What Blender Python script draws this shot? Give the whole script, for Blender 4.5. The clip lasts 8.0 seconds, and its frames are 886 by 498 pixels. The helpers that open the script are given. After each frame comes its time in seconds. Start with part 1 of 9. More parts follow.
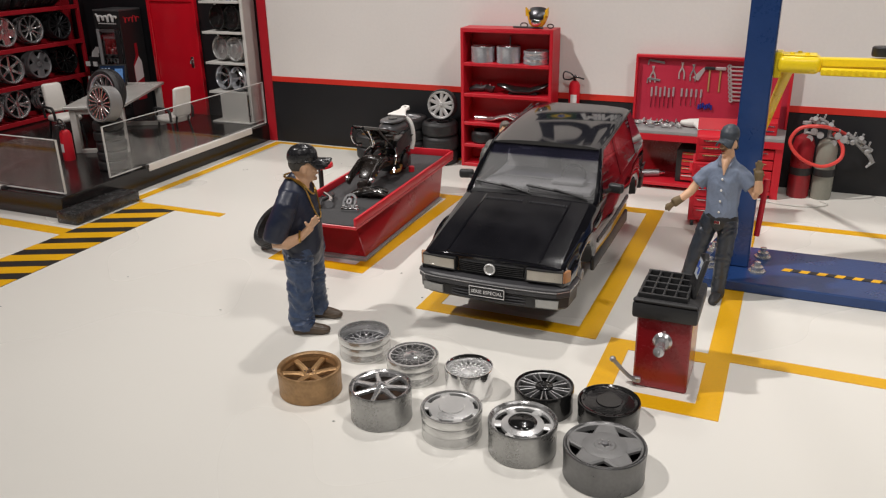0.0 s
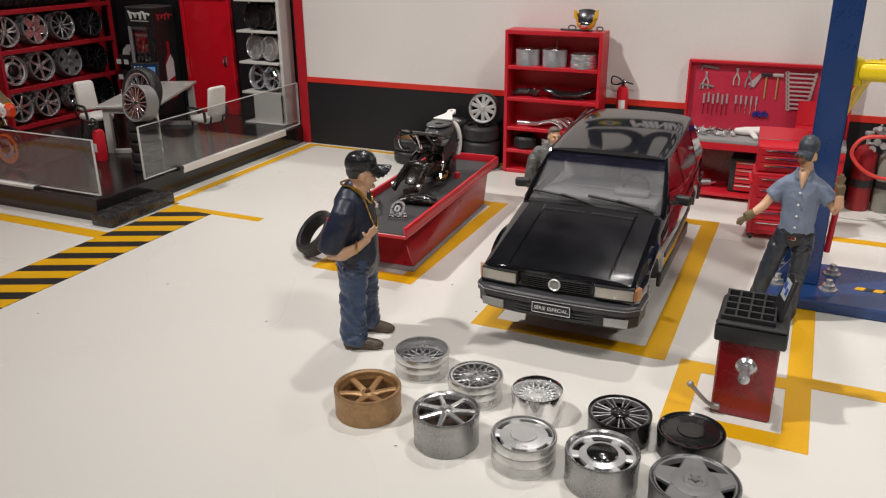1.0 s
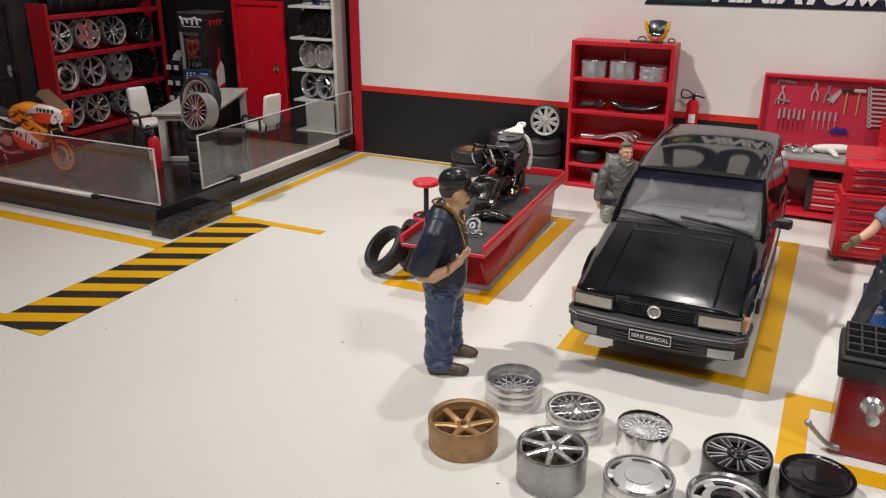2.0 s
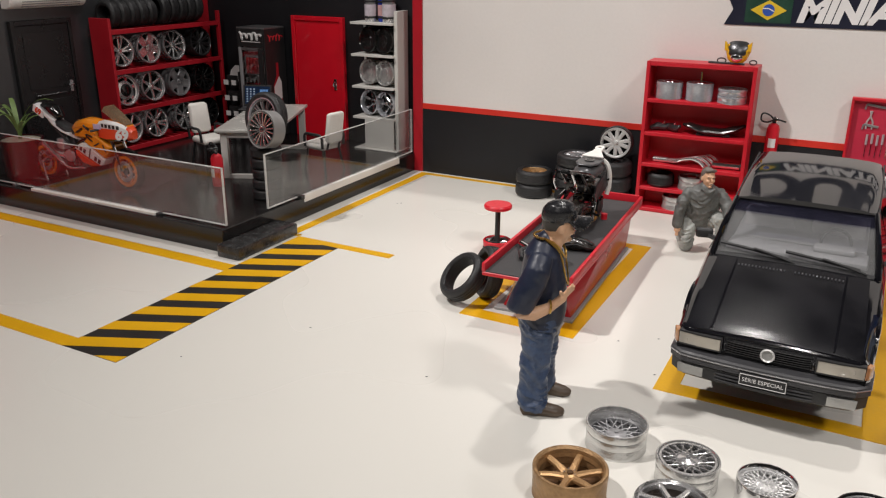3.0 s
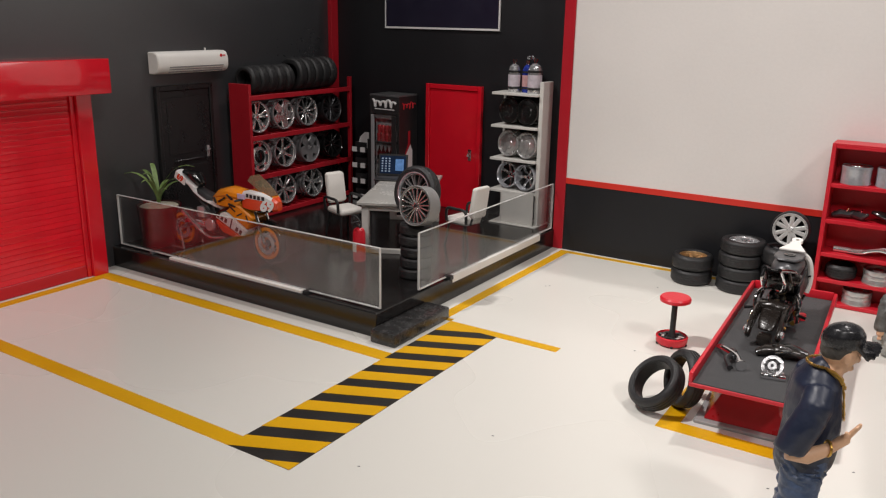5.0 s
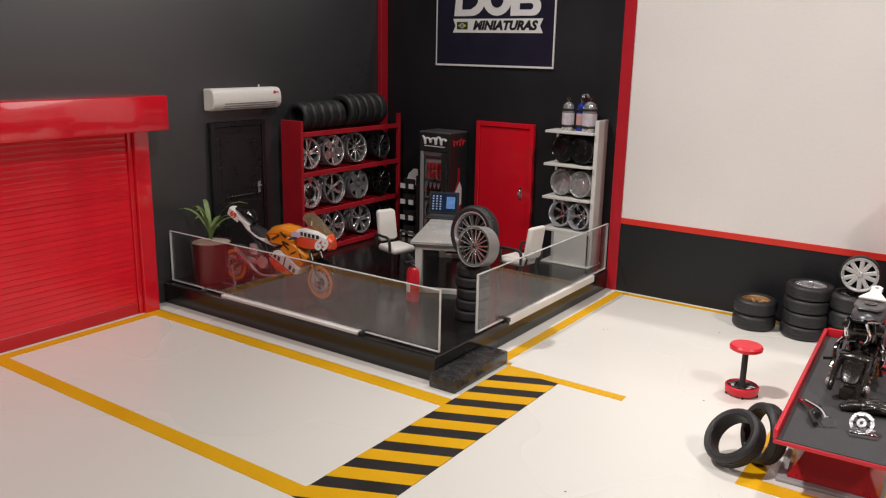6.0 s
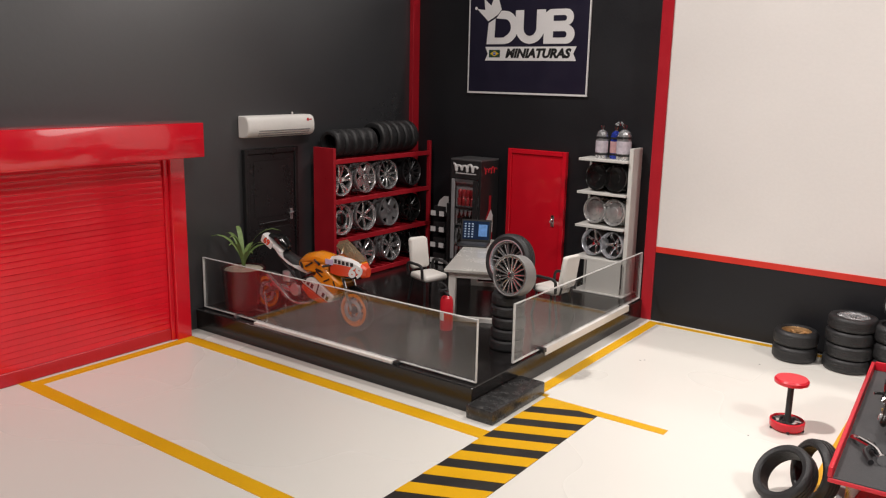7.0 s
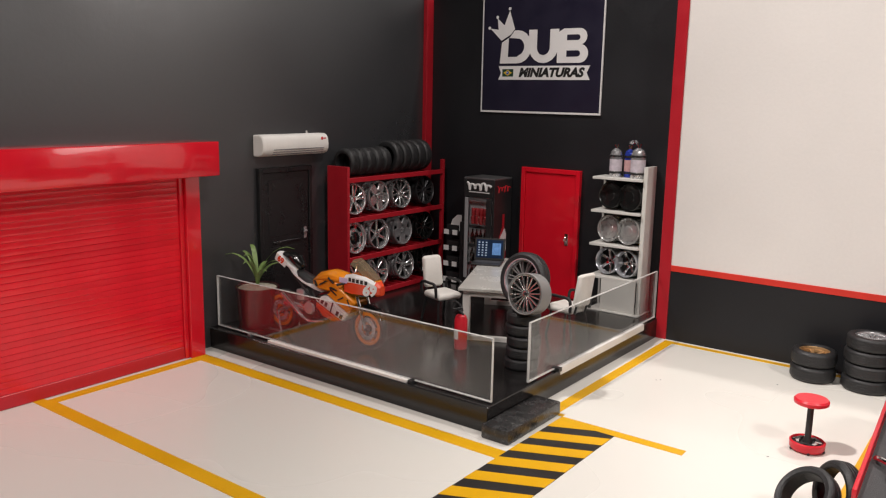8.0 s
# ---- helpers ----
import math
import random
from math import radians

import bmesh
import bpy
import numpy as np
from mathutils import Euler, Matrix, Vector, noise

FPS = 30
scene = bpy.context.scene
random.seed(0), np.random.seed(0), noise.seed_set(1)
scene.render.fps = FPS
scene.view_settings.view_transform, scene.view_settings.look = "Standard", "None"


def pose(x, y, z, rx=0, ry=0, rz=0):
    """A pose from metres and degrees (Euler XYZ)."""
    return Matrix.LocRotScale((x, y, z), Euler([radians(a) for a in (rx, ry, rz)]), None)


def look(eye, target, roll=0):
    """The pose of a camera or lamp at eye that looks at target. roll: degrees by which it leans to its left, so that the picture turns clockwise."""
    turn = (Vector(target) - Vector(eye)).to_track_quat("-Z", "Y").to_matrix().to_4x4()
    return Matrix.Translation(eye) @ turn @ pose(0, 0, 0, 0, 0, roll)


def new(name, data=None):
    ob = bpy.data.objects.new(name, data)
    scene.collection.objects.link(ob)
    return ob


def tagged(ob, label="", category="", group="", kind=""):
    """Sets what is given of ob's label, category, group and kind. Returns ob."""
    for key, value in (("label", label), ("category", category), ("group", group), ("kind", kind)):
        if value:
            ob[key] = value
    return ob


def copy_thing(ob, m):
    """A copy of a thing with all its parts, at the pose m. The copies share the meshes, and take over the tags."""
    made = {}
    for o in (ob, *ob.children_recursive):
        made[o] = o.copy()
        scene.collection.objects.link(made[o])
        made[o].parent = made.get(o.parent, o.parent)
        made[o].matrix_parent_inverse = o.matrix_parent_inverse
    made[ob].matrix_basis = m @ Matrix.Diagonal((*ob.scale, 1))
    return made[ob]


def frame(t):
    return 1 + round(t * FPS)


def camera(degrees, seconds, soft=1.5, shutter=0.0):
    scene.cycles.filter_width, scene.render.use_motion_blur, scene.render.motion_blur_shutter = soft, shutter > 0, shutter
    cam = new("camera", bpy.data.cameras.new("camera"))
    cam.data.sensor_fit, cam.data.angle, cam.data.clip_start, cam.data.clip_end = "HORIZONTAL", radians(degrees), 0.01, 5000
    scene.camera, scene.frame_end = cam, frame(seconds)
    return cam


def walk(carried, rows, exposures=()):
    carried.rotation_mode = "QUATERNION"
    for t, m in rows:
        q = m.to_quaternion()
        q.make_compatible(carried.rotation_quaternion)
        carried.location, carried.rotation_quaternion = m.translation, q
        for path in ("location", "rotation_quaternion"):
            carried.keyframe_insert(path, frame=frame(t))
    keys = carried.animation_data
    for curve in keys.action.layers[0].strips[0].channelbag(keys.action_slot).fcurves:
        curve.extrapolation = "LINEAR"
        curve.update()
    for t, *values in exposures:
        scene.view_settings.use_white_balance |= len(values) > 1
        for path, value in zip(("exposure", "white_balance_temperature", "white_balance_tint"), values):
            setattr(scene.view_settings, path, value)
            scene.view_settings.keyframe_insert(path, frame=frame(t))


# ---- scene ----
cam = camera(57.6, 8.0, 1.2)
PATH = [
    (0, (12.042, -11.094, 3.093), (11.293, -9.388, 2.367), -1.1),
    (0.5, (11.779, -11.01, 3.072), (11.018, -9.308, 2.346), -0.7),
    (1, (11.548, -10.939, 3.063), (10.773, -9.243, 2.34), -0.5),
    (2.5, (10.6, -10.873, 3.091), (9.754, -9.201, 2.393), 0.2),
    (3, (10.33, -10.831, 3.119), (9.449, -9.17, 2.436), 0.3),
    (3.5, (10.035, -10.77, 3.151), (9.116, -9.121, 2.491), 0.4),
    (4, (9.666, -10.753, 3.193), (8.707, -9.115, 2.564), 0.6),
    (4.5, (9.344, -10.744, 3.207), (8.347, -9.115, 2.612), 0.8),
    (5, (8.993, -10.734, 3.219), (7.959, -9.114, 2.665), 1.0),
    (6.5, (8.469, -10.772, 3.279), (7.342, -9.181, 2.831), 1.2),
    (7, (8.377, -10.79, 3.27), (7.229, -9.206, 2.852), 1.2),
    (7.5, (8.346, -10.82, 3.252), (7.183, -9.241, 2.863), 1.1),
    (8, (8.324, -10.805, 3.252), (7.15, -9.229, 2.881), 1.1),
]
K = 1 / 16  # the garage is a scale model; lengths below are in its own metres, K turns them into true ones
walk(cam, [(t, look(Vector(eye) * K, Vector(target) * K, roll)) for t, eye, target, roll in PATH],
     [(0, -0.35, 6500, 10), (1, -0.34, 6500, 10), (2.5, -0.26, 6500, 10), (5, -0.22, 6500, 10.5), (6.5, 0.02, 6620, 12), (8, 0.08, 6650, 12)])

# ---- world and lamps ----
world = bpy.data.worlds.new("world")
scene.world = world
world.use_nodes = True
world.node_tree.nodes["Background"].inputs[0].default_value = (1.0, 0.93, 0.86, 1)
world.node_tree.nodes["Background"].inputs[1].default_value = 0.25
scene.view_settings.exposure = 0.0


def lamp(name, eye, target, watts, radius, colour, cone=0.0, blend=0.7):
    """A round lamp out of view; with a cone angle it is a spotlight."""
    data = bpy.data.lights.new(name, "SPOT" if cone else "AREA")
    if cone:
        data.spot_size, data.spot_blend, data.shadow_soft_size = radians(cone), blend, radius * K
    else:
        data.shape, data.size = "DISK", radius * 2 * K
    data.energy, data.color = watts, colour
    ob = new(name, data)
    ob.matrix_world = look(Vector(eye) * K, Vector(target) * K)
    return ob


WARM = (1.0, 0.95, 0.92)
lamp("spot_lamp", (-6.5, -15.5, 29), (11.0, -0.7, 2.0), 176, 0.7, WARM, 34, 1.0)
lamp("spot_lamp", (10.3, 5.5, 29), (7.0, -3.6, 0), 47, 0.7, WARM, 70, 1.0)
lamp("ceiling_lamp", (7.0, 12.8, 27), (9, -4, 0), 3.0, 0.7, WARM)
# Two broad lamps out of view, added as fill for the walls.
lamp("ceiling_lamp", (27, -14.5, 25), (9, -3, 0), 13.5, 2.0, WARM)
lamp("ceiling_lamp", (14, -29, 25), (9, -3, 0), 10.5, 2.0, WARM)
# Unseen lamp, added only to lay a sheen on the upper side wall.
lamp("room_lamp", (42, 20, 14), (0, -6, 4), 11, 8.5, WARM)

# ---- materials ----
MATS = {}


def mat(name, col, rough=0.5, metal=0.0, var=0.12, scale=3.0, bump=0.05, fine=40.0, coat=0.0, spec=0.5, rnd=0.0, emit=0.0, detail=4):
    """Paint, plastic or metal: colour with broad stains and fine grain, uneven gloss, slight relief."""
    if name in MATS:
        return MATS[name]
    m = bpy.data.materials.new(name)
    m.use_nodes = True
    nt = m.node_tree
    b = nt.nodes["Principled BSDF"]
    L = nt.links.new
    tc = nt.nodes.new("ShaderNodeTexCoord")
    mp = nt.nodes.new("ShaderNodeMapping")
    mp.inputs["Scale"].default_value = (1 / K,) * 3
    L(tc.outputs["Object"], mp.inputs["Vector"])
    n1 = nt.nodes.new("ShaderNodeTexNoise")
    n1.inputs["Scale"].default_value, n1.inputs["Detail"].default_value = scale, detail
    n2 = nt.nodes.new("ShaderNodeTexNoise")
    n2.inputs["Scale"].default_value, n2.inputs["Detail"].default_value = fine, detail + detail // 4
    L(mp.outputs[0], n1.inputs["Vector"])
    L(mp.outputs[0], n2.inputs["Vector"])
    mx = nt.nodes.new("ShaderNodeMath")
    mx.operation = "MULTIPLY_ADD"
    L(n1.outputs["Fac"], mx.inputs[0])
    mx.inputs[1].default_value = 0.65
    m2 = nt.nodes.new("ShaderNodeMath")
    m2.operation = "MULTIPLY"
    L(n2.outputs["Fac"], m2.inputs[0])
    m2.inputs[1].default_value = 0.35
    L(m2.outputs[0], mx.inputs[2])
    ramp = nt.nodes.new("ShaderNodeMapRange")
    ramp.inputs["From Min"].default_value, ramp.inputs["From Max"].default_value = 0.3, 0.7
    ramp.inputs["To Min"].default_value, ramp.inputs["To Max"].default_value = 1 - var, 1 + var
    L(mx.outputs[0], ramp.inputs["Value"])
    val = ramp.outputs[0]
    if rnd:
        oi = nt.nodes.new("ShaderNodeObjectInfo")
        rr = nt.nodes.new("ShaderNodeMapRange")
        rr.inputs["To Min"].default_value, rr.inputs["To Max"].default_value = 1 - rnd, 1 + rnd
        L(oi.outputs["Random"], rr.inputs["Value"])
        mm = nt.nodes.new("ShaderNodeMath")
        mm.operation = "MULTIPLY"
        L(val, mm.inputs[0])
        L(rr.outputs[0], mm.inputs[1])
        val = mm.outputs[0]
    vm = nt.nodes.new("ShaderNodeVectorMath")
    vm.operation = "SCALE"
    vm.inputs[0].default_value = col
    L(val, vm.inputs["Scale"])
    L(vm.outputs[0], b.inputs["Base Color"])
    rg = nt.nodes.new("ShaderNodeMapRange")
    rg.inputs["From Min"].default_value, rg.inputs["From Max"].default_value = 0.3, 0.7
    rg.inputs["To Min"].default_value, rg.inputs["To Max"].default_value = max(rough * 0.75, 0.02), min(rough * 1.3, 1)
    L(mx.outputs[0], rg.inputs["Value"])
    L(rg.outputs[0], b.inputs["Roughness"])
    b.inputs["Metallic"].default_value = metal
    b.inputs["Coat Weight"].default_value = coat
    b.inputs["Coat Roughness"].default_value = 0.05
    b.inputs["Specular IOR Level"].default_value = spec
    if bump:
        bp = nt.nodes.new("ShaderNodeBump")
        bp.inputs["Strength"].default_value, bp.inputs["Distance"].default_value = min(bump * 4, 1), 0.01 * K
        L(n2.outputs["Fac"], bp.inputs["Height"])
        L(bp.outputs[0], b.inputs["Normal"])
    if emit:
        b.inputs["Emission Color"].default_value = (*col, 1)
        b.inputs["Emission Strength"].default_value = emit
    MATS[name] = m
    return m


def glass(name, tint, gloss_rough=0.03, low=0.05, high=0.6, haze=0.0, film_colour=(0.46, 0.465, 0.46)):
    """A thin clear pane: tinted see-through, with gloss that grows towards grazing view."""
    m = bpy.data.materials.new(name)
    m.use_nodes = True
    nt = m.node_tree
    nt.nodes.remove(nt.nodes["Principled BSDF"])
    tr = nt.nodes.new("ShaderNodeBsdfTransparent")
    tr.inputs[0].default_value = (*tint, 1)
    gl = nt.nodes.new("ShaderNodeBsdfGlossy")
    gl.inputs["Roughness"].default_value = gloss_rough
    lw = nt.nodes.new("ShaderNodeLayerWeight")
    lw.inputs[0].default_value = 0.35
    mr = nt.nodes.new("ShaderNodeMapRange")
    mr.inputs["To Min"].default_value, mr.inputs["To Max"].default_value = low, high
    mix = nt.nodes.new("ShaderNodeMixShader")
    L = nt.links.new
    L(lw.outputs["Fresnel"], mr.inputs["Value"])
    L(mr.outputs[0], mix.inputs[0])
    base = tr.outputs[0]
    if haze:
        # a pale diffuse film mixed into the see-through, slightly uneven
        df = nt.nodes.new("ShaderNodeBsdfDiffuse")
        df.inputs[0].default_value = (*film_colour, 1)
        tcd = nt.nodes.new("ShaderNodeTexCoord")
        film_noise = nt.nodes.new("ShaderNodeTexNoise")
        film_noise.inputs["Scale"].default_value, film_noise.inputs["Detail"].default_value = 3.0 / K, 5
        amount = nt.nodes.new("ShaderNodeMapRange")
        amount.inputs["From Min"].default_value, amount.inputs["From Max"].default_value = 0.3, 0.7
        amount.inputs["To Min"].default_value, amount.inputs["To Max"].default_value = haze * 0.8, haze * 1.2
        film_mix = nt.nodes.new("ShaderNodeMixShader")
        L(tcd.outputs["Object"], film_noise.inputs["Vector"])
        L(film_noise.outputs["Fac"], amount.inputs["Value"])
        L(amount.outputs[0], film_mix.inputs[0])
        L(tr.outputs[0], film_mix.inputs[1])
        L(df.outputs[0], film_mix.inputs[2])
        base = film_mix.outputs[0]
    L(base, mix.inputs[1])
    L(gl.outputs[0], mix.inputs[2])
    L(mix.outputs[0], nt.nodes["Material Output"].inputs[0])
    return m


WHITE_WALL = mat("white_wall_paint", (0.72, 0.69, 0.66), 0.6, var=0.04, scale=0.6, bump=0.03, fine=25)
# Satin black; base lifted above the back wall's to hold reflected sheen.
SATIN_SHEEN_WALL = mat("satin_black_with_sheen", (0.036, 0.037, 0.040), 0.34, spec=0.95, var=0.12, scale=0.5, bump=0.02, fine=20)
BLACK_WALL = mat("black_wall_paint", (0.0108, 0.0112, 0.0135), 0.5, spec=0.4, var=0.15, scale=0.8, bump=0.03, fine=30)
RED_TRIM = mat("red_trim_paint", (0.42, 0.012, 0.022), 0.35, var=0.1, bump=0.04)
RED_STRIPE = mat("red_stripe_tape", (0.62, 0.03, 0.018), 0.4, var=0.08, bump=0.02)
RED_GLOSS = mat("red_gloss_enamel", (0.72, 0.008, 0.022), 0.2, var=0.06, bump=0.004, coat=0.9, fine=5)
RED_SLAT = mat("red_slat_enamel", (0.78, 0.009, 0.024), 0.15, var=0.08, bump=0.03, coat=0.3, rnd=0.06)
RED_METAL = mat("red_sheet_metal", (0.55, 0.012, 0.025), 0.38, var=0.08, bump=0.03)
DARK_RED = mat("dark_red_paint", (0.22, 0.006, 0.01), 0.28, var=0.12, bump=0.03, coat=0.3)
RED_PLASTIC = mat("red_plastic", (0.65, 0.015, 0.03), 0.35, var=0.06)
YELLOW_TAPE = mat("yellow_floor_tape", (0.72, 0.385, 0.003), 0.42, var=0.09, scale=1.5, bump=0.03)
BLACK_TAPE = mat("black_floor_tape", (0.022, 0.02, 0.018), 0.45, var=0.2, bump=0.03)
BLACK_GLOSS = mat("black_gloss_board", (0.012, 0.011, 0.011), 0.16, var=0.25, scale=1.2, bump=0.03, fine=30)
BLACK_STONE = mat("black_speckled_stone", (0.03, 0.03, 0.03), 0.25, var=0.7, scale=10, bump=0.05, fine=60)
BLACK_DOOR = mat("black_door_paint", (0.012, 0.012, 0.013), 0.3, var=0.15, bump=0.03)
CAR_BLACK = mat("black_car_lacquer", (0.006, 0.006, 0.008), 0.07, var=0.3, scale=2, bump=0.006, fine=5, coat=0.5, spec=0.5)
BLACK_PLASTIC = mat("black_plastic", (0.02, 0.02, 0.021), 0.42, var=0.2, bump=0.06)
GREY_PLASTIC = mat("grey_bumper_plastic", (0.05, 0.05, 0.054), 0.42, var=0.12, bump=0.05)
RUBBER = mat("tyre_rubber", (0.015, 0.015, 0.016), 0.47, var=0.3, scale=6, bump=0.12, fine=60)
MAT_GREY = mat("dark_grey_rubber_mat", (0.05, 0.05, 0.052), 0.7, var=0.15, bump=0.15, fine=120)
BRIGHT = mat("polished_alloy", (0.76, 0.76, 0.76), 0.19, 0.86, var=0.1, bump=0.04)
BRUSHED = mat("brushed_grey_alloy", (0.34, 0.34, 0.34), 0.36, 0.8, var=0.16, scale=4, bump=0.05, fine=30)
CHROME = mat("chrome", (0.82, 0.82, 0.83), 0.08, 1.0, var=0.06, bump=0.02)
SILVER = mat("silver_paint", (0.56, 0.56, 0.57), 0.24, 0.72, var=0.14, bump=0.06)
DULL_SILVER = mat("dull_cast_silver", (0.36, 0.36, 0.37), 0.4, 0.7, var=0.18, scale=5, bump=0.1)
GREY_METAL = mat("grey_metal_paint", (0.2, 0.2, 0.205), 0.38, 0.6, var=0.15, bump=0.08)
BRONZE = mat("bronze_paint", (0.48, 0.29, 0.135), 0.34, 0.6, var=0.15, scale=5, bump=0.08)
CAST_SILVER = mat("cast_silver_paint", (0.60, 0.60, 0.59), 0.22, 0.8, var=0.18, scale=9, bump=0.05, fine=40)
SATIN_SILVER = mat("satin_silver_paint", (0.64, 0.64, 0.63), 0.3, 0.6, var=0.06, scale=4, bump=0.008, fine=15)
PEBBLED = mat("pebbled_chrome", (0.68, 0.68, 0.67), 0.24, 0.5, var=0.4, scale=26, bump=0.25, fine=50)
WORN_ALLOY = mat("worn_turned_alloy", (0.34, 0.34, 0.335), 0.28, 0.88, var=0.2, scale=6, bump=0.035, fine=50)
WORN_GREY = mat("worn_grey_alloy", (0.17, 0.17, 0.17), 0.33, 0.8, var=0.2, scale=6, bump=0.035, fine=50)
WORN_BRONZE = mat("worn_bronze_paint", (0.36, 0.22, 0.105), 0.42, 0.5, var=0.3, scale=9, bump=0.16, fine=35)
BRONZE_D = mat("dark_bronze_paint", (0.12, 0.062, 0.026), 0.4, 0.5, var=0.2, bump=0.06)
BLACK_RIM = mat("black_rim_lacquer", (0.012, 0.012, 0.012), 0.16, 0.2, var=0.2, bump=0.03, coat=0.5)
# Colours of the added discs that stand in for shade inside open rims.
RIM_SHADE = mat("rim_shade_black", (0.009, 0.009, 0.009), 0.65, spec=0.25, var=0.2, bump=0.05)
RIM_SHADE_BROWN = mat("rim_shade_brown", (0.055, 0.032, 0.02), 0.6, spec=0.25, var=0.3, bump=0.06)
GUNMETAL = mat("gunmetal", (0.09, 0.09, 0.095), 0.3, 0.8, var=0.2, bump=0.06)
BLUE_STEEL = mat("blue_lift_enamel", (0.014, 0.045, 0.155), 0.3, var=0.12, bump=0.04, coat=0.2)
YELLOW_STEEL = mat("yellow_lift_enamel", (0.9, 0.66, 0.015), 0.32, var=0.08, bump=0.03)
WHITE_PLASTIC = mat("white_plastic", (0.78, 0.76, 0.72), 0.4, var=0.05, bump=0.03)
WHITE_LEATHER = mat("white_leather", (0.78, 0.75, 0.7), 0.5, var=0.06, bump=0.08)
GREY_TOP = mat("grey_worktop", (0.3, 0.3, 0.3), 0.5, var=0.1, bump=0.05)
WHITE_SHELF = mat("off_white_board", (0.66, 0.65, 0.61), 0.45, var=0.06, bump=0.03)
NAVY_SIGN = mat("navy_sign_vinyl", (0.013, 0.011, 0.028), 0.4, var=0.12, bump=0.02)
BANNER_DARK = mat("dark_navy_vinyl", (0.012, 0.014, 0.03), 0.35, var=0.15, bump=0.02)
WHITE_VINYL = mat("white_vinyl", (0.78, 0.77, 0.76), 0.4, var=0.04, bump=0.01)
BLACK_VINYL = mat("black_vinyl", (0.015, 0.015, 0.015), 0.4, var=0.1, bump=0.01)
GREEN_VINYL = mat("dark_green_vinyl", (0.012, 0.05, 0.03), 0.4, var=0.3, bump=0.01)
YELLOW_VINYL = mat("yellow_vinyl", (0.7, 0.48, 0.03), 0.4, var=0.06, bump=0.01)
BLUE_VINYL = mat("blue_vinyl", (0.03, 0.09, 0.4), 0.4, var=0.1, bump=0.01)
RED_VINYL = mat("red_vinyl", (0.6, 0.02, 0.03), 0.4, var=0.06, bump=0.01)
ORANGE = mat("orange_race_paint", (0.8, 0.26, 0.012), 0.2, var=0.06, bump=0.0, coat=0.6)
ORANGE_RED = mat("orange_red_race_paint", (0.75, 0.07, 0.02), 0.2, var=0.06, bump=0.0, coat=0.6)
GOLD = mat("gold_chain_paint", (0.55, 0.33, 0.08), 0.3, 0.9, var=0.15)
GREEN_LEAF = mat("green_leaf", (0.17, 0.26, 0.075), 0.45, var=0.3, scale=8, bump=0.08)
POT_RED = mat("dark_red_pot_glaze", (0.055, 0.006, 0.009), 0.2, var=0.15, coat=0.4)
SOIL = mat("pale_pebbles", (0.42, 0.38, 0.3), 0.8, var=0.4, scale=30, bump=0.3)
BLUE_CYL = mat("blue_anodised", (0.03, 0.06, 0.42), 0.25, 0.5, var=0.1)
GREY_CYL = mat("grey_green_cylinder", (0.24, 0.24, 0.2), 0.45, var=0.12, bump=0.05)
# Cylinder red set darker: the part shade it stands in is included.
RED_CYL_SHADED = mat("shade_darkened_red", (0.26, 0.01, 0.016), 0.35, var=0.1)
RED_HOSE = mat("red_rubber_hose", (0.7, 0.06, 0.05), 0.4, var=0.06)
AMBER = mat("amber_lens", (0.42, 0.20, 0.09), 0.15, var=0.1, coat=0.8)
SEAT_GREY = mat("grey_seat_fabric", (0.6, 0.59, 0.57), 0.8, var=0.1, bump=0.1)
SCREEN = mat("laptop_screen", (0.015, 0.03, 0.07), 0.15, var=0.3, scale=6, bump=0.0, emit=0.06)
CLEAR = glass("clear_acrylic", (0.93, 0.93, 0.93), 0.04, 0.035, 0.2, 0.012, (0.5, 0.48, 0.45))
EDGE = mat("acrylic_edge", (0.6, 0.6, 0.58), 0.25, var=0.2, scale=4)
CAR_GLASS = glass("smoked_car_glass", (0.85, 0.85, 0.87), 0.03, 0.26, 0.8)
# The windscreen's grey haze and wall reflection are put into its film.
SCREEN_GLASS = glass("hazed_windscreen", (0.88, 0.88, 0.9), 0.05, 0.22, 0.7, 0.17)
TINT_GLASS = glass("amber_screen", (0.8, 0.66, 0.46), 0.03, 0.1, 0.5, 0.3, (0.42, 0.33, 0.22))
FRIDGE_GLASS = glass("fridge_glass", (0.75, 0.75, 0.75), 0.03, 0.05, 0.5)


FLOOR = mat("white_floor_paint", (0.735, 0.72, 0.665), 0.27, var=0.012, scale=0.3, bump=0.0, fine=0.9, detail=0)


# ---- mesh helpers ----
def at(x, y, z, rx=0, ry=0, rz=0):
    """A pose given in the model's own metres."""
    return pose(x * K, y * K, z * K, rx, ry, rz)


def put(bm, tmp, m=None, mi=None):
    """Adds the bmesh tmp to bm, moved by m, and frees tmp."""
    if m is not None:
        tmp.transform(m)
    vs = [bm.verts.new(v.co) for v in tmp.verts]
    tmp.verts.index_update()
    for f in tmp.faces:
        try:
            g = bm.faces.new([vs[v.index] for v in f.verts])
            g.material_index = f.material_index if mi is None else mi
        except ValueError:
            pass
    tmp.free()
    return bm


def box(x0, x1, y0, y1, z0, z1, bev=0.0, seg=2, bm=None, m=None, mi=None):
    t = bmesh.new()
    bmesh.ops.create_cube(t, size=1, matrix=Matrix.LocRotScale(((x0 + x1) / 2, (y0 + y1) / 2, (z0 + z1) / 2), None, (x1 - x0, y1 - y0, z1 - z0)))
    if bev:
        bmesh.ops.bevel(t, geom=t.edges[:], offset=bev, segments=seg, affect="EDGES", profile=0.5)
    return put(bm if bm is not None else bmesh.new(), t, m, mi)


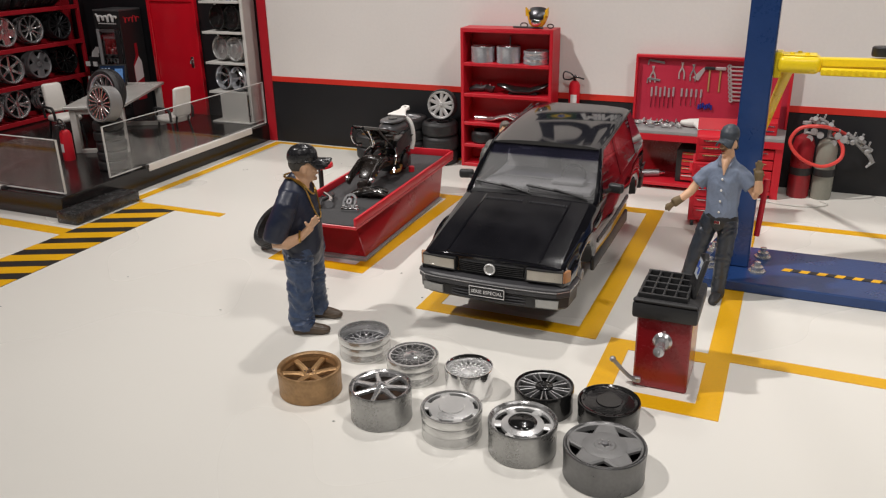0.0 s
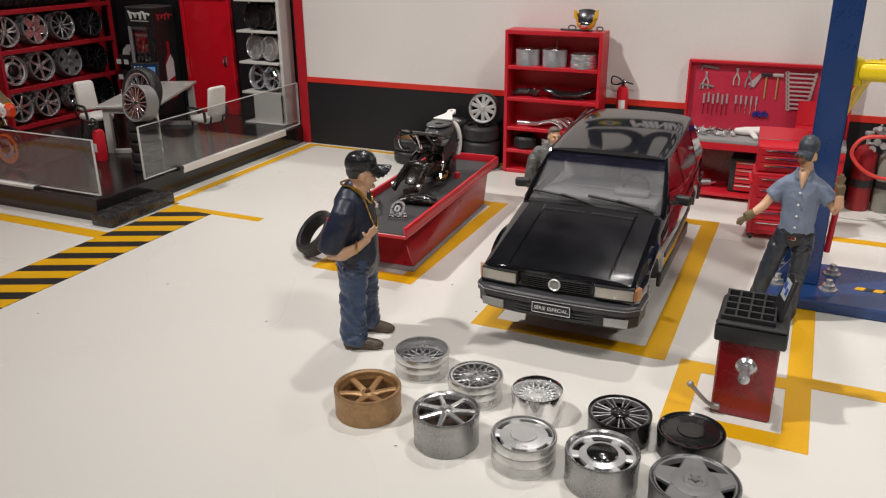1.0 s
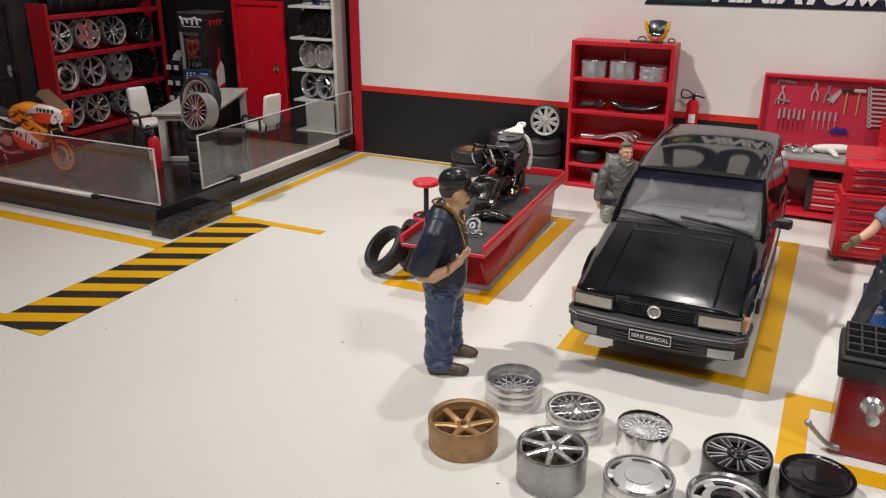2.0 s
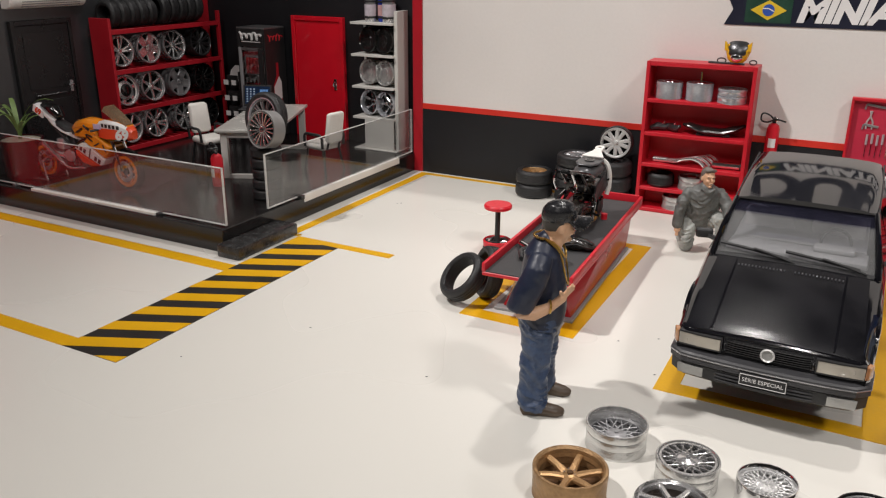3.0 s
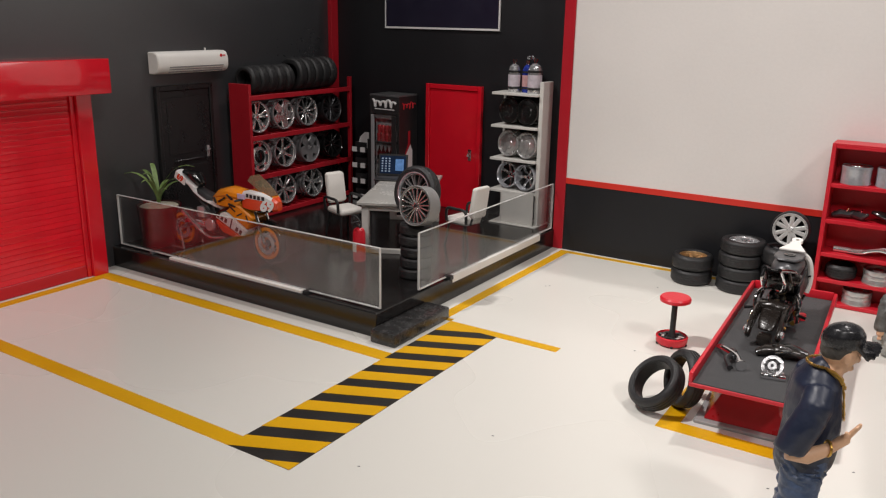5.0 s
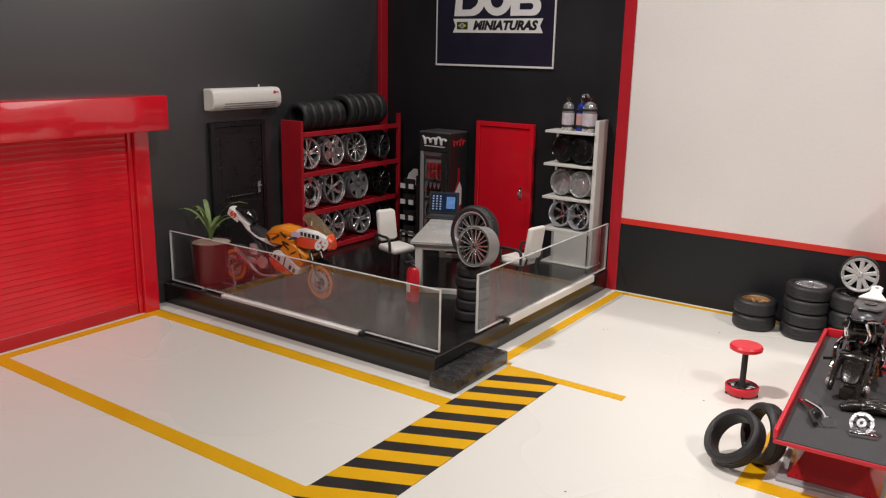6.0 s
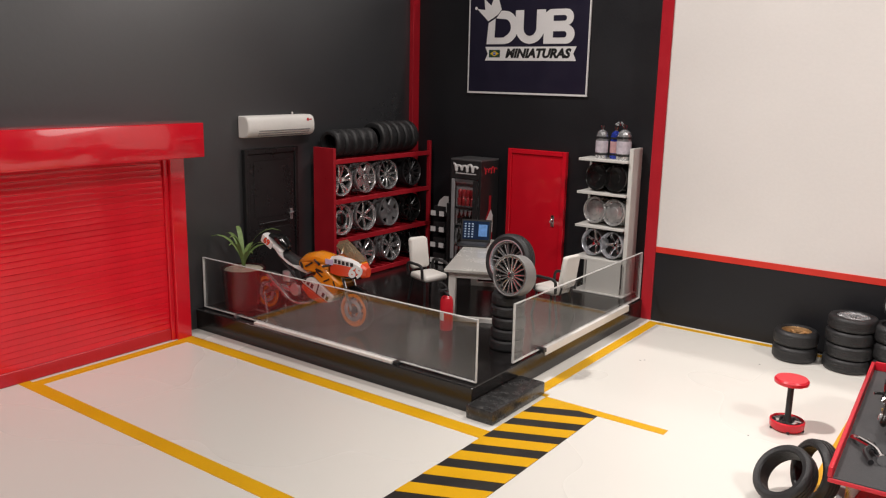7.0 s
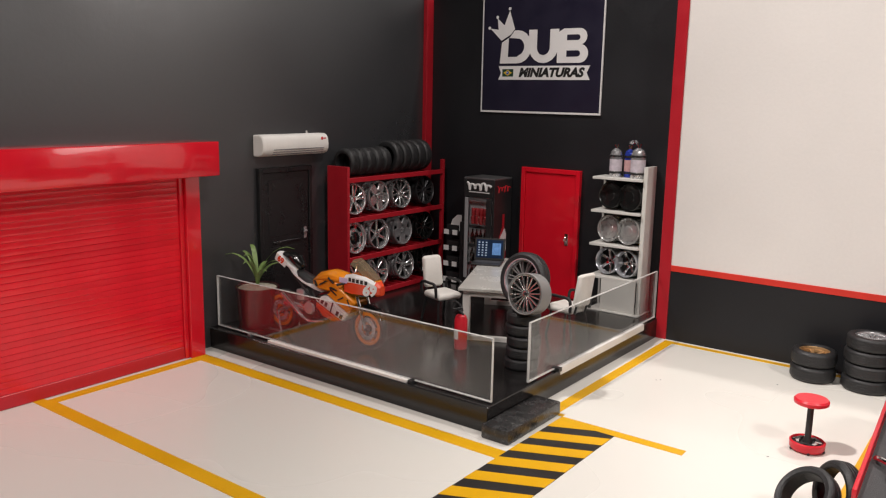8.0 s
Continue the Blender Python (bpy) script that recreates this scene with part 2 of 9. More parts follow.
def lathe(profile, seg=32, bm=None, m=None, mi=None, closed=False):
    """Turns a list of (radius, height) round z. closed: joins the last point to the first, otherwise ends on the axis are capped."""
    t = bmesh.new()
    rings = []
    for r, z in profile:
        if r < 1e-5:
            rings.append([t.verts.new((0, 0, z))] * seg)
        else:
            rings.append([t.verts.new((r * math.cos(2 * math.pi * i / seg), r * math.sin(2 * math.pi * i / seg), z)) for i in range(seg)])
    n = len(rings)
    for k in range(n if closed else n - 1):
        a, b = rings[k], rings[(k + 1) % n]
        for i in range(seg):
            j = (i + 1) % seg
            q = []
            for v in (a[i], a[j], b[j], b[i]):
                if v not in q:
                    q.append(v)
            if len(q) > 2:
                t.faces.new(q)
    if not closed:
        for ring, flip in ((rings[0], True), (rings[-1], False)):
            if ring[0] is not ring[1]:
                t.faces.new(ring[::-1] if flip else ring)
    bmesh.ops.recalc_face_normals(t, faces=t.faces[:])
    return put(bm if bm is not None else bmesh.new(), t, m, mi)


def rod(p, q, r, seg=12, bm=None, mi=None, r2=None):
    """A round bar from p to q."""
    p, q = Vector(p), Vector(q)
    d = q - p
    m = Matrix.Translation(p) @ d.to_track_quat("Z", "Y").to_matrix().to_4x4()
    return lathe([(r, 0), (r if r2 is None else r2, d.length)], seg, bm, m, mi)


def tube(points, r, seg=8, bm=None, mi=None, loop=False):
    """A bent round bar along points."""
    t = bmesh.new()
    pts = [Vector(p) for p in points]
    n = len(pts)
    rings, side = [], None
    for i, p in enumerate(pts):
        d = (pts[(i + 1) % n] - pts[i - 1]) if loop or 0 < i < n - 1 else (pts[1] - pts[0] if i == 0 else pts[-1] - pts[-2])
        d.normalize()
        if side is None:
            side = d.orthogonal().normalized()
        side = (side - d * side.dot(d)).normalized()
        up = d.cross(side)
        rr = r[i] if isinstance(r, (list, tuple)) else r
        rings.append([t.verts.new(p + (side * math.cos(2 * math.pi * k / seg) + up * math.sin(2 * math.pi * k / seg)) * rr) for k in range(seg)])
    for i in range(n if loop else n - 1):
        a, b = rings[i], rings[(i + 1) % n]
        for k in range(seg):
            t.faces.new((a[k], a[(k + 1) % seg], b[(k + 1) % seg], b[k]))
    if not loop:
        t.faces.new(rings[0][::-1])
        t.faces.new(rings[-1])
    bmesh.ops.recalc_face_normals(t, faces=t.faces[:])
    return put(bm if bm is not None else bmesh.new(), t, None, mi)


def smooth_path(points, n=6):
    """Catmull-Rom points through the given ones."""
    P = [Vector(p) for p in points]
    P = [P[0] * 2 - P[1]] + P + [P[-1] * 2 - P[-2]]
    out = []
    for i in range(1, len(P) - 2):
        for k in range(n):
            s = k / n
            a, b, c, d = P[i - 1:i + 3]
            out.append(0.5 * ((2 * b) + (c - a) * s + (2 * a - 5 * b + 4 * c - d) * s * s + (3 * b - a - 3 * c + d) * s ** 3))
    return out + [P[-2]]


def prism(poly, h0, h1, bm=None, m=None, mi=None, bev=0.0):
    """A plate: the flat outline poly (x, y) from height h0 to h1."""
    t = bmesh.new()
    lo = [t.verts.new((x, y, h0)) for x, y in poly]
    hi = [t.verts.new((x, y, h1)) for x, y in poly]
    n = len(poly)
    t.faces.new(lo[::-1])
    t.faces.new(hi)
    for i in range(n):
        t.faces.new((lo[i], lo[(i + 1) % n], hi[(i + 1) % n], hi[i]))
    bmesh.ops.recalc_face_normals(t, faces=t.faces[:])
    if bev:
        bmesh.ops.bevel(t, geom=t.edges[:], offset=bev, segments=1, affect="EDGES", profile=0.5)
    return put(bm if bm is not None else bmesh.new(), t, m, mi)


def ball(c, rx, ry, rz, bm=None, mi=None, m=None, seg=14):
    t = bmesh.new()
    bmesh.ops.create_uvsphere(t, u_segments=seg, v_segments=max(6, seg * 2 // 3), radius=1)
    t.transform(Matrix.LocRotScale(c, None, (rx, ry, rz)))
    return put(bm if bm is not None else bmesh.new(), t, m, mi)


def limb(rings, bm, mi=0, seg=14, ref=(0, 1, 0), folds=0.0, caps=True):
    """A rounded body through rings (x, y, z, half-width, half-depth), with domed ends where caps is set."""
    t = bmesh.new()
    if caps:
        for end, nxt in ((0, 1), (-1, -2)):
            e = rings[end]
            d = (Vector(e[:3]) - Vector(rings[nxt][:3])).normalized() * min(e[3], e[4])
            dome = [(*(Vector(e[:3]) + d * k), e[3] * s, e[4] * s) for k, s in ((0.35, 0.85), (0.6, 0.5))]
            rings = dome[::-1] + list(rings) if end == 0 else list(rings) + dome
    if folds:
        rings, seg = [tuple(v) for v in smooth_path([Vector(r) for r in rings], 5)], max(seg, 24)
    P = [Vector(r[:3]) for r in rings]
    n = len(P)
    R = []
    for i in range(n):
        d = (P[min(i + 1, n - 1)] - P[max(i - 1, 0)]).normalized()
        f = Vector(ref)
        f = (f - d * f.dot(d)).normalized()
        s = f.cross(d)
        a, b = rings[i][3], rings[i][4]
        ring = []
        for k in range(seg):
            w = 2 * math.pi * k / seg
            q = s * math.cos(w) * a + f * math.sin(w) * b
            g = 1.0
            if folds:
                c = P[i] + q
                g += folds * (noise.noise(Vector((c.x * 7, c.y * 7, c.z * 13 + c.x * 6))) + 0.55 * (0.35 - abs(noise.noise(Vector((c.x * 15, c.y * 15, c.z * 27 + 5))))))
            ring.append(t.verts.new(P[i] + q * g))
        R.append(ring)
    for i in range(n - 1):
        for k in range(seg):
            t.faces.new((R[i][k], R[i][(k + 1) % seg], R[i + 1][(k + 1) % seg], R[i + 1][k]))
    t.faces.new(R[0][::-1])
    t.faces.new(R[-1])
    bmesh.ops.recalc_face_normals(t, faces=t.faces[:])
    return put(bm, t, None, mi)


def letters(body, size, depth, bm=None, m=None, shear=0.0, bold=0.0):
    """Flat lettering in the x-y plane, centred on the origin, depth thick."""
    cu = bpy.data.curves.new("lettering", "FONT")
    cu.body, cu.size, cu.extrude, cu.shear, cu.offset = body, size, depth / 2, shear, bold
    cu.align_x, cu.align_y, cu.resolution_u = "CENTER", "CENTER", 3
    ob = bpy.data.objects.new("lettering", cu)
    me = ob.to_mesh()
    t = bmesh.new()
    t.from_mesh(me)
    ob.to_mesh_clear()
    bpy.data.objects.remove(ob)
    bpy.data.curves.remove(cu)
    return put(bm if bm is not None else bmesh.new(), t, m)


def finish(name, bm, material, sharp=0.55):
    bm.normal_update()
    for f in bm.faces:
        f.smooth = True
    for e in bm.edges:
        if len(e.link_faces) == 2 and e.calc_face_angle(0) > sharp:
            e.smooth = False
    bmesh.ops.scale(bm, vec=(K, K, K), verts=bm.verts[:])
    me = bpy.data.meshes.new(name)
    bm.to_mesh(me)
    bm.free()
    for mt in material if isinstance(material, (list, tuple)) else [material]:
        me.materials.append(mt)
    return me


def part(name, bm, material, parent=None, label="", m=None):
    """Links bm (or a finished mesh) as one mesh object under parent, at the pose m in the model's metres."""
    ob = new(name, finish(name, bm, material) if isinstance(bm, bmesh.types.BMesh) else bm)
    ob.parent = parent
    if m is not None:
        m = m.copy()
        m.translation = m.translation * K
        ob.matrix_basis = m
    if label:
        ob["label"] = label
    return ob


def thing(name, x, y, z, rz=0, label="", category="", group="", kind="", rx=0, ry=0):
    ob = new(name)
    ob.empty_display_size = 0.1 * K
    ob.matrix_basis = at(x, y, z, rx, ry, rz)
    return tagged(ob, label, category, group, kind)


def structure(name, bm, material, label, category):
    return tagged(part(name, bm, material), label, category, kind="structure")


# ---- the model's floor, walls and markings ----
WY = -0.28  # face of the white wall
TOP = 4.8
structure("floor", box(-0.4, 17.0, -13.5, 0.3, -0.25, 0), FLOOR, "glossy white painted workshop floor with fine grit", "floor")
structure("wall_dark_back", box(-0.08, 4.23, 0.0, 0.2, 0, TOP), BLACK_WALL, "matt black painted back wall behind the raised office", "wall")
structure("wall_white_back", box(4.38, 17.0, WY, 0.2, 1.05, TOP), WHITE_WALL, "white painted back wall above a black dado", "wall")
structure("dado", box(4.38, 17.0, WY - 0.004, 0.2, 0, 0.97), BLACK_WALL, "black painted lower part of the white back wall", "dado")
structure("dado_stripe", box(4.38, 17.0, WY - 0.012, 0.2, 0.97, 1.05), RED_STRIPE, "red stripe between black dado and white wall", "trim")
structure("wall_left", box(-0.4, -0.08, -13.5, 0.2, 0, TOP), SATIN_SHEEN_WALL, "black painted side wall with a roller door, sheen in its colour", "wall")
structure("pillar", box(4.22, 4.38, -0.30, 0.0, 0, TOP, 0.006, 1), RED_TRIM, "dark red painted square pillar between black and white wall", "pillar")
structure("corner_trim", box(-0.08, 0.0, -0.17, 0.0, 0.27, TOP, 0.006, 1), RED_TRIM, "dark red painted post in the corner of the black walls", "trim")


def marking(x0, x1, y0, y1, label="yellow tape line on the white floor"):
    structure("floor_marking", box(x0, x1, y0, y1, 0, 0.004), YELLOW_TAPE, label, "floor marking")


marking(0.13, 4.61, -4.95, -4.77)
marking(0.13, 0.27, -6.76, -4.95)
marking(0.13, 4.61, -6.92, -6.76)
marking(0.0, 0.13, -6.92, -6.8)
marking(4.61, 5.93, -3.80, -3.68)
marking(4.40, 4.53, -3.62, -0.44)
marking(4.40, 4.61, -3.68, -3.62)
marking(4.40, 7.9, -0.44, -0.35)
# box round the motorcycle lift
marking(7.26, 8.37, -4.72, -4.55)
marking(8.20, 8.37, -4.55, -2.05)
marking(7.26, 8.20, -2.20, -2.05)
marking(7.26, 7.42, -4.55, -2.20)
# box round the car
marking(9.20, 10.82, -5.25, -5.08)
marking(10.64, 10.82, -5.08, -1.93)
marking(9.20, 10.82, -1.93, -1.76)
marking(9.20, 9.37, -5.08, -1.93)
# box round the balancing machine, and the bay of the lift
marking(10.93, 11.86, -6.12, -5.95)
marking(10.93, 11.10, -5.95, -5.33)
marking(10.93, 11.69, -5.33, -5.17)
marking(11.69, 11.86, -5.95, -1.90)
marking(11.86, 17.0, -5.25, -5.10)
marking(11.69, 17.0, -1.90, -1.76)

# black and yellow hazard strip
strip = thing("hazard_strip", 4.61, -6.92, 0, 0, "black and yellow striped hazard tape on the floor", "floor marking", kind="structure")
SW, SL, STEP = 0.64, 3.12, 0.365
part("tape", box(0, SW, 0, SL, 0, 0.003), BLACK_TAPE, strip, "black tape")


def clip_low(poly, axis, lim, keep_above):
    """Cuts a flat polygon at a line along one axis."""
    out = []
    for i, p in enumerate(poly):
        q = poly[(i + 1) % len(poly)]
        a, b = (p[axis] - lim), (q[axis] - lim)
        if not keep_above:
            a, b = -a, -b
        if a >= 0:
            out.append(p)
        if a * b < 0:
            s = a / (a - b)
            out.append((p[0] + (q[0] - p[0]) * s, p[1] + (q[1] - p[1]) * s))
    return out


for i in range(-2, 12):
    y0 = i * STEP
    poly = [(0, y0), (SW, y0 + 0.29), (SW, y0 + 0.29 + STEP * 0.52), (0, y0 + STEP * 0.52)]
    poly = clip_low(clip_low(poly, 1, 0.0, True), 1, SL, False)
    if len(poly) > 2:
        part("stripe", prism(poly, 0.0035, 0.006), YELLOW_TAPE, strip)

# ---- raised office platform ----
structure("platform", box(-0.08, 4.24, -4.54, 0.0, 0, 0.27, 0.008, 1), BLACK_GLOSS, "raised glossy black office platform", "platform")
structure("platform_step", box(4.245, 4.56, -4.66, -3.63, 0, 0.145, 0.02, 2), BLACK_STONE, "speckled black step block beside the platform", "step")



def screen(name, length, m):
    """A clear acrylic balustrade pane with bright cut edges and a white foot rail."""
    g = thing(name, 0, 0, 0, 0, "low clear acrylic balustrade with a white foot rail", "glass balustrade", group="balustrades of the office", kind="structure")
    g.matrix_basis = Matrix.Translation(m.translation * K) @ m.to_3x3().to_4x4()
    part("pane", box(0.008, length - 0.008, -0.012, 0.012, 0.302, 0.942), CLEAR, g, "clear acrylic pane").visible_shadow = False
    for a in (box(0, length, -0.013, 0.013, 0.9425, 0.948), box(0, length, -0.013, 0.013, 0.29, 0.30), box(0, 0.008, -0.013, 0.013, 0.30, 0.944), box(length - 0.008, length, -0.013, 0.013, 0.30, 0.944)):
        part("edge", a, EDGE, g, "bright polished edge")
    return g


front = screen("glass_balustrade", 4.24, Matrix.Translation((-0.02, -4.44, 0)))
part("foot_rail", box(1.02, 3.20, -0.075, -0.02, 0.225, 0.30, 0.004, 1), WHITE_PLASTIC, front, "white foot rail")
part("clip", box(3.21, 3.27, -0.06, 0.03, 0.262, 0.30, 0.004, 1), BLACK_PLASTIC, front, "black clip")
part("clip", box(0.62, 0.67, -0.05, 0.03, 0.262, 0.30, 0.004, 1), GREY_METAL, front, "metal clip")
side = screen("glass_balustrade", 3.4, Matrix.Translation((4.20, -3.72, 0)) @ Matrix.Rotation(math.pi / 2, 4, "Z"))
part("foot_rail", box(0.64, 2.95, -0.052, -0.014, 0.21, 0.30, 0.004, 1), WHITE_PLASTIC, side, "white foot rail")
part("clip", box(0.56, 0.63, -0.07, 0.03, 0.262, 0.31, 0.004, 1), BLACK_PLASTIC, side, "black clip")

# ---- roller door in the side wall ----
roll = thing("roller_door", 0, -4.77, 0, 0, "closed glossy red roller door with a box header", "roller door", kind="structure")
part("header_box", box(-0.08, 0.36, -3.1, 0.13, 2.27, 2.68, 0.012, 2), RED_GLOSS, roll, "glossy red header box")
part("post", box(0.0, 0.13, -0.2, 0.0, 0, 2.268, 0.006, 1), RED_GLOSS, roll)
part("post", box(0.0, 0.13, -3.0, -2.8, 0, 2.268, 0.006, 1), RED_GLOSS, roll)
part("guide", box(0.0, 0.085, -0.26, -0.205, 0, 2.268, 0.004, 1), RED_GLOSS, roll)
part("bottom_bar", box(0.0, 0.07, -2.8, -0.265, 0.005, 0.15, 0.004, 1), RED_METAL, roll)
slat = finish("slat", prism([(0.0, 0.0), (0.0531, 0.001), (0.0540, 0.012), (0.0544, 0.034), (0.0540, 0.056), (0.0531, 0.067), (0.0, 0.068)], -2.8, -0.265, m=Matrix.Rotation(math.pi / 2, 4, "X") @ Matrix.Scale(-1, 4, (0, 0, 1))), RED_SLAT)
for i in range(31):
    part("slat", slat, None, roll, m=Matrix.Translation((0, 0, 0.152 + i * 0.0683)))

# ---- doors of the office ----
door = thing("office_door", 1.815, 0, 0.27, 0, "closed red panel door with a red frame and chrome handle", "door", kind="structure")
part("leaf", box(0.07, 0.94, -0.05, 0.0, 0, 1.87, 0.006, 1), RED_GLOSS, door)
for a, b, c, d in ((0.0, 0.068, 0.0, 1.945), (0.942, 1.01, 0.0, 1.945), (0.069, 0.941, 1.872, 1.945)):
    part("frame", box(a, b, -0.075, 0.0, c, d, 0.006, 1), RED_GLOSS, door)
part("handle_plate", box(0.79, 0.85, -0.062, -0.05, 0.80, 0.98, 0.005, 1), CHROME, door, "chrome handle plate")
part("lever", tube(smooth_path([(0.82, -0.055, 0.93), (0.82, -0.09, 0.93), (0.805, -0.095, 0.87)]), 0.012), CHROME, door, "chrome lever")
dark = thing("side_door", -0.08, -3.72, 0.27, 0, "closed black panel door with a silver handle", "door", kind="structure")
part("leaf", box(0.0, 0.05, 0.06, 0.90, 0, 1.93, 0.006, 1), BLACK_DOOR, dark)
for a, b, c, d in ((0.0, 0.058, 0.0, 2.0), (0.902, 0.96, 0.0, 2.0), (0.059, 0.901, 1.932, 2.0)):
    part("frame", box(0, 0.07, a, b, c, d, 0.006, 1), BLACK_DOOR, dark)
part("panel", box(0.05, 0.056, 0.16, 0.80, 0.12, 0.90, 0.005, 1), BLACK_DOOR, dark)
part("panel", box(0.05, 0.056, 0.16, 0.80, 1.06, 1.84, 0.005, 1), BLACK_DOOR, dark)
part("ridge", box(0.05, 0.072, 0.22, 0.72, 0.955, 0.985, 0.008, 1), BLACK_DOOR, dark)
part("handle_plate", box(0.05, 0.062, 0.80, 0.85, 0.97, 1.13, 0.004, 1), SILVER, dark, "silver handle plate")
part("lever", tube(smooth_path([(0.055, 0.825, 1.08), (0.10, 0.825, 1.08), (0.105, 0.75, 1.075)]), 0.011), SILVER, dark, "silver lever")

# ---- signs ----
sign = thing("wall_sign", 2.03, -0.004, 4.06, 0, "navy wall sign with a white crown emblem and ribbon", "sign")
part("board", box(-1.02, 1.02, -0.02, 0.0, -1.0, 0.7), NAVY_SIGN, sign, "navy vinyl board")
for a in (box(-1.04, 1.04, -0.026, 0, -1.03, -1.002), box(-1.04, -1.022, -0.026, 0, -1.0, 0.72), box(1.022, 1.04, -0.026, 0, -1.0, 0.72), box(-1.02, 1.02, -0.026, 0, 0.702, 0.72)):
    part("border", a, WHITE_VINYL, sign, "white border")
FACE = Matrix.Rotation(math.pi / 2, 4, "X")  # lays x-y drawings upright, facing the front


def emblem(parent, s, light, cx, cz, y, ground=NAVY_SIGN, ribbon=True):
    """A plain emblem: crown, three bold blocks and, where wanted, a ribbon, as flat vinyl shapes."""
    m = Matrix.Translation((cx, y, cz)) @ FACE @ Matrix.Scale(s, 4)
    t = 0.006 / s

    def arc(cx_, cy_, r, a0, a1, n=10):
        return [(cx_ + r * math.cos(radians(a0 + (a1 - a0) * i / n)), cy_ + r * math.sin(radians(a0 + (a1 - a0) * i / n))) for i in range(n + 1)]
    part("bold_shape", prism([(-0.78, -0.29), (-0.46, -0.29)] + arc(-0.46, -0.04, 0.25, -90, 90) + [(-0.52, 0.21), (-0.60, 0.11), (-0.75, 0.03)], 0, t, m=m), light, parent)
    part("bold_shape", prism([(-0.26, 0.21), (-0.26, -0.03)] + arc(0.0, -0.03, 0.26, 180, 360) + [(0.26, 0.21)], 0, t * 0.8, m=m), light, parent)
    part("bold_shape", prism([(0.24, -0.29), (0.62, -0.29)] + arc(0.62, -0.155, 0.135, -90, 75) + arc(0.61, 0.09, 0.12, -75, 90) + [(0.34, 0.21), (0.24, 0.15)], 0, t, m=m), light, parent)
    for k, cut in enumerate(([(-0.63, -0.19), (-0.47, -0.19)] + arc(-0.47, -0.04, 0.13, -70, 70) + [(-0.62, 0.10)], [(-0.11, 0.215), (-0.11, -0.06)] + arc(0.0, -0.06, 0.11, 180, 360) + [(0.11, 0.215)], [(0.40, -0.20), (0.58, -0.20)] + arc(0.58, -0.155, 0.045, -90, 90) + [(0.40, -0.11)], [(0.40, 0.04), (0.58, 0.04)] + arc(0.58, 0.08, 0.04, -90, 90) + [(0.40, 0.12)])):
        part("cut_out", prism(cut, t * 1.02, t * 1.5, m=m), ground, parent, "open centre of the shape")
    # crown
    part("crown", prism([(-0.76, 0.06), (-0.97, 0.25), (-0.82, 0.23), (-0.84, 0.40), (-0.71, 0.29), (-0.62, 0.51), (-0.52, 0.23), (-0.59, 0.15)], 0, t, m=m), light, parent, "white crown shape")
    for x, y_ in ((-0.99, 0.26), (-0.845, 0.42), (-0.62, 0.54)):
        part("crown_tip", lathe([(0, 0), (0.025, 0), (0.025, t), (0, t)], 10, m=m @ Matrix.Translation((x, y_, 0))), light, parent)
    if ribbon:
        part("ribbon", prism([(-0.80, -0.33), (0.80, -0.33), (0.75, -0.435), (0.80, -0.54), (-0.80, -0.54), (-0.75, -0.435)], 0, t, m=m), light, parent, "swallow-tailed ribbon")


def flag(parent, m, s):
    """A small green flag with a yellow lozenge and a blue disc."""
    part("flag_field", prism([(-0.16 * s, -0.09 * s), (0.16 * s, -0.09 * s), (0.16 * s, 0.09 * s), (-0.16 * s, 0.09 * s)], 0.0, 0.002, m=m), GREEN_VINYL, parent, "dark green flag field")
    part("flag_lozenge", prism([(-0.125 * s, 0), (0, -0.07 * s), (0.125 * s, 0), (0, 0.07 * s)], 0.002, 0.004, m=m), YELLOW_VINYL, parent, "yellow lozenge")
    part("flag_disc", lathe([(0, 0.004), (0.042 * s, 0.004), (0.042 * s, 0.006), (0, 0.006)], 16, m=m), BLUE_VINYL, parent, "blue disc")
    part("flag_band", prism([(-0.04 * s, 0.008 * s), (0.0, 0.008 * s), (0.04 * s, -0.012 * s), (0.04 * s, -0.005 * s), (0.0, 0.015 * s), (-0.04 * s, 0.015 * s)], 0.006, 0.0075, m=m), WHITE_VINYL, parent, "thin white band")


emblem(sign, 0.98, WHITE_VINYL, 0.06, 0.0, -0.02)
flag(sign, Matrix.Translation((-0.55, -0.0275, -0.425)) @ FACE, 0.62)
part("word", letters("MINIATURAS", 0.178, 0.004, m=Matrix.Translation((0.19, -0.0275, -0.427)) @ FACE @ Matrix.Diagonal((1.06, 1, 1, 1)), shear=0.25, bold=0.009), BLACK_VINYL, sign, "black slanted lettering")

banner = thing("wall_banner", 10.05, WY - 0.002, 2.54, 0, "dark navy swallow-tailed wall banner with white slanted lettering", "banner")
part("ribbon", prism([(-1.47, 0.18), (1.47, 0.18), (1.38, 0), (1.47, -0.18), (-1.47, -0.18), (-1.38, 0)], 0, 0.006, m=FACE), BANNER_DARK, banner, "navy ribbon")
flag(banner, Matrix.Translation((-0.98, -0.0065, 0.0)) @ FACE, 1.62)
part("word", letters("MINIATURAS", 0.35, 0.003, m=Matrix.Translation((0.39, -0.008, -0.005)) @ FACE @ Matrix.Diagonal((1.04, 1, 1, 1)), shear=0.25, bold=0.02), WHITE_VINYL, banner, "white slanted lettering")
upper = thing("wall_emblem", 10.05, WY - 0.002, 3.345, 0, "bold dark navy shapes with a crown on the white wall", "sign")
emblem(upper, 1.84, BANNER_DARK, 0.03, 0.0, -0.002, WHITE_WALL, False)

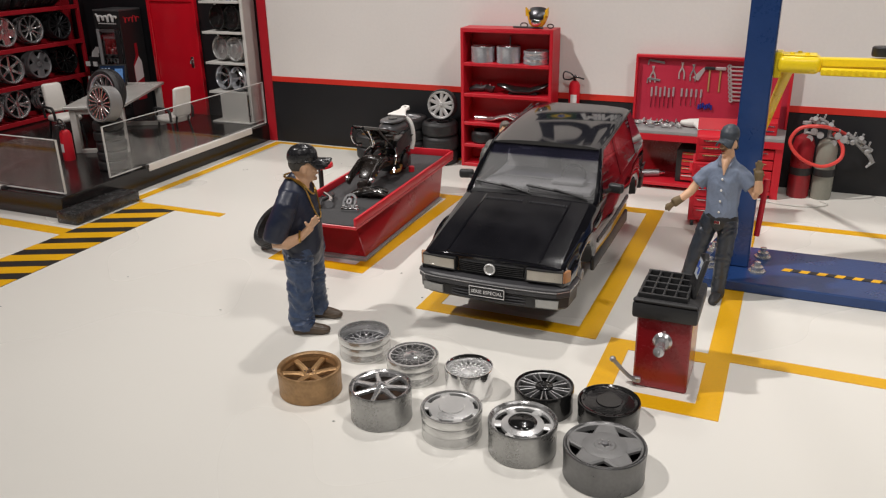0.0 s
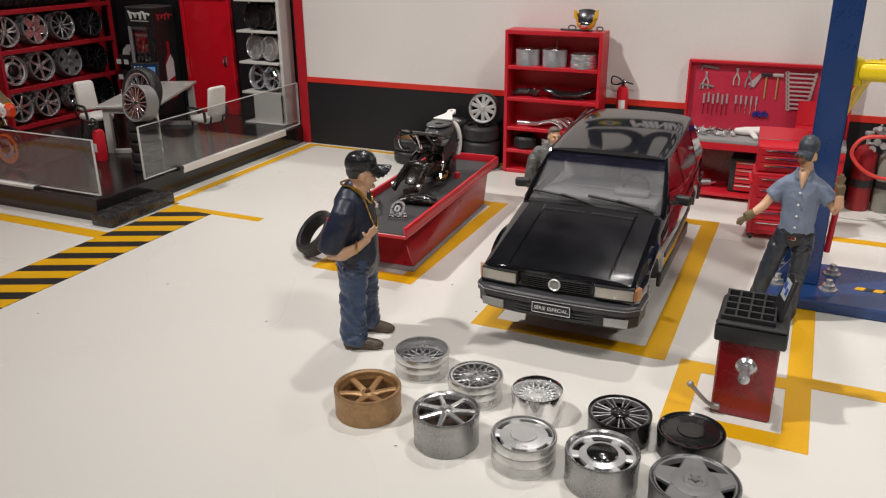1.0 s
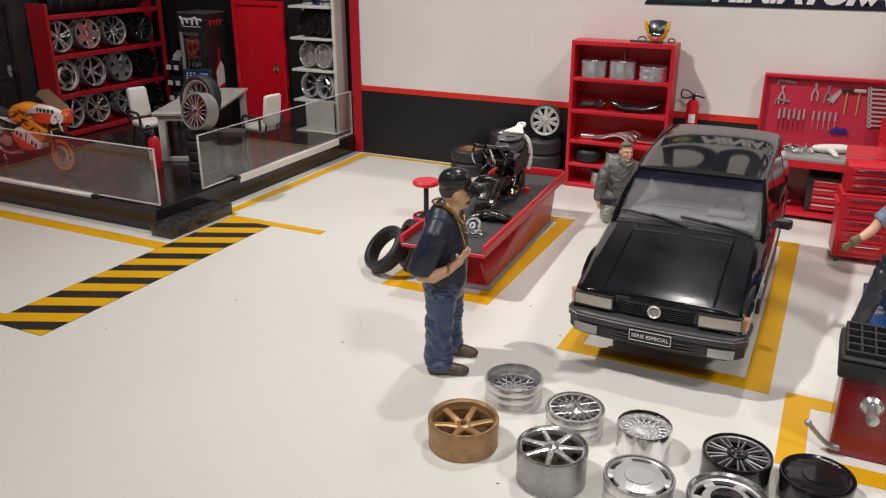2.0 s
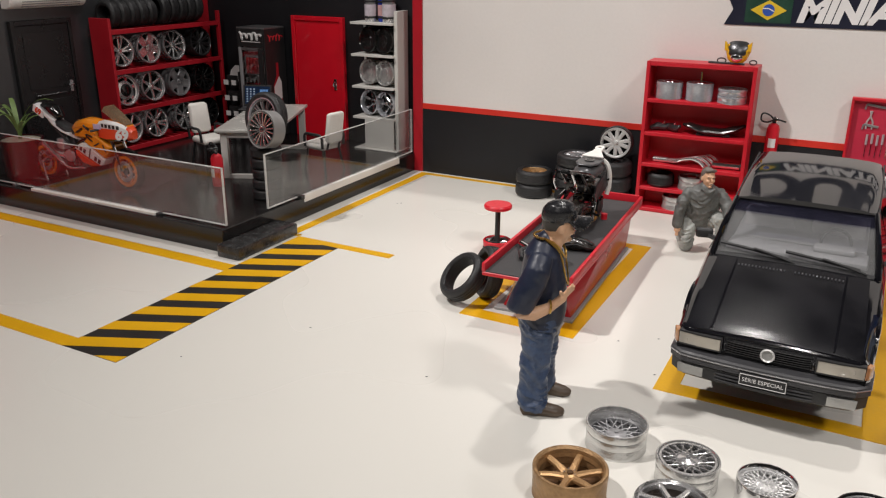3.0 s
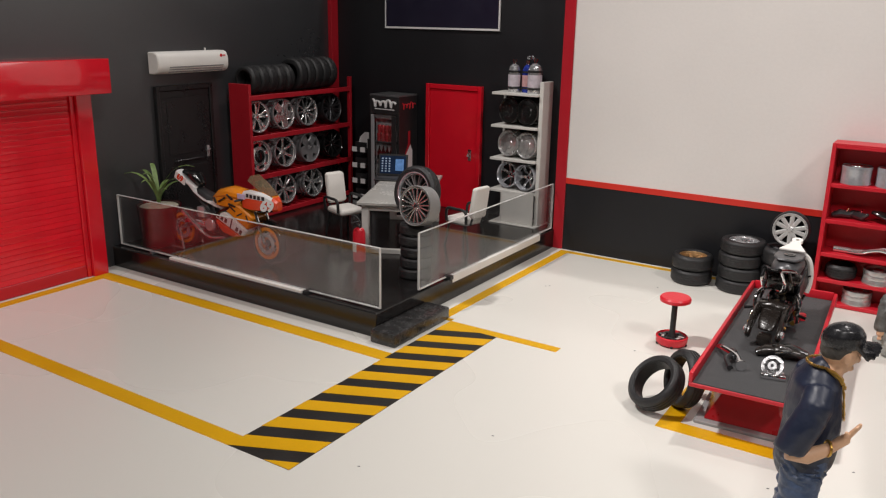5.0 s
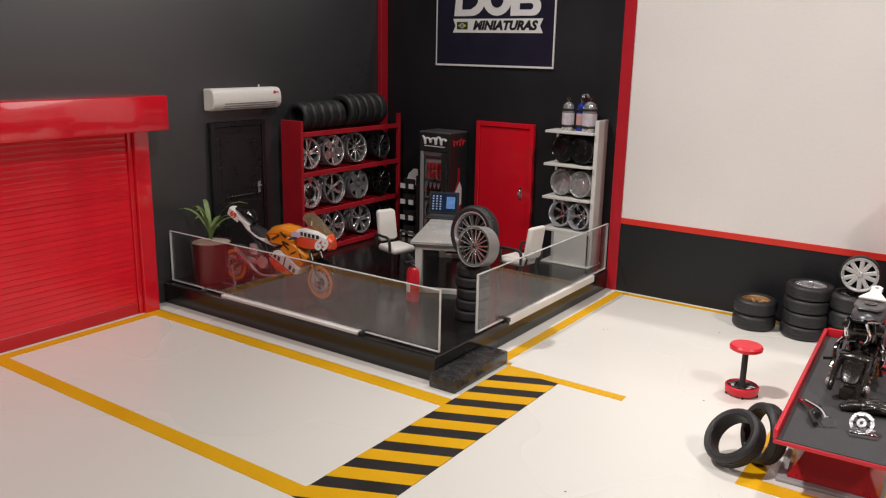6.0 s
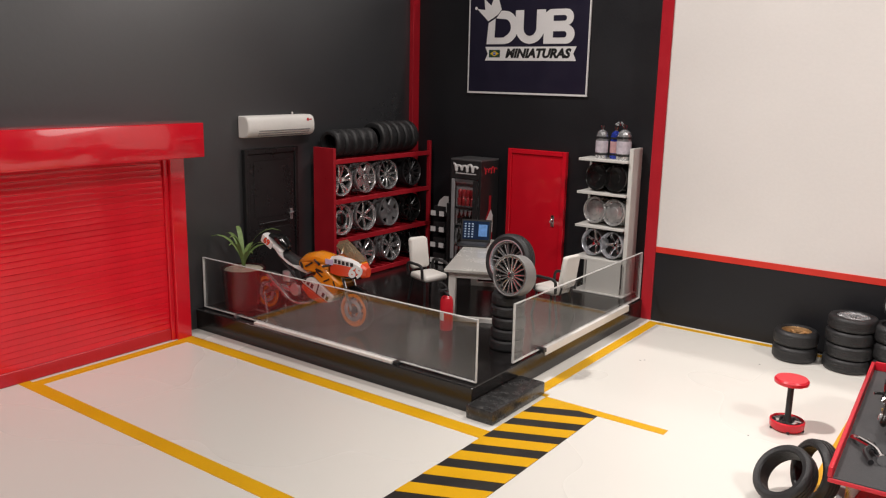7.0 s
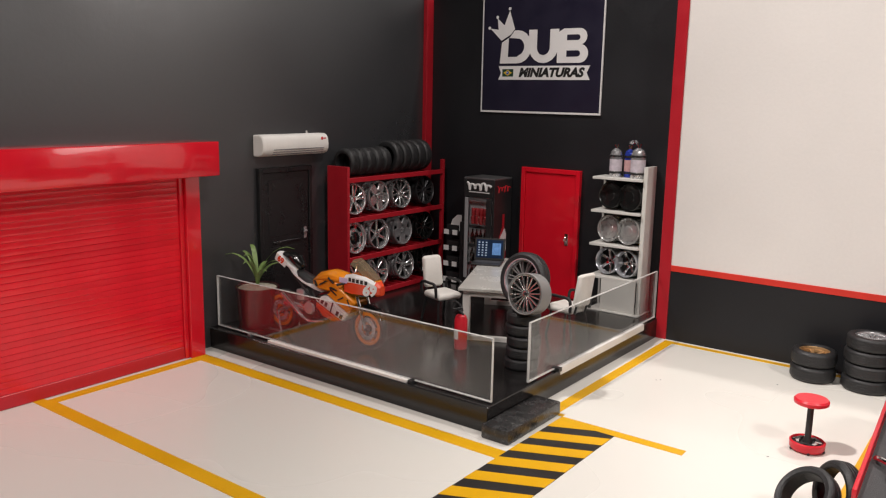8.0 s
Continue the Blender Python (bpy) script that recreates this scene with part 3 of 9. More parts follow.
# ---- the unseen room added round the model ----
RM = (-26, 50, -46, 30, -14, 30)
# Walls and ceiling kept dark to hold down bounce and reflections.
ROOM = mat("room_plaster", (0.15, 0.147, 0.143), 0.8, var=0.05, scale=0.2, bump=0.02)
CEIL = mat("room_ceiling_paint", (0.09, 0.088, 0.085), 0.8, var=0.05, scale=0.2, bump=0.02)
ROOM_FLOOR = mat("room_floor_wood", (0.2, 0.14, 0.09), 0.5, var=0.2, scale=0.4, bump=0.05)
x0, x1, y0, y1, z0, z1 = RM
structure("room_floor", box(x0, x1, y0, y1, z0 - 0.5, z0), ROOM_FLOOR, "plain brown room floor under the display table", "floor")
structure("room_ceiling", box(x0, x1, y0, y1, z1, z1 + 0.5), CEIL, "plain dark ceiling of the unseen room", "ceiling")
structure("room_wall_north", box(x0, x1, y1, y1 + 0.5, z0, z1), ROOM, "plain dark wall of the unseen room", "wall")
structure("room_wall_south", box(x0, x1, y0 - 0.5, y0, z0, z1), ROOM, "plain dark wall of the unseen room", "wall")
structure("room_wall_west", box(x0 - 0.5, x0, y0, y1, z0, z1), ROOM, "plain dark wall of the unseen room", "wall")
structure("room_wall_east", box(x1, x1 + 0.5, y0, y1, z0, z1), ROOM, "plain dark wall of the unseen room", "wall")
structure("display_table", box(-1, 17.6, -14, 0.9, -14, -0.25), ROOM_FLOOR, "plain brown plinth that carries the model garage", "plinth")

# ---- wheels ----
def spoke_mesh(name, r_in, r_out, w_in, w_out, z0, z1, dz, material, waist=1.0):
    """One tapered spoke along x, its hub end dz lower than its rim end."""
    bm = bmesh.new()
    n = 5
    rows = []
    for i in range(n):
        s = i / (n - 1)
        x = r_in + (r_out - r_in) * s
        w = (w_in + (w_out - w_in) * s) * (1 - (1 - waist) * math.sin(math.pi * s)) / 2
        lift = -dz * (1 - s) ** 2
        b = min(0.011, w * 0.42)
        rows.append([bm.verts.new(p) for p in ((x, -w, z0 + lift), (x, -w, z1 - b + lift), (x, -w + b, z1 + lift), (x, w - b, z1 + lift), (x, w, z1 - b + lift), (x, w, z0 + lift))])
    for i in range(n - 1):
        for k in range(6):
            bm.faces.new((rows[i][k], rows[i][(k + 1) % 6], rows[i + 1][(k + 1) % 6], rows[i + 1][k]))
    bm.faces.new(rows[0][::-1])
    bm.faces.new(rows[-1])
    bmesh.ops.recalc_face_normals(bm, faces=bm.faces[:])
    return finish(name, bm, material)


def add_rim(parent, r, h, style, metal, lip=None, dark=None, seg=40, plain=False, cover=None, drum=None, edge=0.905):
    """The parts of a rim with its axis along z, its face up at height h."""
    lip = lip or metal
    rb = r * 0.95
    prof = [(r * 0.975, 0), (r * 0.985, 0.012), (r * 0.985, 0.02), (r * 0.97, 0.026), (r * 0.97, h * 0.35), (r * 0.963, h * 0.37), (r * 0.97, h * 0.39), (r * 0.975, h * 0.66), (r * 0.965, h * 0.68), (r * 0.985, h * 0.72), (r, h - 0.03), (r, h - 0.008), (r * 0.985, h), (r * 0.94, h), (r * edge, h - 0.012), (r * (edge - 0.02), h - 0.05), (r * 0.885, 0.03), (r * 0.93, 0)]
    if plain:
        prof = [(r * 0.96, 0), (r * 0.985, 0.006), (r * 0.985, 0.016), (r * 0.975, 0.022), (r * 0.985, h * 0.6), (r, h - 0.03), (r, h - 0.006), (r * 0.985, h), (r * (edge + 0.045), h), (r * edge, h - 0.012), (r * (edge - 0.02), h - 0.05), (r * 0.885, 0.03), (r * 0.93, 0)]
    if cover:
        rc, mc, zc = cover
        part("hub_cover", lathe([(0, h - zc - 0.012), (r * rc, h - zc - 0.012), (r * rc, h - zc), (r * rc * 0.96, h - zc + 0.0015), (r * rc * 0.5, h - zc + 0.0015), (r * rc * 0.45, h - zc + 0.006), (0, h - zc + 0.007)], 28), mc, parent)
    part("barrel", lathe(prof, seg, closed=True), lip, parent)
    kind = style[0]
    if kind == "spokes":
        _, n, wi, wo, drop, dz, split, waist = style
        zf = h - drop
        # flat dark disc added in place of the shaded depth behind the spokes
        part("inner_drum", lathe([(0, h * 0.35), (r * 0.87, h * 0.35), (r * 0.87, h * 0.35 + 0.01), (0, h * 0.35 + 0.01)], 24), drum or RIM_SHADE, parent, "added disc for the shade inside the rim")
        part("face_ring", lathe([(r * 0.83, zf - 0.03), (r * 0.89, zf - 0.03), (r * 0.905, zf + 0.004), (r * 0.86, zf)], seg, closed=True), metal, parent)
        me = spoke_mesh("spoke", r * 0.13, r * 0.90, wi * r, wo * r, zf - 0.028, zf, dz, metal, waist)
        for i in range(n):
            for s in ((-split, split) if split else (0,)):
                part("spoke", me, None, parent, m=Matrix.Rotation(2 * math.pi * i / n + radians(s), 4, "Z"))
        part("hub", lathe([(0, zf - 0.05 - dz), (r * 0.2, zf - 0.05 - dz), (r * 0.2, zf - dz + 0.002), (r * 0.14, zf - dz + 0.008), (0, zf - dz + 0.008)], 20), metal, parent)
        part("centre_cap", lathe([(0, zf - dz + 0.008), (r * 0.09, zf - dz + 0.008), (r * 0.08, zf - dz + 0.018), (0, zf - dz + 0.018)], 14), dark or metal, parent)
        nut = finish("wheel_nut", lathe([(0, 0), (r * 0.025, 0), (r * 0.025, 0.012), (0, 0.012)], 6), CHROME)
        for i in range(5):
            part("wheel_nut", nut, None, parent, m=Matrix.Rotation(2 * math.pi * (i + 0.5) / 5, 4, "Z") @ Matrix.Translation((r * 0.15, 0, zf - dz + 0.004)))
    elif kind == "mesh":
        _, n, w, drop, dz = style
        zf = h - drop
        me = spoke_mesh("mesh_spoke", 0, r * 0.655, w * r, w * r * 0.9, -0.018, 0, 0, metal)
        # added disc that closes the rim behind the mesh, mostly dark for shade
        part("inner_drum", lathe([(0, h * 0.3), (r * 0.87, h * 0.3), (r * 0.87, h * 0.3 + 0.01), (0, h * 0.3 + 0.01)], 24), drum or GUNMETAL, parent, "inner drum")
        for i in range(n):
            for s in (-1, 1):
                a = 2 * math.pi * i / n
                part("mesh_spoke", me, None, parent, m=Matrix.Translation((0, 0, zf - 0.001 * s)) @ Matrix.Rotation(a, 4, "Z") @ Matrix.Translation((r * 0.3, 0, -dz)) @ Matrix.Rotation(radians(50 * s), 4, "Z") @ Matrix.Rotation(-math.atan2(dz, r * 0.7), 4, "Y"))
        part("face_ring", lathe([(r * 0.82, zf - 0.02), (r * 0.89, zf - 0.02), (r * 0.89, zf + 0.004), (r * 0.82, zf + 0.004)], seg, closed=True), metal, parent)
        part("hub", lathe([(0, zf - 0.05 - dz), (r * 0.33, zf - 0.05 - dz), (r * 0.33, zf - dz + 0.002), (r * 0.22, zf - dz + 0.006), (r * 0.12, zf - dz + 0.012), (0, zf - dz + 0.012)], 18), metal, parent)
        part("centre_cap", lathe([(0, zf - dz + 0.012), (r * 0.07, zf - dz + 0.012), (r * 0.06, zf - dz + 0.02), (0, zf - dz + 0.02)], 12), dark or metal, parent)
    elif kind == "dish":
        # closed disc with a ring of slots near its edge
        _, n, fill, drop, crown, slots, cap = style
        # the same added shade disc, behind the slots
        part("inner_drum", lathe([(0, h * 0.35), (r * 0.87, h * 0.35), (r * 0.87, h * 0.35 + 0.01), (0, h * 0.35 + 0.01)], 24), drum or RIM_SHADE, parent, "added disc for the shade inside the rim")
        zf = h - drop
        ri, ro = r * slots[0], r * slots[1]
        part("disc", lathe([(0, zf + crown), (ri * 0.45, zf + crown), (ri * 0.55, zf + crown * 0.8), (ri * 0.9, zf + crown * 0.3), (ri, zf), (ri, zf - 0.02), (0, zf - 0.02)], seg), metal, parent)
        part("disc_rim", lathe([(ro, zf - 0.02), (r * 0.89, zf - 0.02), (r * 0.89, zf + 0.006), (ro, zf + 0.002)], seg, closed=True), metal, parent)
        wid = 2 * math.pi * ri / n * fill
        me = spoke_mesh("bridge", ri * 0.98, ro * 1.01, wid, wid * 1.1, zf - 0.02, zf, 0, metal)
        for i in range(n):
            part("bridge", me, None, parent, m=Matrix.Rotation(2 * math.pi * i / n, 4, "Z"))
        part("centre_cap", lathe([(0, zf + crown), (r * 0.42, zf + crown), (r * 0.40, zf + crown + 0.006), (r * 0.34, zf + crown + 0.006 + cap), (0, zf + crown + 0.006 + cap * 1.4)], 24), dark or metal, parent)


def add_tyre(parent, r_rim, r_out, w, seg=40, z=0.0, material=RUBBER, name="tyre", deep=0.005):
    """A tyre with its axis along z, from z to z + w, with grooves round the tread."""
    q = w * 0.22
    prof = [(r_rim * 0.97, 0.12 * w), (r_rim * 1.02, 0.03 * w), ((r_rim + r_out) / 2, 0.0), (r_out - q * 0.45, 0.06 * w), (r_out - q * 0.1, 0.17 * w), (r_out, 0.24 * w)]
    tread = []
    for k in (0.33, 0.5, 0.67):
        tread += [(r_out, (k - 0.028) * w), (r_out - deep, (k - 0.022) * w), (r_out - deep, (k + 0.022) * w), (r_out, (k + 0.028) * w)]
    prof = prof + tread + [(a, w - b) for a, b in prof[::-1]]
    return part(name, lathe(prof, seg, closed=True, m=Matrix.Translation((0, 0, z))), material, parent, "black rubber tyre")


SIX = ("spokes", 6, 0.24, 0.19, 0.034, 0.022, 0, 0.85)
EIGHT = ("spokes", 7, 0.22, 0.15, 0.014, -0.012, 0, 0.82)
STAR = ("spokes", 5, 0.86, 0.42, 0.008, 0.0, 0, 1.0)
FIVE = ("spokes", 5, 0.66, 0.58, 0.008, 0.0, 0, 0.92)
FIVE_TWIN = ("spokes", 5, 0.16, 0.16, 0.012, 0.025, 11, 0.9)
TEN = ("spokes", 10, 0.12, 0.13, 0.012, 0.03, 0, 0.85)
MULTI = ("spokes", 9, 0.08, 0.09, 0.012, 0.02, 7, 0.95)
LATTICE = ("mesh", 18, 0.022, 0.010, 0.004)
DEEP_LATTICE = ("mesh", 14, 0.05, 0.085, 0.01)
DISH = ("dish", 6, 0.45, 0.014, 0.008, (0.73, 0.86), 0.0)
STEEL = ("dish", 6, 0.42, 0.036, 0.016, (0.62, 0.81), 0.008)
CLOSED = ("dish", 14, 0.97, 0.012, 0.004, (0.78, 0.82), 0.0)

LOOSE = "loose rims on the floor"


def loose_rim(label, x, y, r, h, style, metal, lip=None, dark=None, rz=0, plain=True, cover=None, drum=None, edge=0.905):
    t = thing("alloy_wheel", x, y, 0, rz, label, "alloy wheel", LOOSE)
    add_rim(t, r, h, style, metal, lip, dark, 44, plain, cover, drum, edge)
    return t


loose_rim("bronze six-spoke wheel rim lying face up on the floor", 9.07, -6.78, 0.232, 0.20, SIX, BRONZE, WORN_BRONZE, BRONZE_D, 92, drum=BRONZE_D, edge=0.87)
loose_rim("dull silver deep-dish rim with a sunken mesh centre", 9.17, -6.13, 0.208, 0.185, DEEP_LATTICE, DULL_SILVER, CAST_SILVER, None, 10, False, drum=GREY_METAL)
loose_rim("silver cross-lattice wheel rim lying face up", 9.68, -6.32, 0.198, 0.185, LATTICE, BRIGHT, CAST_SILVER, GREY_METAL, 5, False, drum=BLACK_RIM)
loose_rim("bright chrome deep-dish lattice wheel rim", 10.15, -6.36, 0.176, 0.205, ("mesh", 19, 0.05, 0.038, 0.006), PEBBLED, CHROME, None, 0, drum=PEBBLED)
loose_rim("brushed silver seven-spoke wheel rim with a tall barrel", 9.71, -6.89, 0.216, 0.245, EIGHT, BRIGHT, WORN_ALLOY, SILVER, 22, drum=RIM_SHADE_BROWN)
loose_rim("pale silver dish wheel rim with slots round its edge", 10.24, -6.9, 0.205, 0.205, DISH, SATIN_SILVER, CAST_SILVER, SATIN_SILVER, 8, False)
loose_rim("silver steel wheel rim with a black centre cap", 10.73, -6.9, 0.222, 0.225, STEEL, SATIN_SILVER, WORN_ALLOY, BLACK_RIM, 14)
loose_rim("black multi-spoke wheel rim with bright spoke faces", 10.72, -6.39, 0.206, 0.19, ("spokes", 9, 0.045, 0.05, 0.016, 0.0, 7, 1.0), BRUSHED, BLACK_RIM, BLACK_RIM, 6, True, (0.30, BLACK_RIM, 0.008))
loose_rim("gloss black closed-disc wheel rim", 11.17, -6.38, 0.210, 0.165, CLOSED, BLACK_RIM, BLACK_RIM, BLACK_RIM, 0)
loose_rim("grey five-spoke star wheel rim with dark openings", 11.27, -6.96, 0.252, 0.215, STAR, mat("warm_grey_metal_paint", (0.21, 0.21, 0.207), 0.48, 0.45, var=0.14, bump=0.05), WORN_GREY, GREY_METAL, 100, True, (0.54, MATS["warm_grey_metal_paint"], 0.007))

# ---- painted figurines: plain one-piece statues ----
SKIN = mat("figurine_skin_paint", (0.70, 0.42, 0.26), 0.45, var=0.1, bump=0.04)
NAVY_CLOTH = mat("figurine_navy_paint", (0.016, 0.022, 0.045), 0.4, var=0.2, scale=5, bump=0.05)
DENIM = mat("figurine_denim_paint", (0.042, 0.066, 0.125), 0.36, var=0.55, scale=7, bump=0.1, fine=40)
CAP_BLACK = mat("figurine_cap_paint", (0.014, 0.014, 0.016), 0.25, var=0.2, bump=0.04)
SHOE = mat("figurine_shoe_paint", (0.08, 0.055, 0.035), 0.45, var=0.2, bump=0.06)
BLUE_SHIRT = mat("figurine_blue_shirt_paint", (0.19, 0.235, 0.325), 0.5, var=0.15, scale=6, bump=0.1)
DARK_TROUSER = mat("figurine_dark_trouser_paint", (0.03, 0.036, 0.047), 0.32, var=0.35, scale=6, bump=0.1)
GLOVE = mat("figurine_glove_paint", (0.17, 0.12, 0.06), 0.55, var=0.2, bump=0.08)
CAP_GREY = mat("figurine_grey_cap_paint", (0.045, 0.055, 0.07), 0.42, var=0.2, bump=0.08)
GREY_CLOTH = mat("figurine_grey_overall_paint", (0.115, 0.118, 0.112), 0.45, var=0.45, scale=9, bump=0.1)
PALE_CLOTH = mat("figurine_pale_trouser_paint", (0.32, 0.33, 0.31), 0.5, var=0.45, scale=9, bump=0.1)
HAIR = mat("figurine_hair_paint", (0.05, 0.045, 0.04), 0.5, var=0.3, bump=0.2)


def figure(name, bm, mats, x, y, rz, label):
    ob = tagged(part(name, bm, mats), label, "figurine")
    ob.matrix_basis = at(x, y, 0, 0, 0, rz)
    return ob


def sculpt(bm, mi, build, voxel=0.012, smooth=5, folds=0.0, freq=(9, 9, 22), zones=()):
    """Fuses the overlapping bodies that build() adds into one smooth skin and adds it to bm. folds: depth of the cloth creases, stronger near the heights in zones."""
    t = bmesh.new()
    build(t)
    me = bpy.data.meshes.new("clay")
    t.to_mesh(me)
    t.free()
    ob = new("clay", me)
    re = ob.modifiers.new("skin", "REMESH")
    re.mode, re.voxel_size = "VOXEL", voxel
    sm = ob.modifiers.new("soften", "SMOOTH")
    sm.factor, sm.iterations = 0.5, smooth
    deps = bpy.context.evaluated_depsgraph_get()
    t = bmesh.new()
    t.from_mesh(ob.evaluated_get(deps).to_mesh())
    bpy.data.objects.remove(ob)
    bpy.data.meshes.remove(me)
    if folds:
        t.normal_update()
        moved = []
        for v in t.verts:
            c = v.co
            k = 0.35 + sum(math.exp(-((c.z - z) / w) ** 2) for z, w in zones)
            warp = noise.noise(Vector((c.x * 4, c.y * 4, c.z * 3))) * 1.4
            a = noise.noise(Vector((c.x * freq[0] + warp, c.y * freq[1], c.z * freq[2] + warp * 2)))
            b = noise.noise(Vector((c.x * freq[0] * 2.1, c.y * freq[1] * 2.1 + 7, c.z * freq[2] * 1.7 + warp * 3)))
            moved.append(v.normal * folds * k * ((0.28 - abs(a)) * 1.6 + 0.5 * (0.2 - abs(b))))
        for v, d in zip(t.verts, moved):
            v.co += d
    return put(bm, t, None, mi)


def turned(build, x, y, z, turn=0, s=1.0, tilt=0):
    """Wraps a builder so that its bodies are moved to (x, y, z), turned about z and nodded about x."""
    T = Matrix.Translation((x, y, z)) @ Matrix.Rotation(radians(turn), 4, "Z") @ Matrix.Rotation(radians(tilt), 4, "X") @ Matrix.Scale(s, 4)

    def made(t):
        u = bmesh.new()
        build(u)
        put(t, u, T)
    return made


def face_mass(t):
    """A plain head facing -y: skull, jaw, brow, nose, ears and neck stub."""
    ball((0, 0.012, 0.02), 0.076, 0.094, 0.098, t)
    limb([(0, 0.0, -0.01, 0.068, 0.078), (0, -0.012, -0.06, 0.058, 0.066), (0, -0.024, -0.098, 0.036, 0.044)], t, 0, 16)
    limb([(0, -0.082, 0.022, 0.008, 0.010), (0, -0.100, -0.008, 0.011, 0.014), (0, -0.103, -0.022, 0.015, 0.014)], t, 0, 8)
    limb([(-0.045, -0.074, 0.026, 0.012, 0.010), (0, -0.083, 0.028, 0.014, 0.010), (0.045, -0.074, 0.026, 0.012, 0.010)], t, 0, 8, ref=(0, 0, 1))
    limb([(-0.022, -0.078, -0.056, 0.008, 0.008), (0, -0.084, -0.055, 0.010, 0.010), (0.022, -0.078, -0.056, 0.008, 0.008)], t, 0, 8, ref=(0, 0, 1))
    ball((0, -0.066, -0.096), 0.022, 0.020, 0.018, t)
    for sx in (-1, 1):
        ball((sx * 0.077, 0.014, -0.008), 0.012, 0.022, 0.032, t)
        ball((sx * 0.036, -0.062, -0.026), 0.022, 0.022, 0.022, t)
    limb([(0, 0.03, -0.08, 0.056, 0.06), (0, 0.04, -0.17, 0.062, 0.066)], t, 0, 14)


def cap_mass(t, peak=0.11, droop=8.0):
    """A rounded cap with a curved peak to the front, for face_mass."""
    dome = lathe([(0.088, 0.0), (0.094, 0.03), (0.090, 0.066), (0.068, 0.102), (0.034, 0.12), (0, 0.124), (0, 0.0)], 28)
    dome.transform(Matrix.Translation((0, 0.012, 0.036)) @ Matrix.Diagonal((0.98, 1.13, 1, 1)))
    put(t, dome)
    rows = []
    for i in range(13):
        a = math.pi * i / 12
        x = 0.078 * math.cos(a)
        rows.append((x, -0.075 - peak * math.sin(a) ** 0.8, 0.045 - 0.9 * x * x / 0.078 - peak * math.sin(a) * math.tan(radians(droop))))
    for (xa, ya, za), (xb, yb, zb) in zip(rows, rows[1:]):
        limb([(xa * 0.95, -0.02, 0.05, 0.011, 0.009), ((xa + xb) / 2, (ya + yb) / 2, (za + zb) / 2, 0.011, 0.008)], t, 0, 8, ref=(0, 0, 1))


def hair_mass(t, fringe=False, nape=True):
    ball((0, 0.028, 0.028), 0.084, 0.092, 0.094, t)
    if not nape:
        return
    limb([(-0.06, 0.06, -0.03, 0.03, 0.03), (0, 0.09, -0.03, 0.05, 0.035), (0.06, 0.06, -0.03, 0.03, 0.03)], t, 0, 12, ref=(0, 0, 1))
    if fringe:
        limb([(-0.06, -0.045, 0.085, 0.025, 0.02), (0, -0.065, 0.095, 0.03, 0.022), (0.06, -0.045, 0.085, 0.025, 0.02)], t, 0, 10, ref=(0, 0, 1))


def face_paint(bm, x, y, z, turn, s, dark, lips):
    """Painted brows, eyes and mouth."""
    T = Matrix.Translation((x, y, z)) @ Matrix.Rotation(radians(turn), 4, "Z") @ Matrix.Scale(s, 4)
    for sx in (-1, 1):
        ball((sx * 0.034, -0.077, 0.010), 0.010, 0.006, 0.0045, bm, dark, T, 8)
        ball((sx * 0.034, -0.080, 0.031), 0.017, 0.007, 0.0035, bm, dark, T, 8)
    ball((0, -0.091, -0.056), 0.022, 0.006, 0.004, bm, lips, T, 8)


def hand_mass(t, wrist, palm, tips, r=0.034):
    """A palm with a finger to each point of tips."""
    limb([(*wrist, r * 0.85, r * 0.8), (*palm, r * 1.15, r * 0.8)], t, 0, 12)
    for q in tips:
        mid = [palm[i] * 0.45 + q[i] * 0.55 for i in range(3)]
        limb([(*palm, r * 0.45, r * 0.45), (*mid, r * 0.36, r * 0.36), (*q, r * 0.28, r * 0.28)], t, 0, 8)


def shoe_mass(t, x, y, z=0.0, turn=0.0, L=1.0):
    u = bmesh.new()
    limb([(0, 0.085, 0.035, 0.045, 0.032), (0, 0.02, 0.055, 0.056, 0.05), (0, -0.07, 0.048, 0.062, 0.042), (0, -0.145 * L, 0.036, 0.058, 0.034), (0, -0.18 * L, 0.03, 0.04, 0.026)], u, 0, 14, ref=(0, 0, 1))
    box(-0.05, 0.05, -0.16 * L, 0.09, 0.0, 0.03, 0.012, 2, u)
    put(t, u, Matrix.Translation((x, y, z)) @ Matrix.Rotation(radians(turn), 4, "Z"))


# stout figure in a navy shirt and cap; local front is -y
bm = bmesh.new()


def navy_jeans(t):
    for sx, sy in ((-1, 0.0), (1, -0.02)):
        limb([(sx * 0.160, sy + 0.005, 0.045, 0.092, 0.108), (sx * 0.158, sy, 0.12, 0.092, 0.105), (sx * 0.150, sy, 0.3, 0.088, 0.100), (sx * 0.125, sy, 0.5, 0.097, 0.108), (sx * 0.10, sy, 0.68, 0.108, 0.125), (sx * 0.085, sy, 0.78, 0.108, 0.132)], t, 1, 18, caps=False)


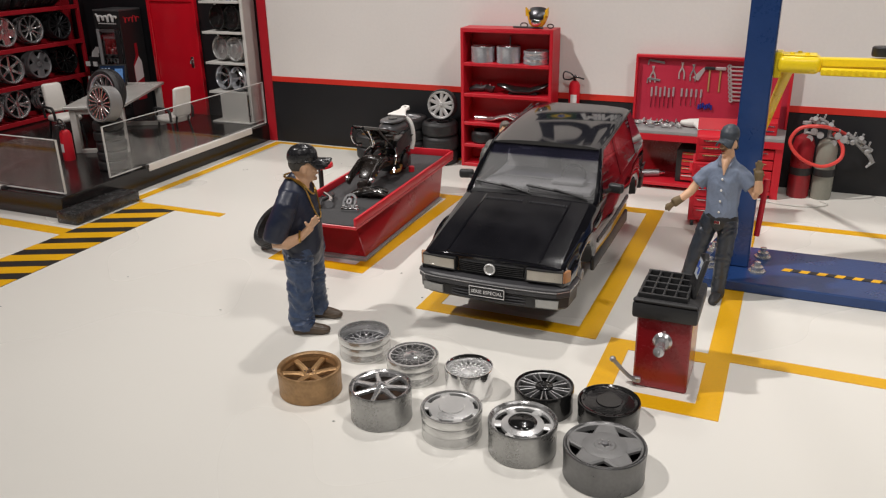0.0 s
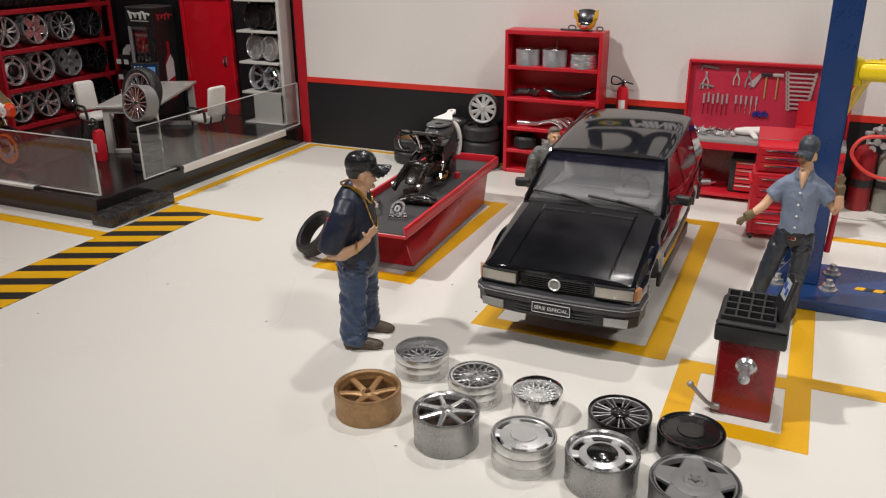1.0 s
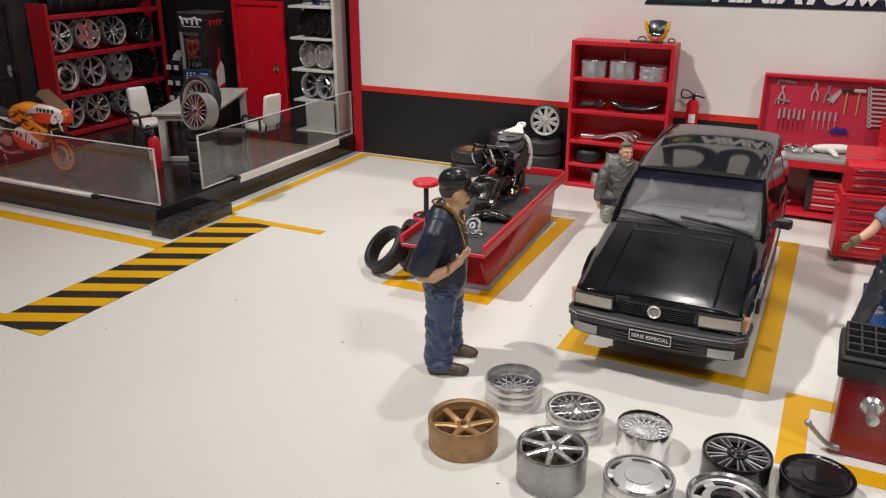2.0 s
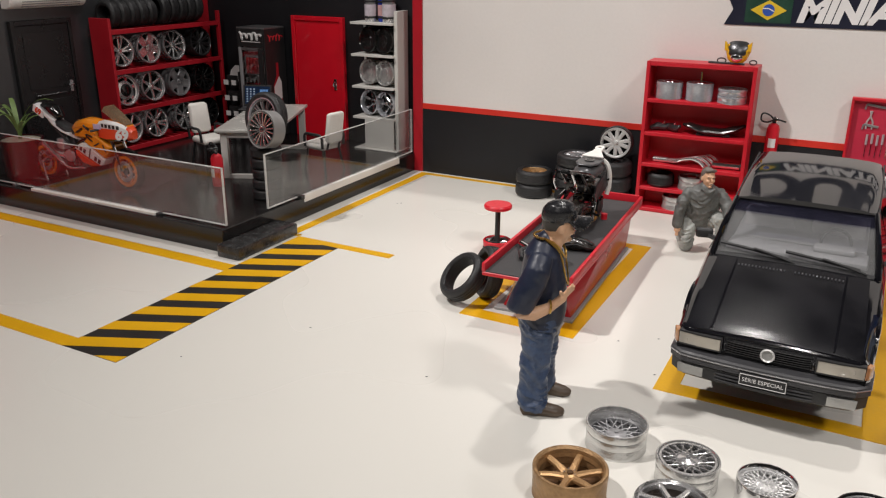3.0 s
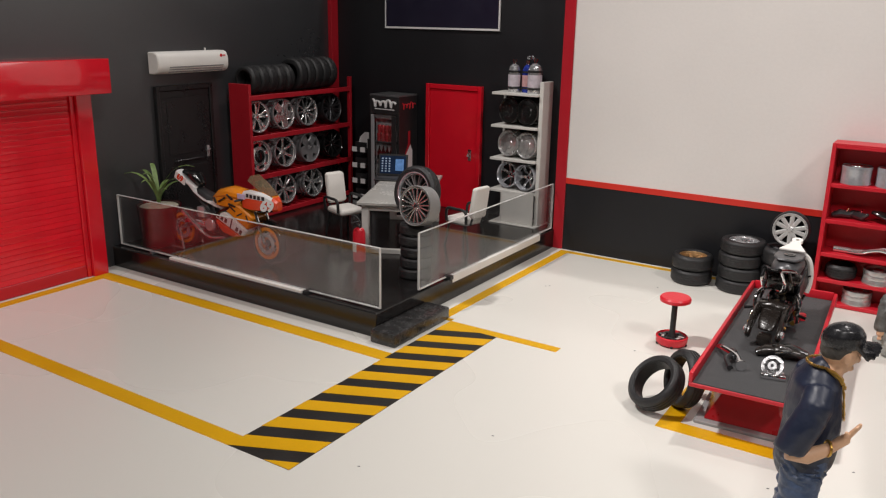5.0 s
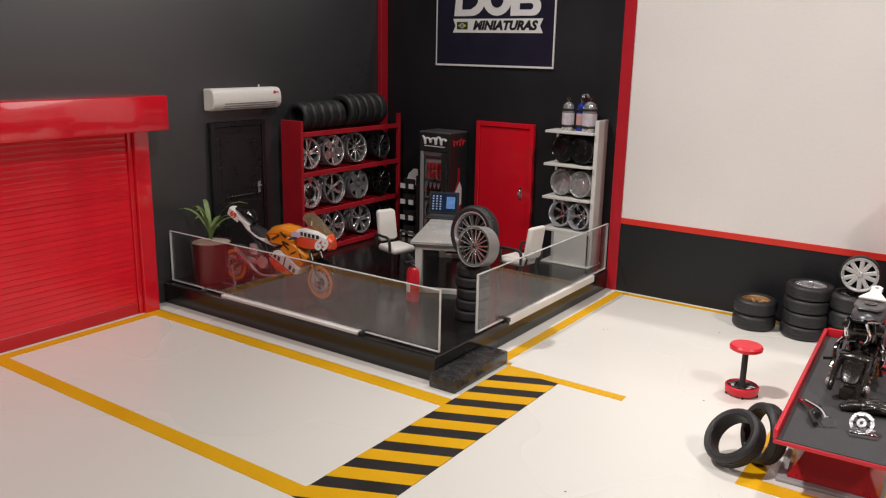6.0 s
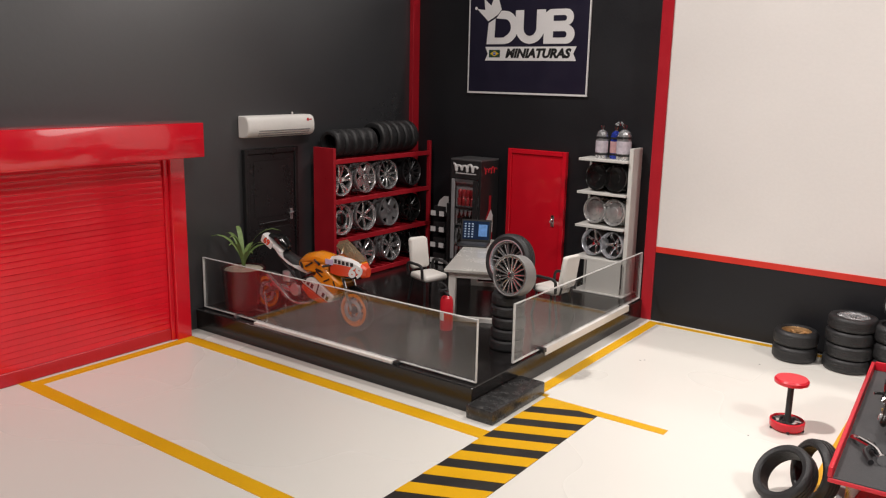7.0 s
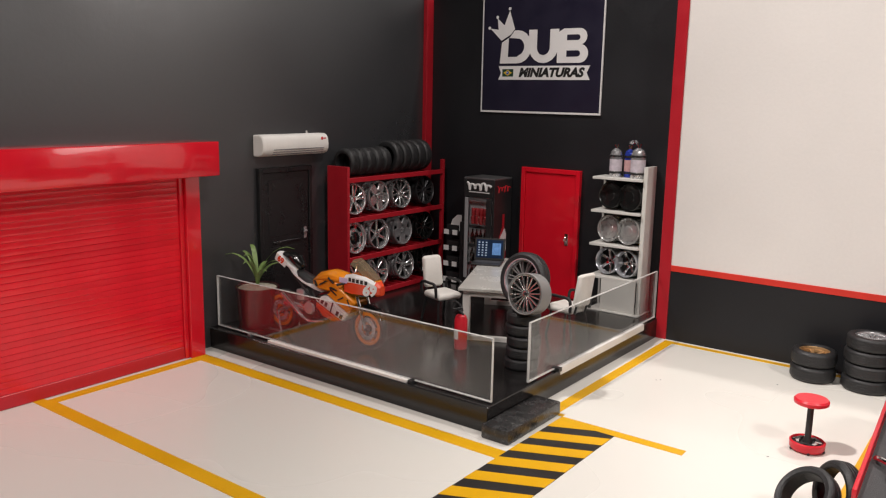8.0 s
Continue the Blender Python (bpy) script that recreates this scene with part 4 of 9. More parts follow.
def navy_shirt(t):
    limb(TORSO, t, 0, 24)
    limb([(-0.15, 0.025, 1.255, 0.07, 0.08), (-0.225, 0.035, 1.17, 0.082, 0.09), (-0.27, 0.085, 1.02, 0.086, 0.095), (-0.285, 0.125, 0.91, 0.088, 0.092), (-0.287, 0.13, 0.89, 0.086, 0.09)], t, 0, 16, caps=False)
    limb([(0.15, 0.045, 1.255, 0.07, 0.085), (0.225, 0.04, 1.16, 0.085, 0.10), (0.265, 0.03, 1.02, 0.088, 0.10), (0.275, 0.02, 0.92, 0.088, 0.098)], t, 0, 16, caps=False)


def navy_arms(t):
    limb([(-0.28, 0.11, 0.95, 0.052, 0.056), (-0.285, 0.105, 0.87, 0.052, 0.056), (-0.275, 0.03, 0.865, 0.050, 0.052), (-0.255, -0.05, 0.905, 0.040, 0.040), (-0.24, -0.09, 0.93, 0.034, 0.034)], t, 0, 14, ref=(0, 0, 1))
    hand_mass(t, (-0.24, -0.09, 0.93), (-0.225, -0.15, 0.99), ((-0.25, -0.185, 1.085), (-0.225, -0.205, 1.10), (-0.195, -0.215, 1.075), (-0.165, -0.21, 1.04), (-0.28, -0.135, 1.06)), 0.04)
    limb([(0.275, 0.02, 0.97, 0.052, 0.055), (0.285, 0.0, 0.85, 0.046, 0.05), (0.28, -0.03, 0.74, 0.038, 0.038)], t, 0, 14)
    hand_mass(t, (0.28, -0.03, 0.74), (0.275, -0.045, 0.67), ((0.25, -0.05, 0.60), (0.265, -0.065, 0.595), (0.28, -0.07, 0.60), (0.255, -0.09, 0.64)), 0.036)


TORSO = [(0, 0, 0.645, 0.19, 0.15), (0, 0.0, 0.70, 0.205, 0.162), (0, -0.005, 0.80, 0.202, 0.166), (0, 0.0, 0.95, 0.2, 0.158), (0, 0.02, 1.12, 0.21, 0.148), (0, 0.025, 1.24, 0.195, 0.13), (0, 0.015, 1.31, 0.125, 0.095), (0, 0.0, 1.345, 0.08, 0.075)]
sculpt(bm, 1, navy_jeans, 0.012, 4, 0.020, (7, 7, 16), ((0.12, 0.10), (0.42, 0.10), (0.70, 0.06)))
sculpt(bm, 0, navy_shirt, 0.012, 5, 0.0075, (5, 5, 9), ((0.72, 0.10), (1.02, 0.08)))
sculpt(bm, 2, navy_arms, 0.0075, 4)
sculpt(bm, 2, turned(face_mass, 0, -0.06, 1.44, 24, 1.12), 0.008, 3)
sculpt(bm, 6, turned(lambda t: hair_mass(t, False, False), 0, -0.060, 1.445, 24, 1.06), 0.010, 3)
sculpt(bm, 4, turned(lambda t: cap_mass(t, 0.115, 4), 0, -0.06, 1.446, 24, 1.13), 0.0085, 3)
face_paint(bm, 0, -0.06, 1.44, 24, 1.12, 6, 2)
for sx, sy in ((-1, 0.0), (1, -0.02)):
    sculpt(bm, 3, lambda t: shoe_mass(t, sx * 0.165, sy - 0.02, 0, -6 * sx, 1.12), 0.010, 3)


def chain(w, drop, out, r):
    """A neck chain: a loop that lies round the neck and hangs to drop on the chest."""
    pts = []
    for i in range(48):
        a = 2 * math.pi * i / 48
        f = max(0.0, math.sin(a))
        x, z = w * math.cos(a), 1.362 - drop * f ** 0.9
        k = max(j for j in range(len(TORSO) - 1) if TORSO[j][2] <= max(z, 0.70) or j == 0)
        s = min(1.0, (z - TORSO[k][2]) / (TORSO[k + 1][2] - TORSO[k][2]))
        hw, dp, yc = [TORSO[k][c] + (TORSO[k + 1][c] - TORSO[k][c]) * s for c in (3, 4, 1)]
        u = min(0.97, abs(x) / hw)
        pts.append((x, yc - dp * math.sqrt(1 - u * u) * 1.03 - out if f > 0.02 else 0.02 - 0.085 * math.sin(a), z))
    return tube(pts, [r * (1.25 if i % 2 else 0.75) for i in range(48)], 6, bm, 5, loop=True)


chain(0.085, 0.15, 0.010, 0.0078)
chain(0.095, 0.36, 0.010, 0.0066)
tube([(-0.247 + 0.046 * math.cos(a), -0.072 + 0.012 * math.cos(a), 0.922 + 0.046 * math.sin(a)) for a in [2 * math.pi * i / 14 for i in range(14)]], 0.008, 6, bm, 5, loop=True)
# the figure leans a little towards its right and forward
for v in bm.verts:
    k = max(0.0, (v.co.z - 0.2) / 1.35)
    v.co.x -= 0.16 * k ** 1.2
    v.co.y -= 0.075 * k ** 1.2
figure("figurine", bm, [NAVY_CLOTH, DENIM, SKIN, SHOE, CAP_BLACK, GOLD, HAIR], 8.47, -5.855, 104, "painted figurine in navy shirt, jeans and black cap")

# figure in a blue shirt, one gloved arm lowered and one raised
bm = bmesh.new()


def blue_trousers(t):
    limb([(0.055, 0.03, 0.05, 0.072, 0.085), (0.055, 0.025, 0.15, 0.072, 0.082), (0.075, -0.01, 0.42, 0.082, 0.092), (0.085, 0.0, 0.62, 0.094, 0.108), (0.082, 0.0, 0.80, 0.1, 0.13)], t, 1, 16, caps=False)
    limb([(-0.30, 0.0, 0.05, 0.072, 0.085), (-0.285, -0.01, 0.15, 0.072, 0.082), (-0.21, -0.06, 0.42, 0.084, 0.092), (-0.15, -0.02, 0.62, 0.096, 0.108), (-0.085, 0.0, 0.80, 0.1, 0.13)], t, 1, 16, caps=False)


def blue_shirt(t):
    limb([(0, 0, 0.795, 0.170, 0.128), (0, 0.0, 0.86, 0.166, 0.132), (0, 0.0, 1.0, 0.168, 0.128), (0, 0.0, 1.15, 0.186, 0.132), (0, 0.005, 1.25, 0.188, 0.116), (0, 0.01, 1.31, 0.11, 0.085), (0, 0.005, 1.345, 0.07, 0.065)], t, 0, 22, caps=False)
    limb([(-0.115, 0, 1.25, 0.055, 0.068), (-0.19, -0.01, 1.19, 0.066, 0.076), (-0.265, -0.03, 1.09, 0.078, 0.082)], t, 0, 14, caps=False)
    limb([(0.115, 0, 1.25, 0.055, 0.068), (0.19, -0.01, 1.195, 0.066, 0.076), (0.275, -0.03, 1.11, 0.078, 0.082)], t, 0, 14, caps=False)
    for sx in (-1, 1):
        limb([(sx * 0.068, 0.03, 1.345, 0.012, 0.03), (sx * 0.07, -0.045, 1.33, 0.014, 0.03), (sx * 0.05, -0.10, 1.285, 0.012, 0.026)], t, 0, 10)


def blue_arms(t):
    limb([(-0.25, -0.025, 1.12, 0.045, 0.05), (-0.32, -0.07, 1.02, 0.044, 0.047), (-0.40, -0.13, 0.96, 0.035, 0.037)], t, 0, 12)
    limb([(0.26, -0.02, 1.12, 0.05, 0.05), (0.33, -0.05, 1.05, 0.05, 0.05), (0.348, -0.09, 1.1, 0.047, 0.047), (0.34, -0.11, 1.2, 0.037, 0.037)], t, 0, 12)


def blue_gloves(t):
    hand_mass(t, (-0.385, -0.12, 0.965), (-0.455, -0.165, 0.93), ((-0.53, -0.205, 0.905), (-0.535, -0.215, 0.885), (-0.53, -0.21, 0.865), (-0.50, -0.20, 0.855), (-0.48, -0.20, 0.96)), 0.042)
    hand_mass(t, (0.34, -0.105, 1.19), (0.333, -0.118, 1.27), ((0.295, -0.125, 1.35), (0.318, -0.128, 1.372), (0.342, -0.126, 1.37), (0.362, -0.12, 1.345), (0.282, -0.12, 1.29)), 0.044)


sculpt(bm, 1, blue_trousers, 0.012, 4, 0.014, (6, 6, 14), ((0.12, 0.10), (0.45, 0.08), (0.70, 0.07)))
sculpt(bm, 0, blue_shirt, 0.0115, 4, 0.008, (6, 6, 9), ((0.86, 0.08), (1.12, 0.08)))
sculpt(bm, 2, blue_arms, 0.009, 4)
sculpt(bm, 4, blue_gloves, 0.008, 3)
sculpt(bm, 2, turned(face_mass, 0.0, -0.03, 1.475, -20, 1.0), 0.0075, 2)
sculpt(bm, 8, turned(hair_mass, 0.0, -0.022, 1.468, -20, 0.97), 0.010, 4)
sculpt(bm, 5, turned(lambda t: cap_mass(t, 0.085, 10), 0.0, -0.03, 1.478, -20, 1.02), 0.0085, 3)
face_paint(bm, 0.0, -0.03, 1.475, -20, 1.0, 8, 9)
limb([(0, -0.075, 1.22, 0.012, 0.055), (0, -0.08, 1.285, 0.034, 0.05), (0, -0.05, 1.335, 0.05, 0.05)], bm, 2, 12)
limb([(0, 0, 0.765, 0.176, 0.137), (0, 0, 0.795, 0.18, 0.141), (0, 0, 0.81, 0.178, 0.139)], bm, 3, 24)
box(-0.04, 0.02, -0.152, -0.138, 0.772, 0.806, 0.004, 1, bm, None, 6)
for fx, fy, tn in ((0.058, 0.01, -8), (-0.305, -0.02, -14)):
    sculpt(bm, 3, lambda t: shoe_mass(t, fx, fy, 0, tn, 1.05), 0.010, 3)
for z in (0.88, 0.98, 1.08, 1.18):
    ball((-0.004, -0.142 + abs(z - 1.1) * 0.03, z), 0.011, 0.008, 0.011, bm, 7, None, 8)
figure("figurine", bm, [BLUE_SHIRT, DARK_TROUSER, SKIN, BLACK_PLASTIC, GLOVE, CAP_GREY, CHROME, WHITE_PLASTIC, HAIR, RED_PLASTIC], 11.60, -4.09, -4, "painted figurine in blue shirt, dark trousers, cap and gloves").scale = (0.82, 0.9, 0.97)

# kneeling figure in a grey overall
bm = bmesh.new()


def kneel_legs(t):
    limb([(-0.15, 0.02, 0.06, 0.085, 0.09), (-0.155, 0.0, 0.14, 0.095, 0.11), (-0.15, 0.03, 0.26, 0.1, 0.115), (-0.12, 0.1, 0.36, 0.1, 0.11)], t, 1, 14)
    limb([(-0.15, 0.0, 0.07, 0.08, 0.07), (-0.15, 0.2, 0.07, 0.07, 0.06), (-0.15, 0.36, 0.06, 0.06, 0.05)], t, 1, 12, ref=(0, 0, 1))
    limb([(0.12, 0.1, 0.36, 0.1, 0.11), (0.19, -0.08, 0.43, 0.09, 0.1), (0.21, -0.16, 0.44, 0.085, 0.09), (0.215, -0.16, 0.33, 0.077, 0.082), (0.215, -0.13, 0.15, 0.072, 0.078), (0.215, -0.12, 0.06, 0.066, 0.072)], t, 1, 14)


def kneel_coat(t):
    limb([(0, 0.12, 0.30, 0.18, 0.14), (0, 0.1, 0.42, 0.195, 0.155), (0.01, 0.06, 0.55, 0.2, 0.155), (0.015, 0.02, 0.68, 0.2, 0.14), (0.02, 0.0, 0.77, 0.16, 0.11), (0.02, -0.01, 0.80, 0.09, 0.08)], t, 0, 20)
    limb([(-0.16, 0.02, 0.73, 0.066, 0.072), (-0.245, 0.0, 0.6, 0.068, 0.076), (-0.275, -0.03, 0.46, 0.064, 0.069), (-0.285, -0.05, 0.33, 0.06, 0.06)], t, 0, 14)
    limb([(0.18, 0.0, 0.73, 0.066, 0.072), (0.26, -0.06, 0.6, 0.068, 0.076), (0.275, -0.17, 0.52, 0.062, 0.062), (0.26, -0.26, 0.48, 0.055, 0.055)], t, 0, 14)
    limb([(-0.05, -0.08, 0.79, 0.02, 0.04), (0.02, -0.10, 0.74, 0.02, 0.03), (0.09, -0.08, 0.79, 0.02, 0.04)], t, 0, 10)


sculpt(bm, 1, kneel_legs, 0.012, 4, 0.016, (7, 7, 14), ((0.25, 0.15),))
sculpt(bm, 0, kneel_coat, 0.012, 4, 0.016, (7, 7, 12), ((0.45, 0.12), (0.6, 0.1)))
sculpt(bm, 2, lambda t: (hand_mass(t, (-0.285, -0.05, 0.34), (-0.28, -0.06, 0.27), ((-0.27, -0.07, 0.21), (-0.285, -0.06, 0.205), (-0.295, -0.05, 0.21)), 0.036), hand_mass(t, (0.255, -0.27, 0.478), (0.235, -0.32, 0.47), ((0.20, -0.36, 0.465), (0.215, -0.365, 0.455), (0.235, -0.365, 0.455)), 0.036)), 0.008, 3)
sculpt(bm, 3, lambda t: shoe_mass(t, 0.22, -0.12, 0, 6), 0.010, 3)
sculpt(bm, 2, turned(face_mass, 0.02, -0.03, 0.905, 14, 0.95), 0.0075, 2)
sculpt(bm, 4, turned(lambda t: hair_mass(t, True), 0.02, -0.025, 0.915, 14, 0.95), 0.009, 3)
face_paint(bm, 0.02, -0.03, 0.905, 14, 0.95, 4, 4)
figure("figurine", bm, [GREY_CLOTH, PALE_CLOTH, SKIN, SHOE, mat("figurine_grey_hair_paint", (0.13, 0.11, 0.095), 0.5, var=0.25, bump=0.08)], 8.86, -1.92, 22, "kneeling painted figurine in a grey overall").scale = (0.93, 0.93, 0.95)

# ---- the car ----
def lerp(tab, y):
    for (a, p), (b, q) in zip(tab, tab[1:]):
        if y <= b:
            s = max(0, (y - a) / (b - a))
            return p + (q - p) * s
    return tab[-1][1]


TOPZ = [(-1.46, 0.645), (-1.42, 0.662), (-1.0, 0.762), (-0.42, 0.886), (-0.2, 0.905), (0.6, 0.955), (1.3, 1.01), (1.75, 0.995)]
HALF = [(-1.46, 0.605), (-1.40, 0.632), (-1.0, 0.652), (0.0, 0.665), (1.2, 0.655), (1.6, 0.635), (1.75, 0.60)]
SILL = [(-1.46, 0.44), (-1.2, 0.40), (0.0, 0.415), (1.3, 0.46), (1.75, 0.53)]


def under(y):
    z = lerp(SILL, y)
    for yc, zc, r in ((-0.92, 0.40, 0.27), (1.02, 0.45, 0.27)):
        if abs(y - yc) < r:
            z = max(z, zc + math.sqrt(r * r - (y - yc) ** 2))
    return z


def car_top(x, y):
    w = lerp(HALF, y)
    return lerp(TOPZ, y) + 0.018 * (1 - (x / w) ** 2) - 0.05 * max(0, (abs(x) - w * 0.86) / (w * 0.14)) ** 2


def plate(p, t, bm=None):
    """A thin slab over the quad p (four corners), t thick along its normal."""
    bm = bm if bm is not None else bmesh.new()
    P = [Vector(q) for q in p]
    n = (P[1] - P[0]).cross(P[3] - P[0]).normalized() * t
    a = [bm.verts.new(q) for q in P]
    b = [bm.verts.new(q + n) for q in P]
    bm.faces.new(a[::-1])
    bm.faces.new(b)
    for i in range(4):
        bm.faces.new((a[i], a[(i + 1) % 4], b[(i + 1) % 4], b[i]))
    bmesh.ops.recalc_face_normals(bm, faces=bm.faces[:])
    return bm


def sweep(path, prof, bm=None):
    """Sweeps a profile of (outward, height) along a flat path of (x, y), open at both ends."""
    bm = bm if bm is not None else bmesh.new()
    P = [Vector((x, y, 0)) for x, y in path]
    R = []
    for i, p in enumerate(P):
        d = (P[min(i + 1, len(P) - 1)] - P[max(i - 1, 0)]).normalized()
        out = Vector((d.y, -d.x, 0))
        R.append([bm.verts.new(p + out * o + Vector((0, 0, z))) for o, z in prof])
    for i in range(len(P) - 1):
        for k in range(len(prof)):
            bm.faces.new((R[i][k], R[i][(k + 1) % len(prof)], R[i + 1][(k + 1) % len(prof)], R[i + 1][k]))
    bm.faces.new(R[0][::-1])
    bm.faces.new(R[-1])
    bmesh.ops.recalc_face_normals(bm, faces=bm.faces[:])
    return bm


def nose(y_mid, w, y_end, bow=0.05, n=14):
    """A path round the front of the car, from its right end to its left."""
    pts = [(-w, y_end)]
    for i in range(n + 1):
        x = -w + 2 * w * i / n
        u = abs(x) / w
        pts.append((x * (0.985 if u > 0.99 else 1), y_mid + bow * u * u + 0.07 * max(0, (u - 0.8) / 0.2) ** 2))
    return pts + [(w, y_end)]


car = thing("car", 9.988, -3.999, 0, -0.1, "black hatchback car without wheels, propped on stands", "car")
bm = bmesh.new()
ys = sorted(set([-1.46, -1.44, -1.42] + [round(-1.4 + 0.045 * i, 3) for i in range(70)] + [1.75]))
R = []
for y in ys:
    w, zt, zb = lerp(HALF, y), lerp(TOPZ, y), under(y)
    h = zt - zb
    half = [(0, zb), (w - 0.07, zb), (w - 0.02, zb + 0.01), (w - 0.004, zb + h * 0.2), (w + 0.004, zb + h * 0.52), (w, zb + h * 0.66), (w - 0.012, zt - 0.055), (w - 0.04, zt - 0.014)]
    half += [(x, car_top(x, y)) for x in (w * 0.88, w * 0.6, w * 0.3)]
    ring = half + [(0, car_top(0, y))] + [(-a, b) for a, b in half[:0:-1]]
    R.append([bm.verts.new((a, y, b)) for a, b in ring])
n = len(R[0])
for i in range(len(R) - 1):
    for k in range(n):
        bm.faces.new((R[i][k], R[i][(k + 1) % n], R[i + 1][(k + 1) % n], R[i + 1][k]))
bm.faces.new(R[0][::-1])
bm.faces.new(R[-1])
bmesh.ops.recalc_face_normals(bm, faces=bm.faces[:])
body = part("body", bm, CAR_BLACK, car, "glossy black body shell")


def patch(x0, x1, y0, y1, lift, thick, nx=12, ny=16, trim=0.0):
    """A panel that follows the top of the body."""
    bm = bmesh.new()
    G = []
    for dz in (lift, lift - thick):
        g = []
        for j in range(ny + 1):
            y = y0 + (y1 - y0) * j / ny
            s = (1 - trim * (1 - j / ny))
            g.append([bm.verts.new((a * s, y, car_top(a * s, y) + dz)) for a in [x0 + (x1 - x0) * i / nx for i in range(nx + 1)]])
        G.append(g)
    for g in G:
        for j in range(ny):
            for i in range(nx):
                bm.faces.new((g[j][i], g[j][i + 1], g[j + 1][i + 1], g[j + 1][i]))
    a, b = G
    edge = [(0, i) for i in range(nx)] + [(j, nx) for j in range(ny)] + [(ny, i) for i in range(nx, 0, -1)] + [(j, 0) for j in range(ny, 0, -1)]
    for (j, i), (l, k) in zip(edge, edge[1:] + edge[:1]):
        bm.faces.new((a[j][i], a[l][k], b[l][k], b[j][i]))
    bmesh.ops.recalc_face_normals(bm, faces=bm.faces[:])
    return bm


part("bonnet", patch(-0.545, 0.545, -1.44, -0.47, 0.007, 0.02, trim=-0.04), mat("hazed_black_lacquer", (0.007, 0.007, 0.009), 0.17, var=0.3, scale=3.5, bump=0.006, fine=9, coat=0.0, spec=0.32), car, "glossy black bonnet")
part("bonnet_ridge", patch(-0.40, -0.385, -1.42, -0.50, 0.011, 0.02, 2), CAR_BLACK, car)
part("bonnet_ridge", patch(0.385, 0.40, -1.42, -0.50, 0.011, 0.02, 2), CAR_BLACK, car)
bm = bmesh.new()
for i in range(30):
    x = -0.37 + 0.74 * i / 29
    if abs(x) > 0.02:
        z = car_top(x, -0.56)
        box(x - 0.005, x + 0.006, -0.585, -0.555, z + 0.004, z + 0.012, 0, 1, bm)
part("bonnet_vent", bm, GREY_PLASTIC, car, "row of small vent slots")
part("cowl", patch(-0.57, 0.57, -0.455, -0.40, 0.006, 0.02, 12, 2), BLACK_PLASTIC, car, "black scuttle panel")
# roof and pillars
bm = bmesh.new()
R = []
for i in range(13):
    s = i / 12
    y = 0.0 + 1.27 * s
    z = 1.262 + 0.12 * s + 0.022 * math.sin(math.pi * s)
    w = 0.525 - 0.012 * abs(2 * s - 1) ** 3
    pts = [(-w, z - 0.04), (-w - 0.004, z - 0.02), (-w + 0.02, z - 0.002), (-w + 0.08, z + 0.01), (-w * 0.5, z + 0.022), (0, z + 0.026), (w * 0.5, z + 0.022), (w - 0.08, z + 0.01), (w - 0.02, z - 0.002), (w + 0.004, z - 0.02), (w, z - 0.04), (0, z - 0.03)]
    R.append([bm.verts.new((a, y, b)) for a, b in pts])
for i in range(12):
    for k in range(12):
        bm.faces.new((R[i][k], R[i][(k + 1) % 12], R[i + 1][(k + 1) % 12], R[i + 1][k]))
bm.faces.new(R[0][::-1])
bm.faces.new(R[-1])
bmesh.ops.recalc_face_normals(bm, faces=bm.faces[:])
part("roof", bm, CAR_BLACK, car, "glossy black roof")
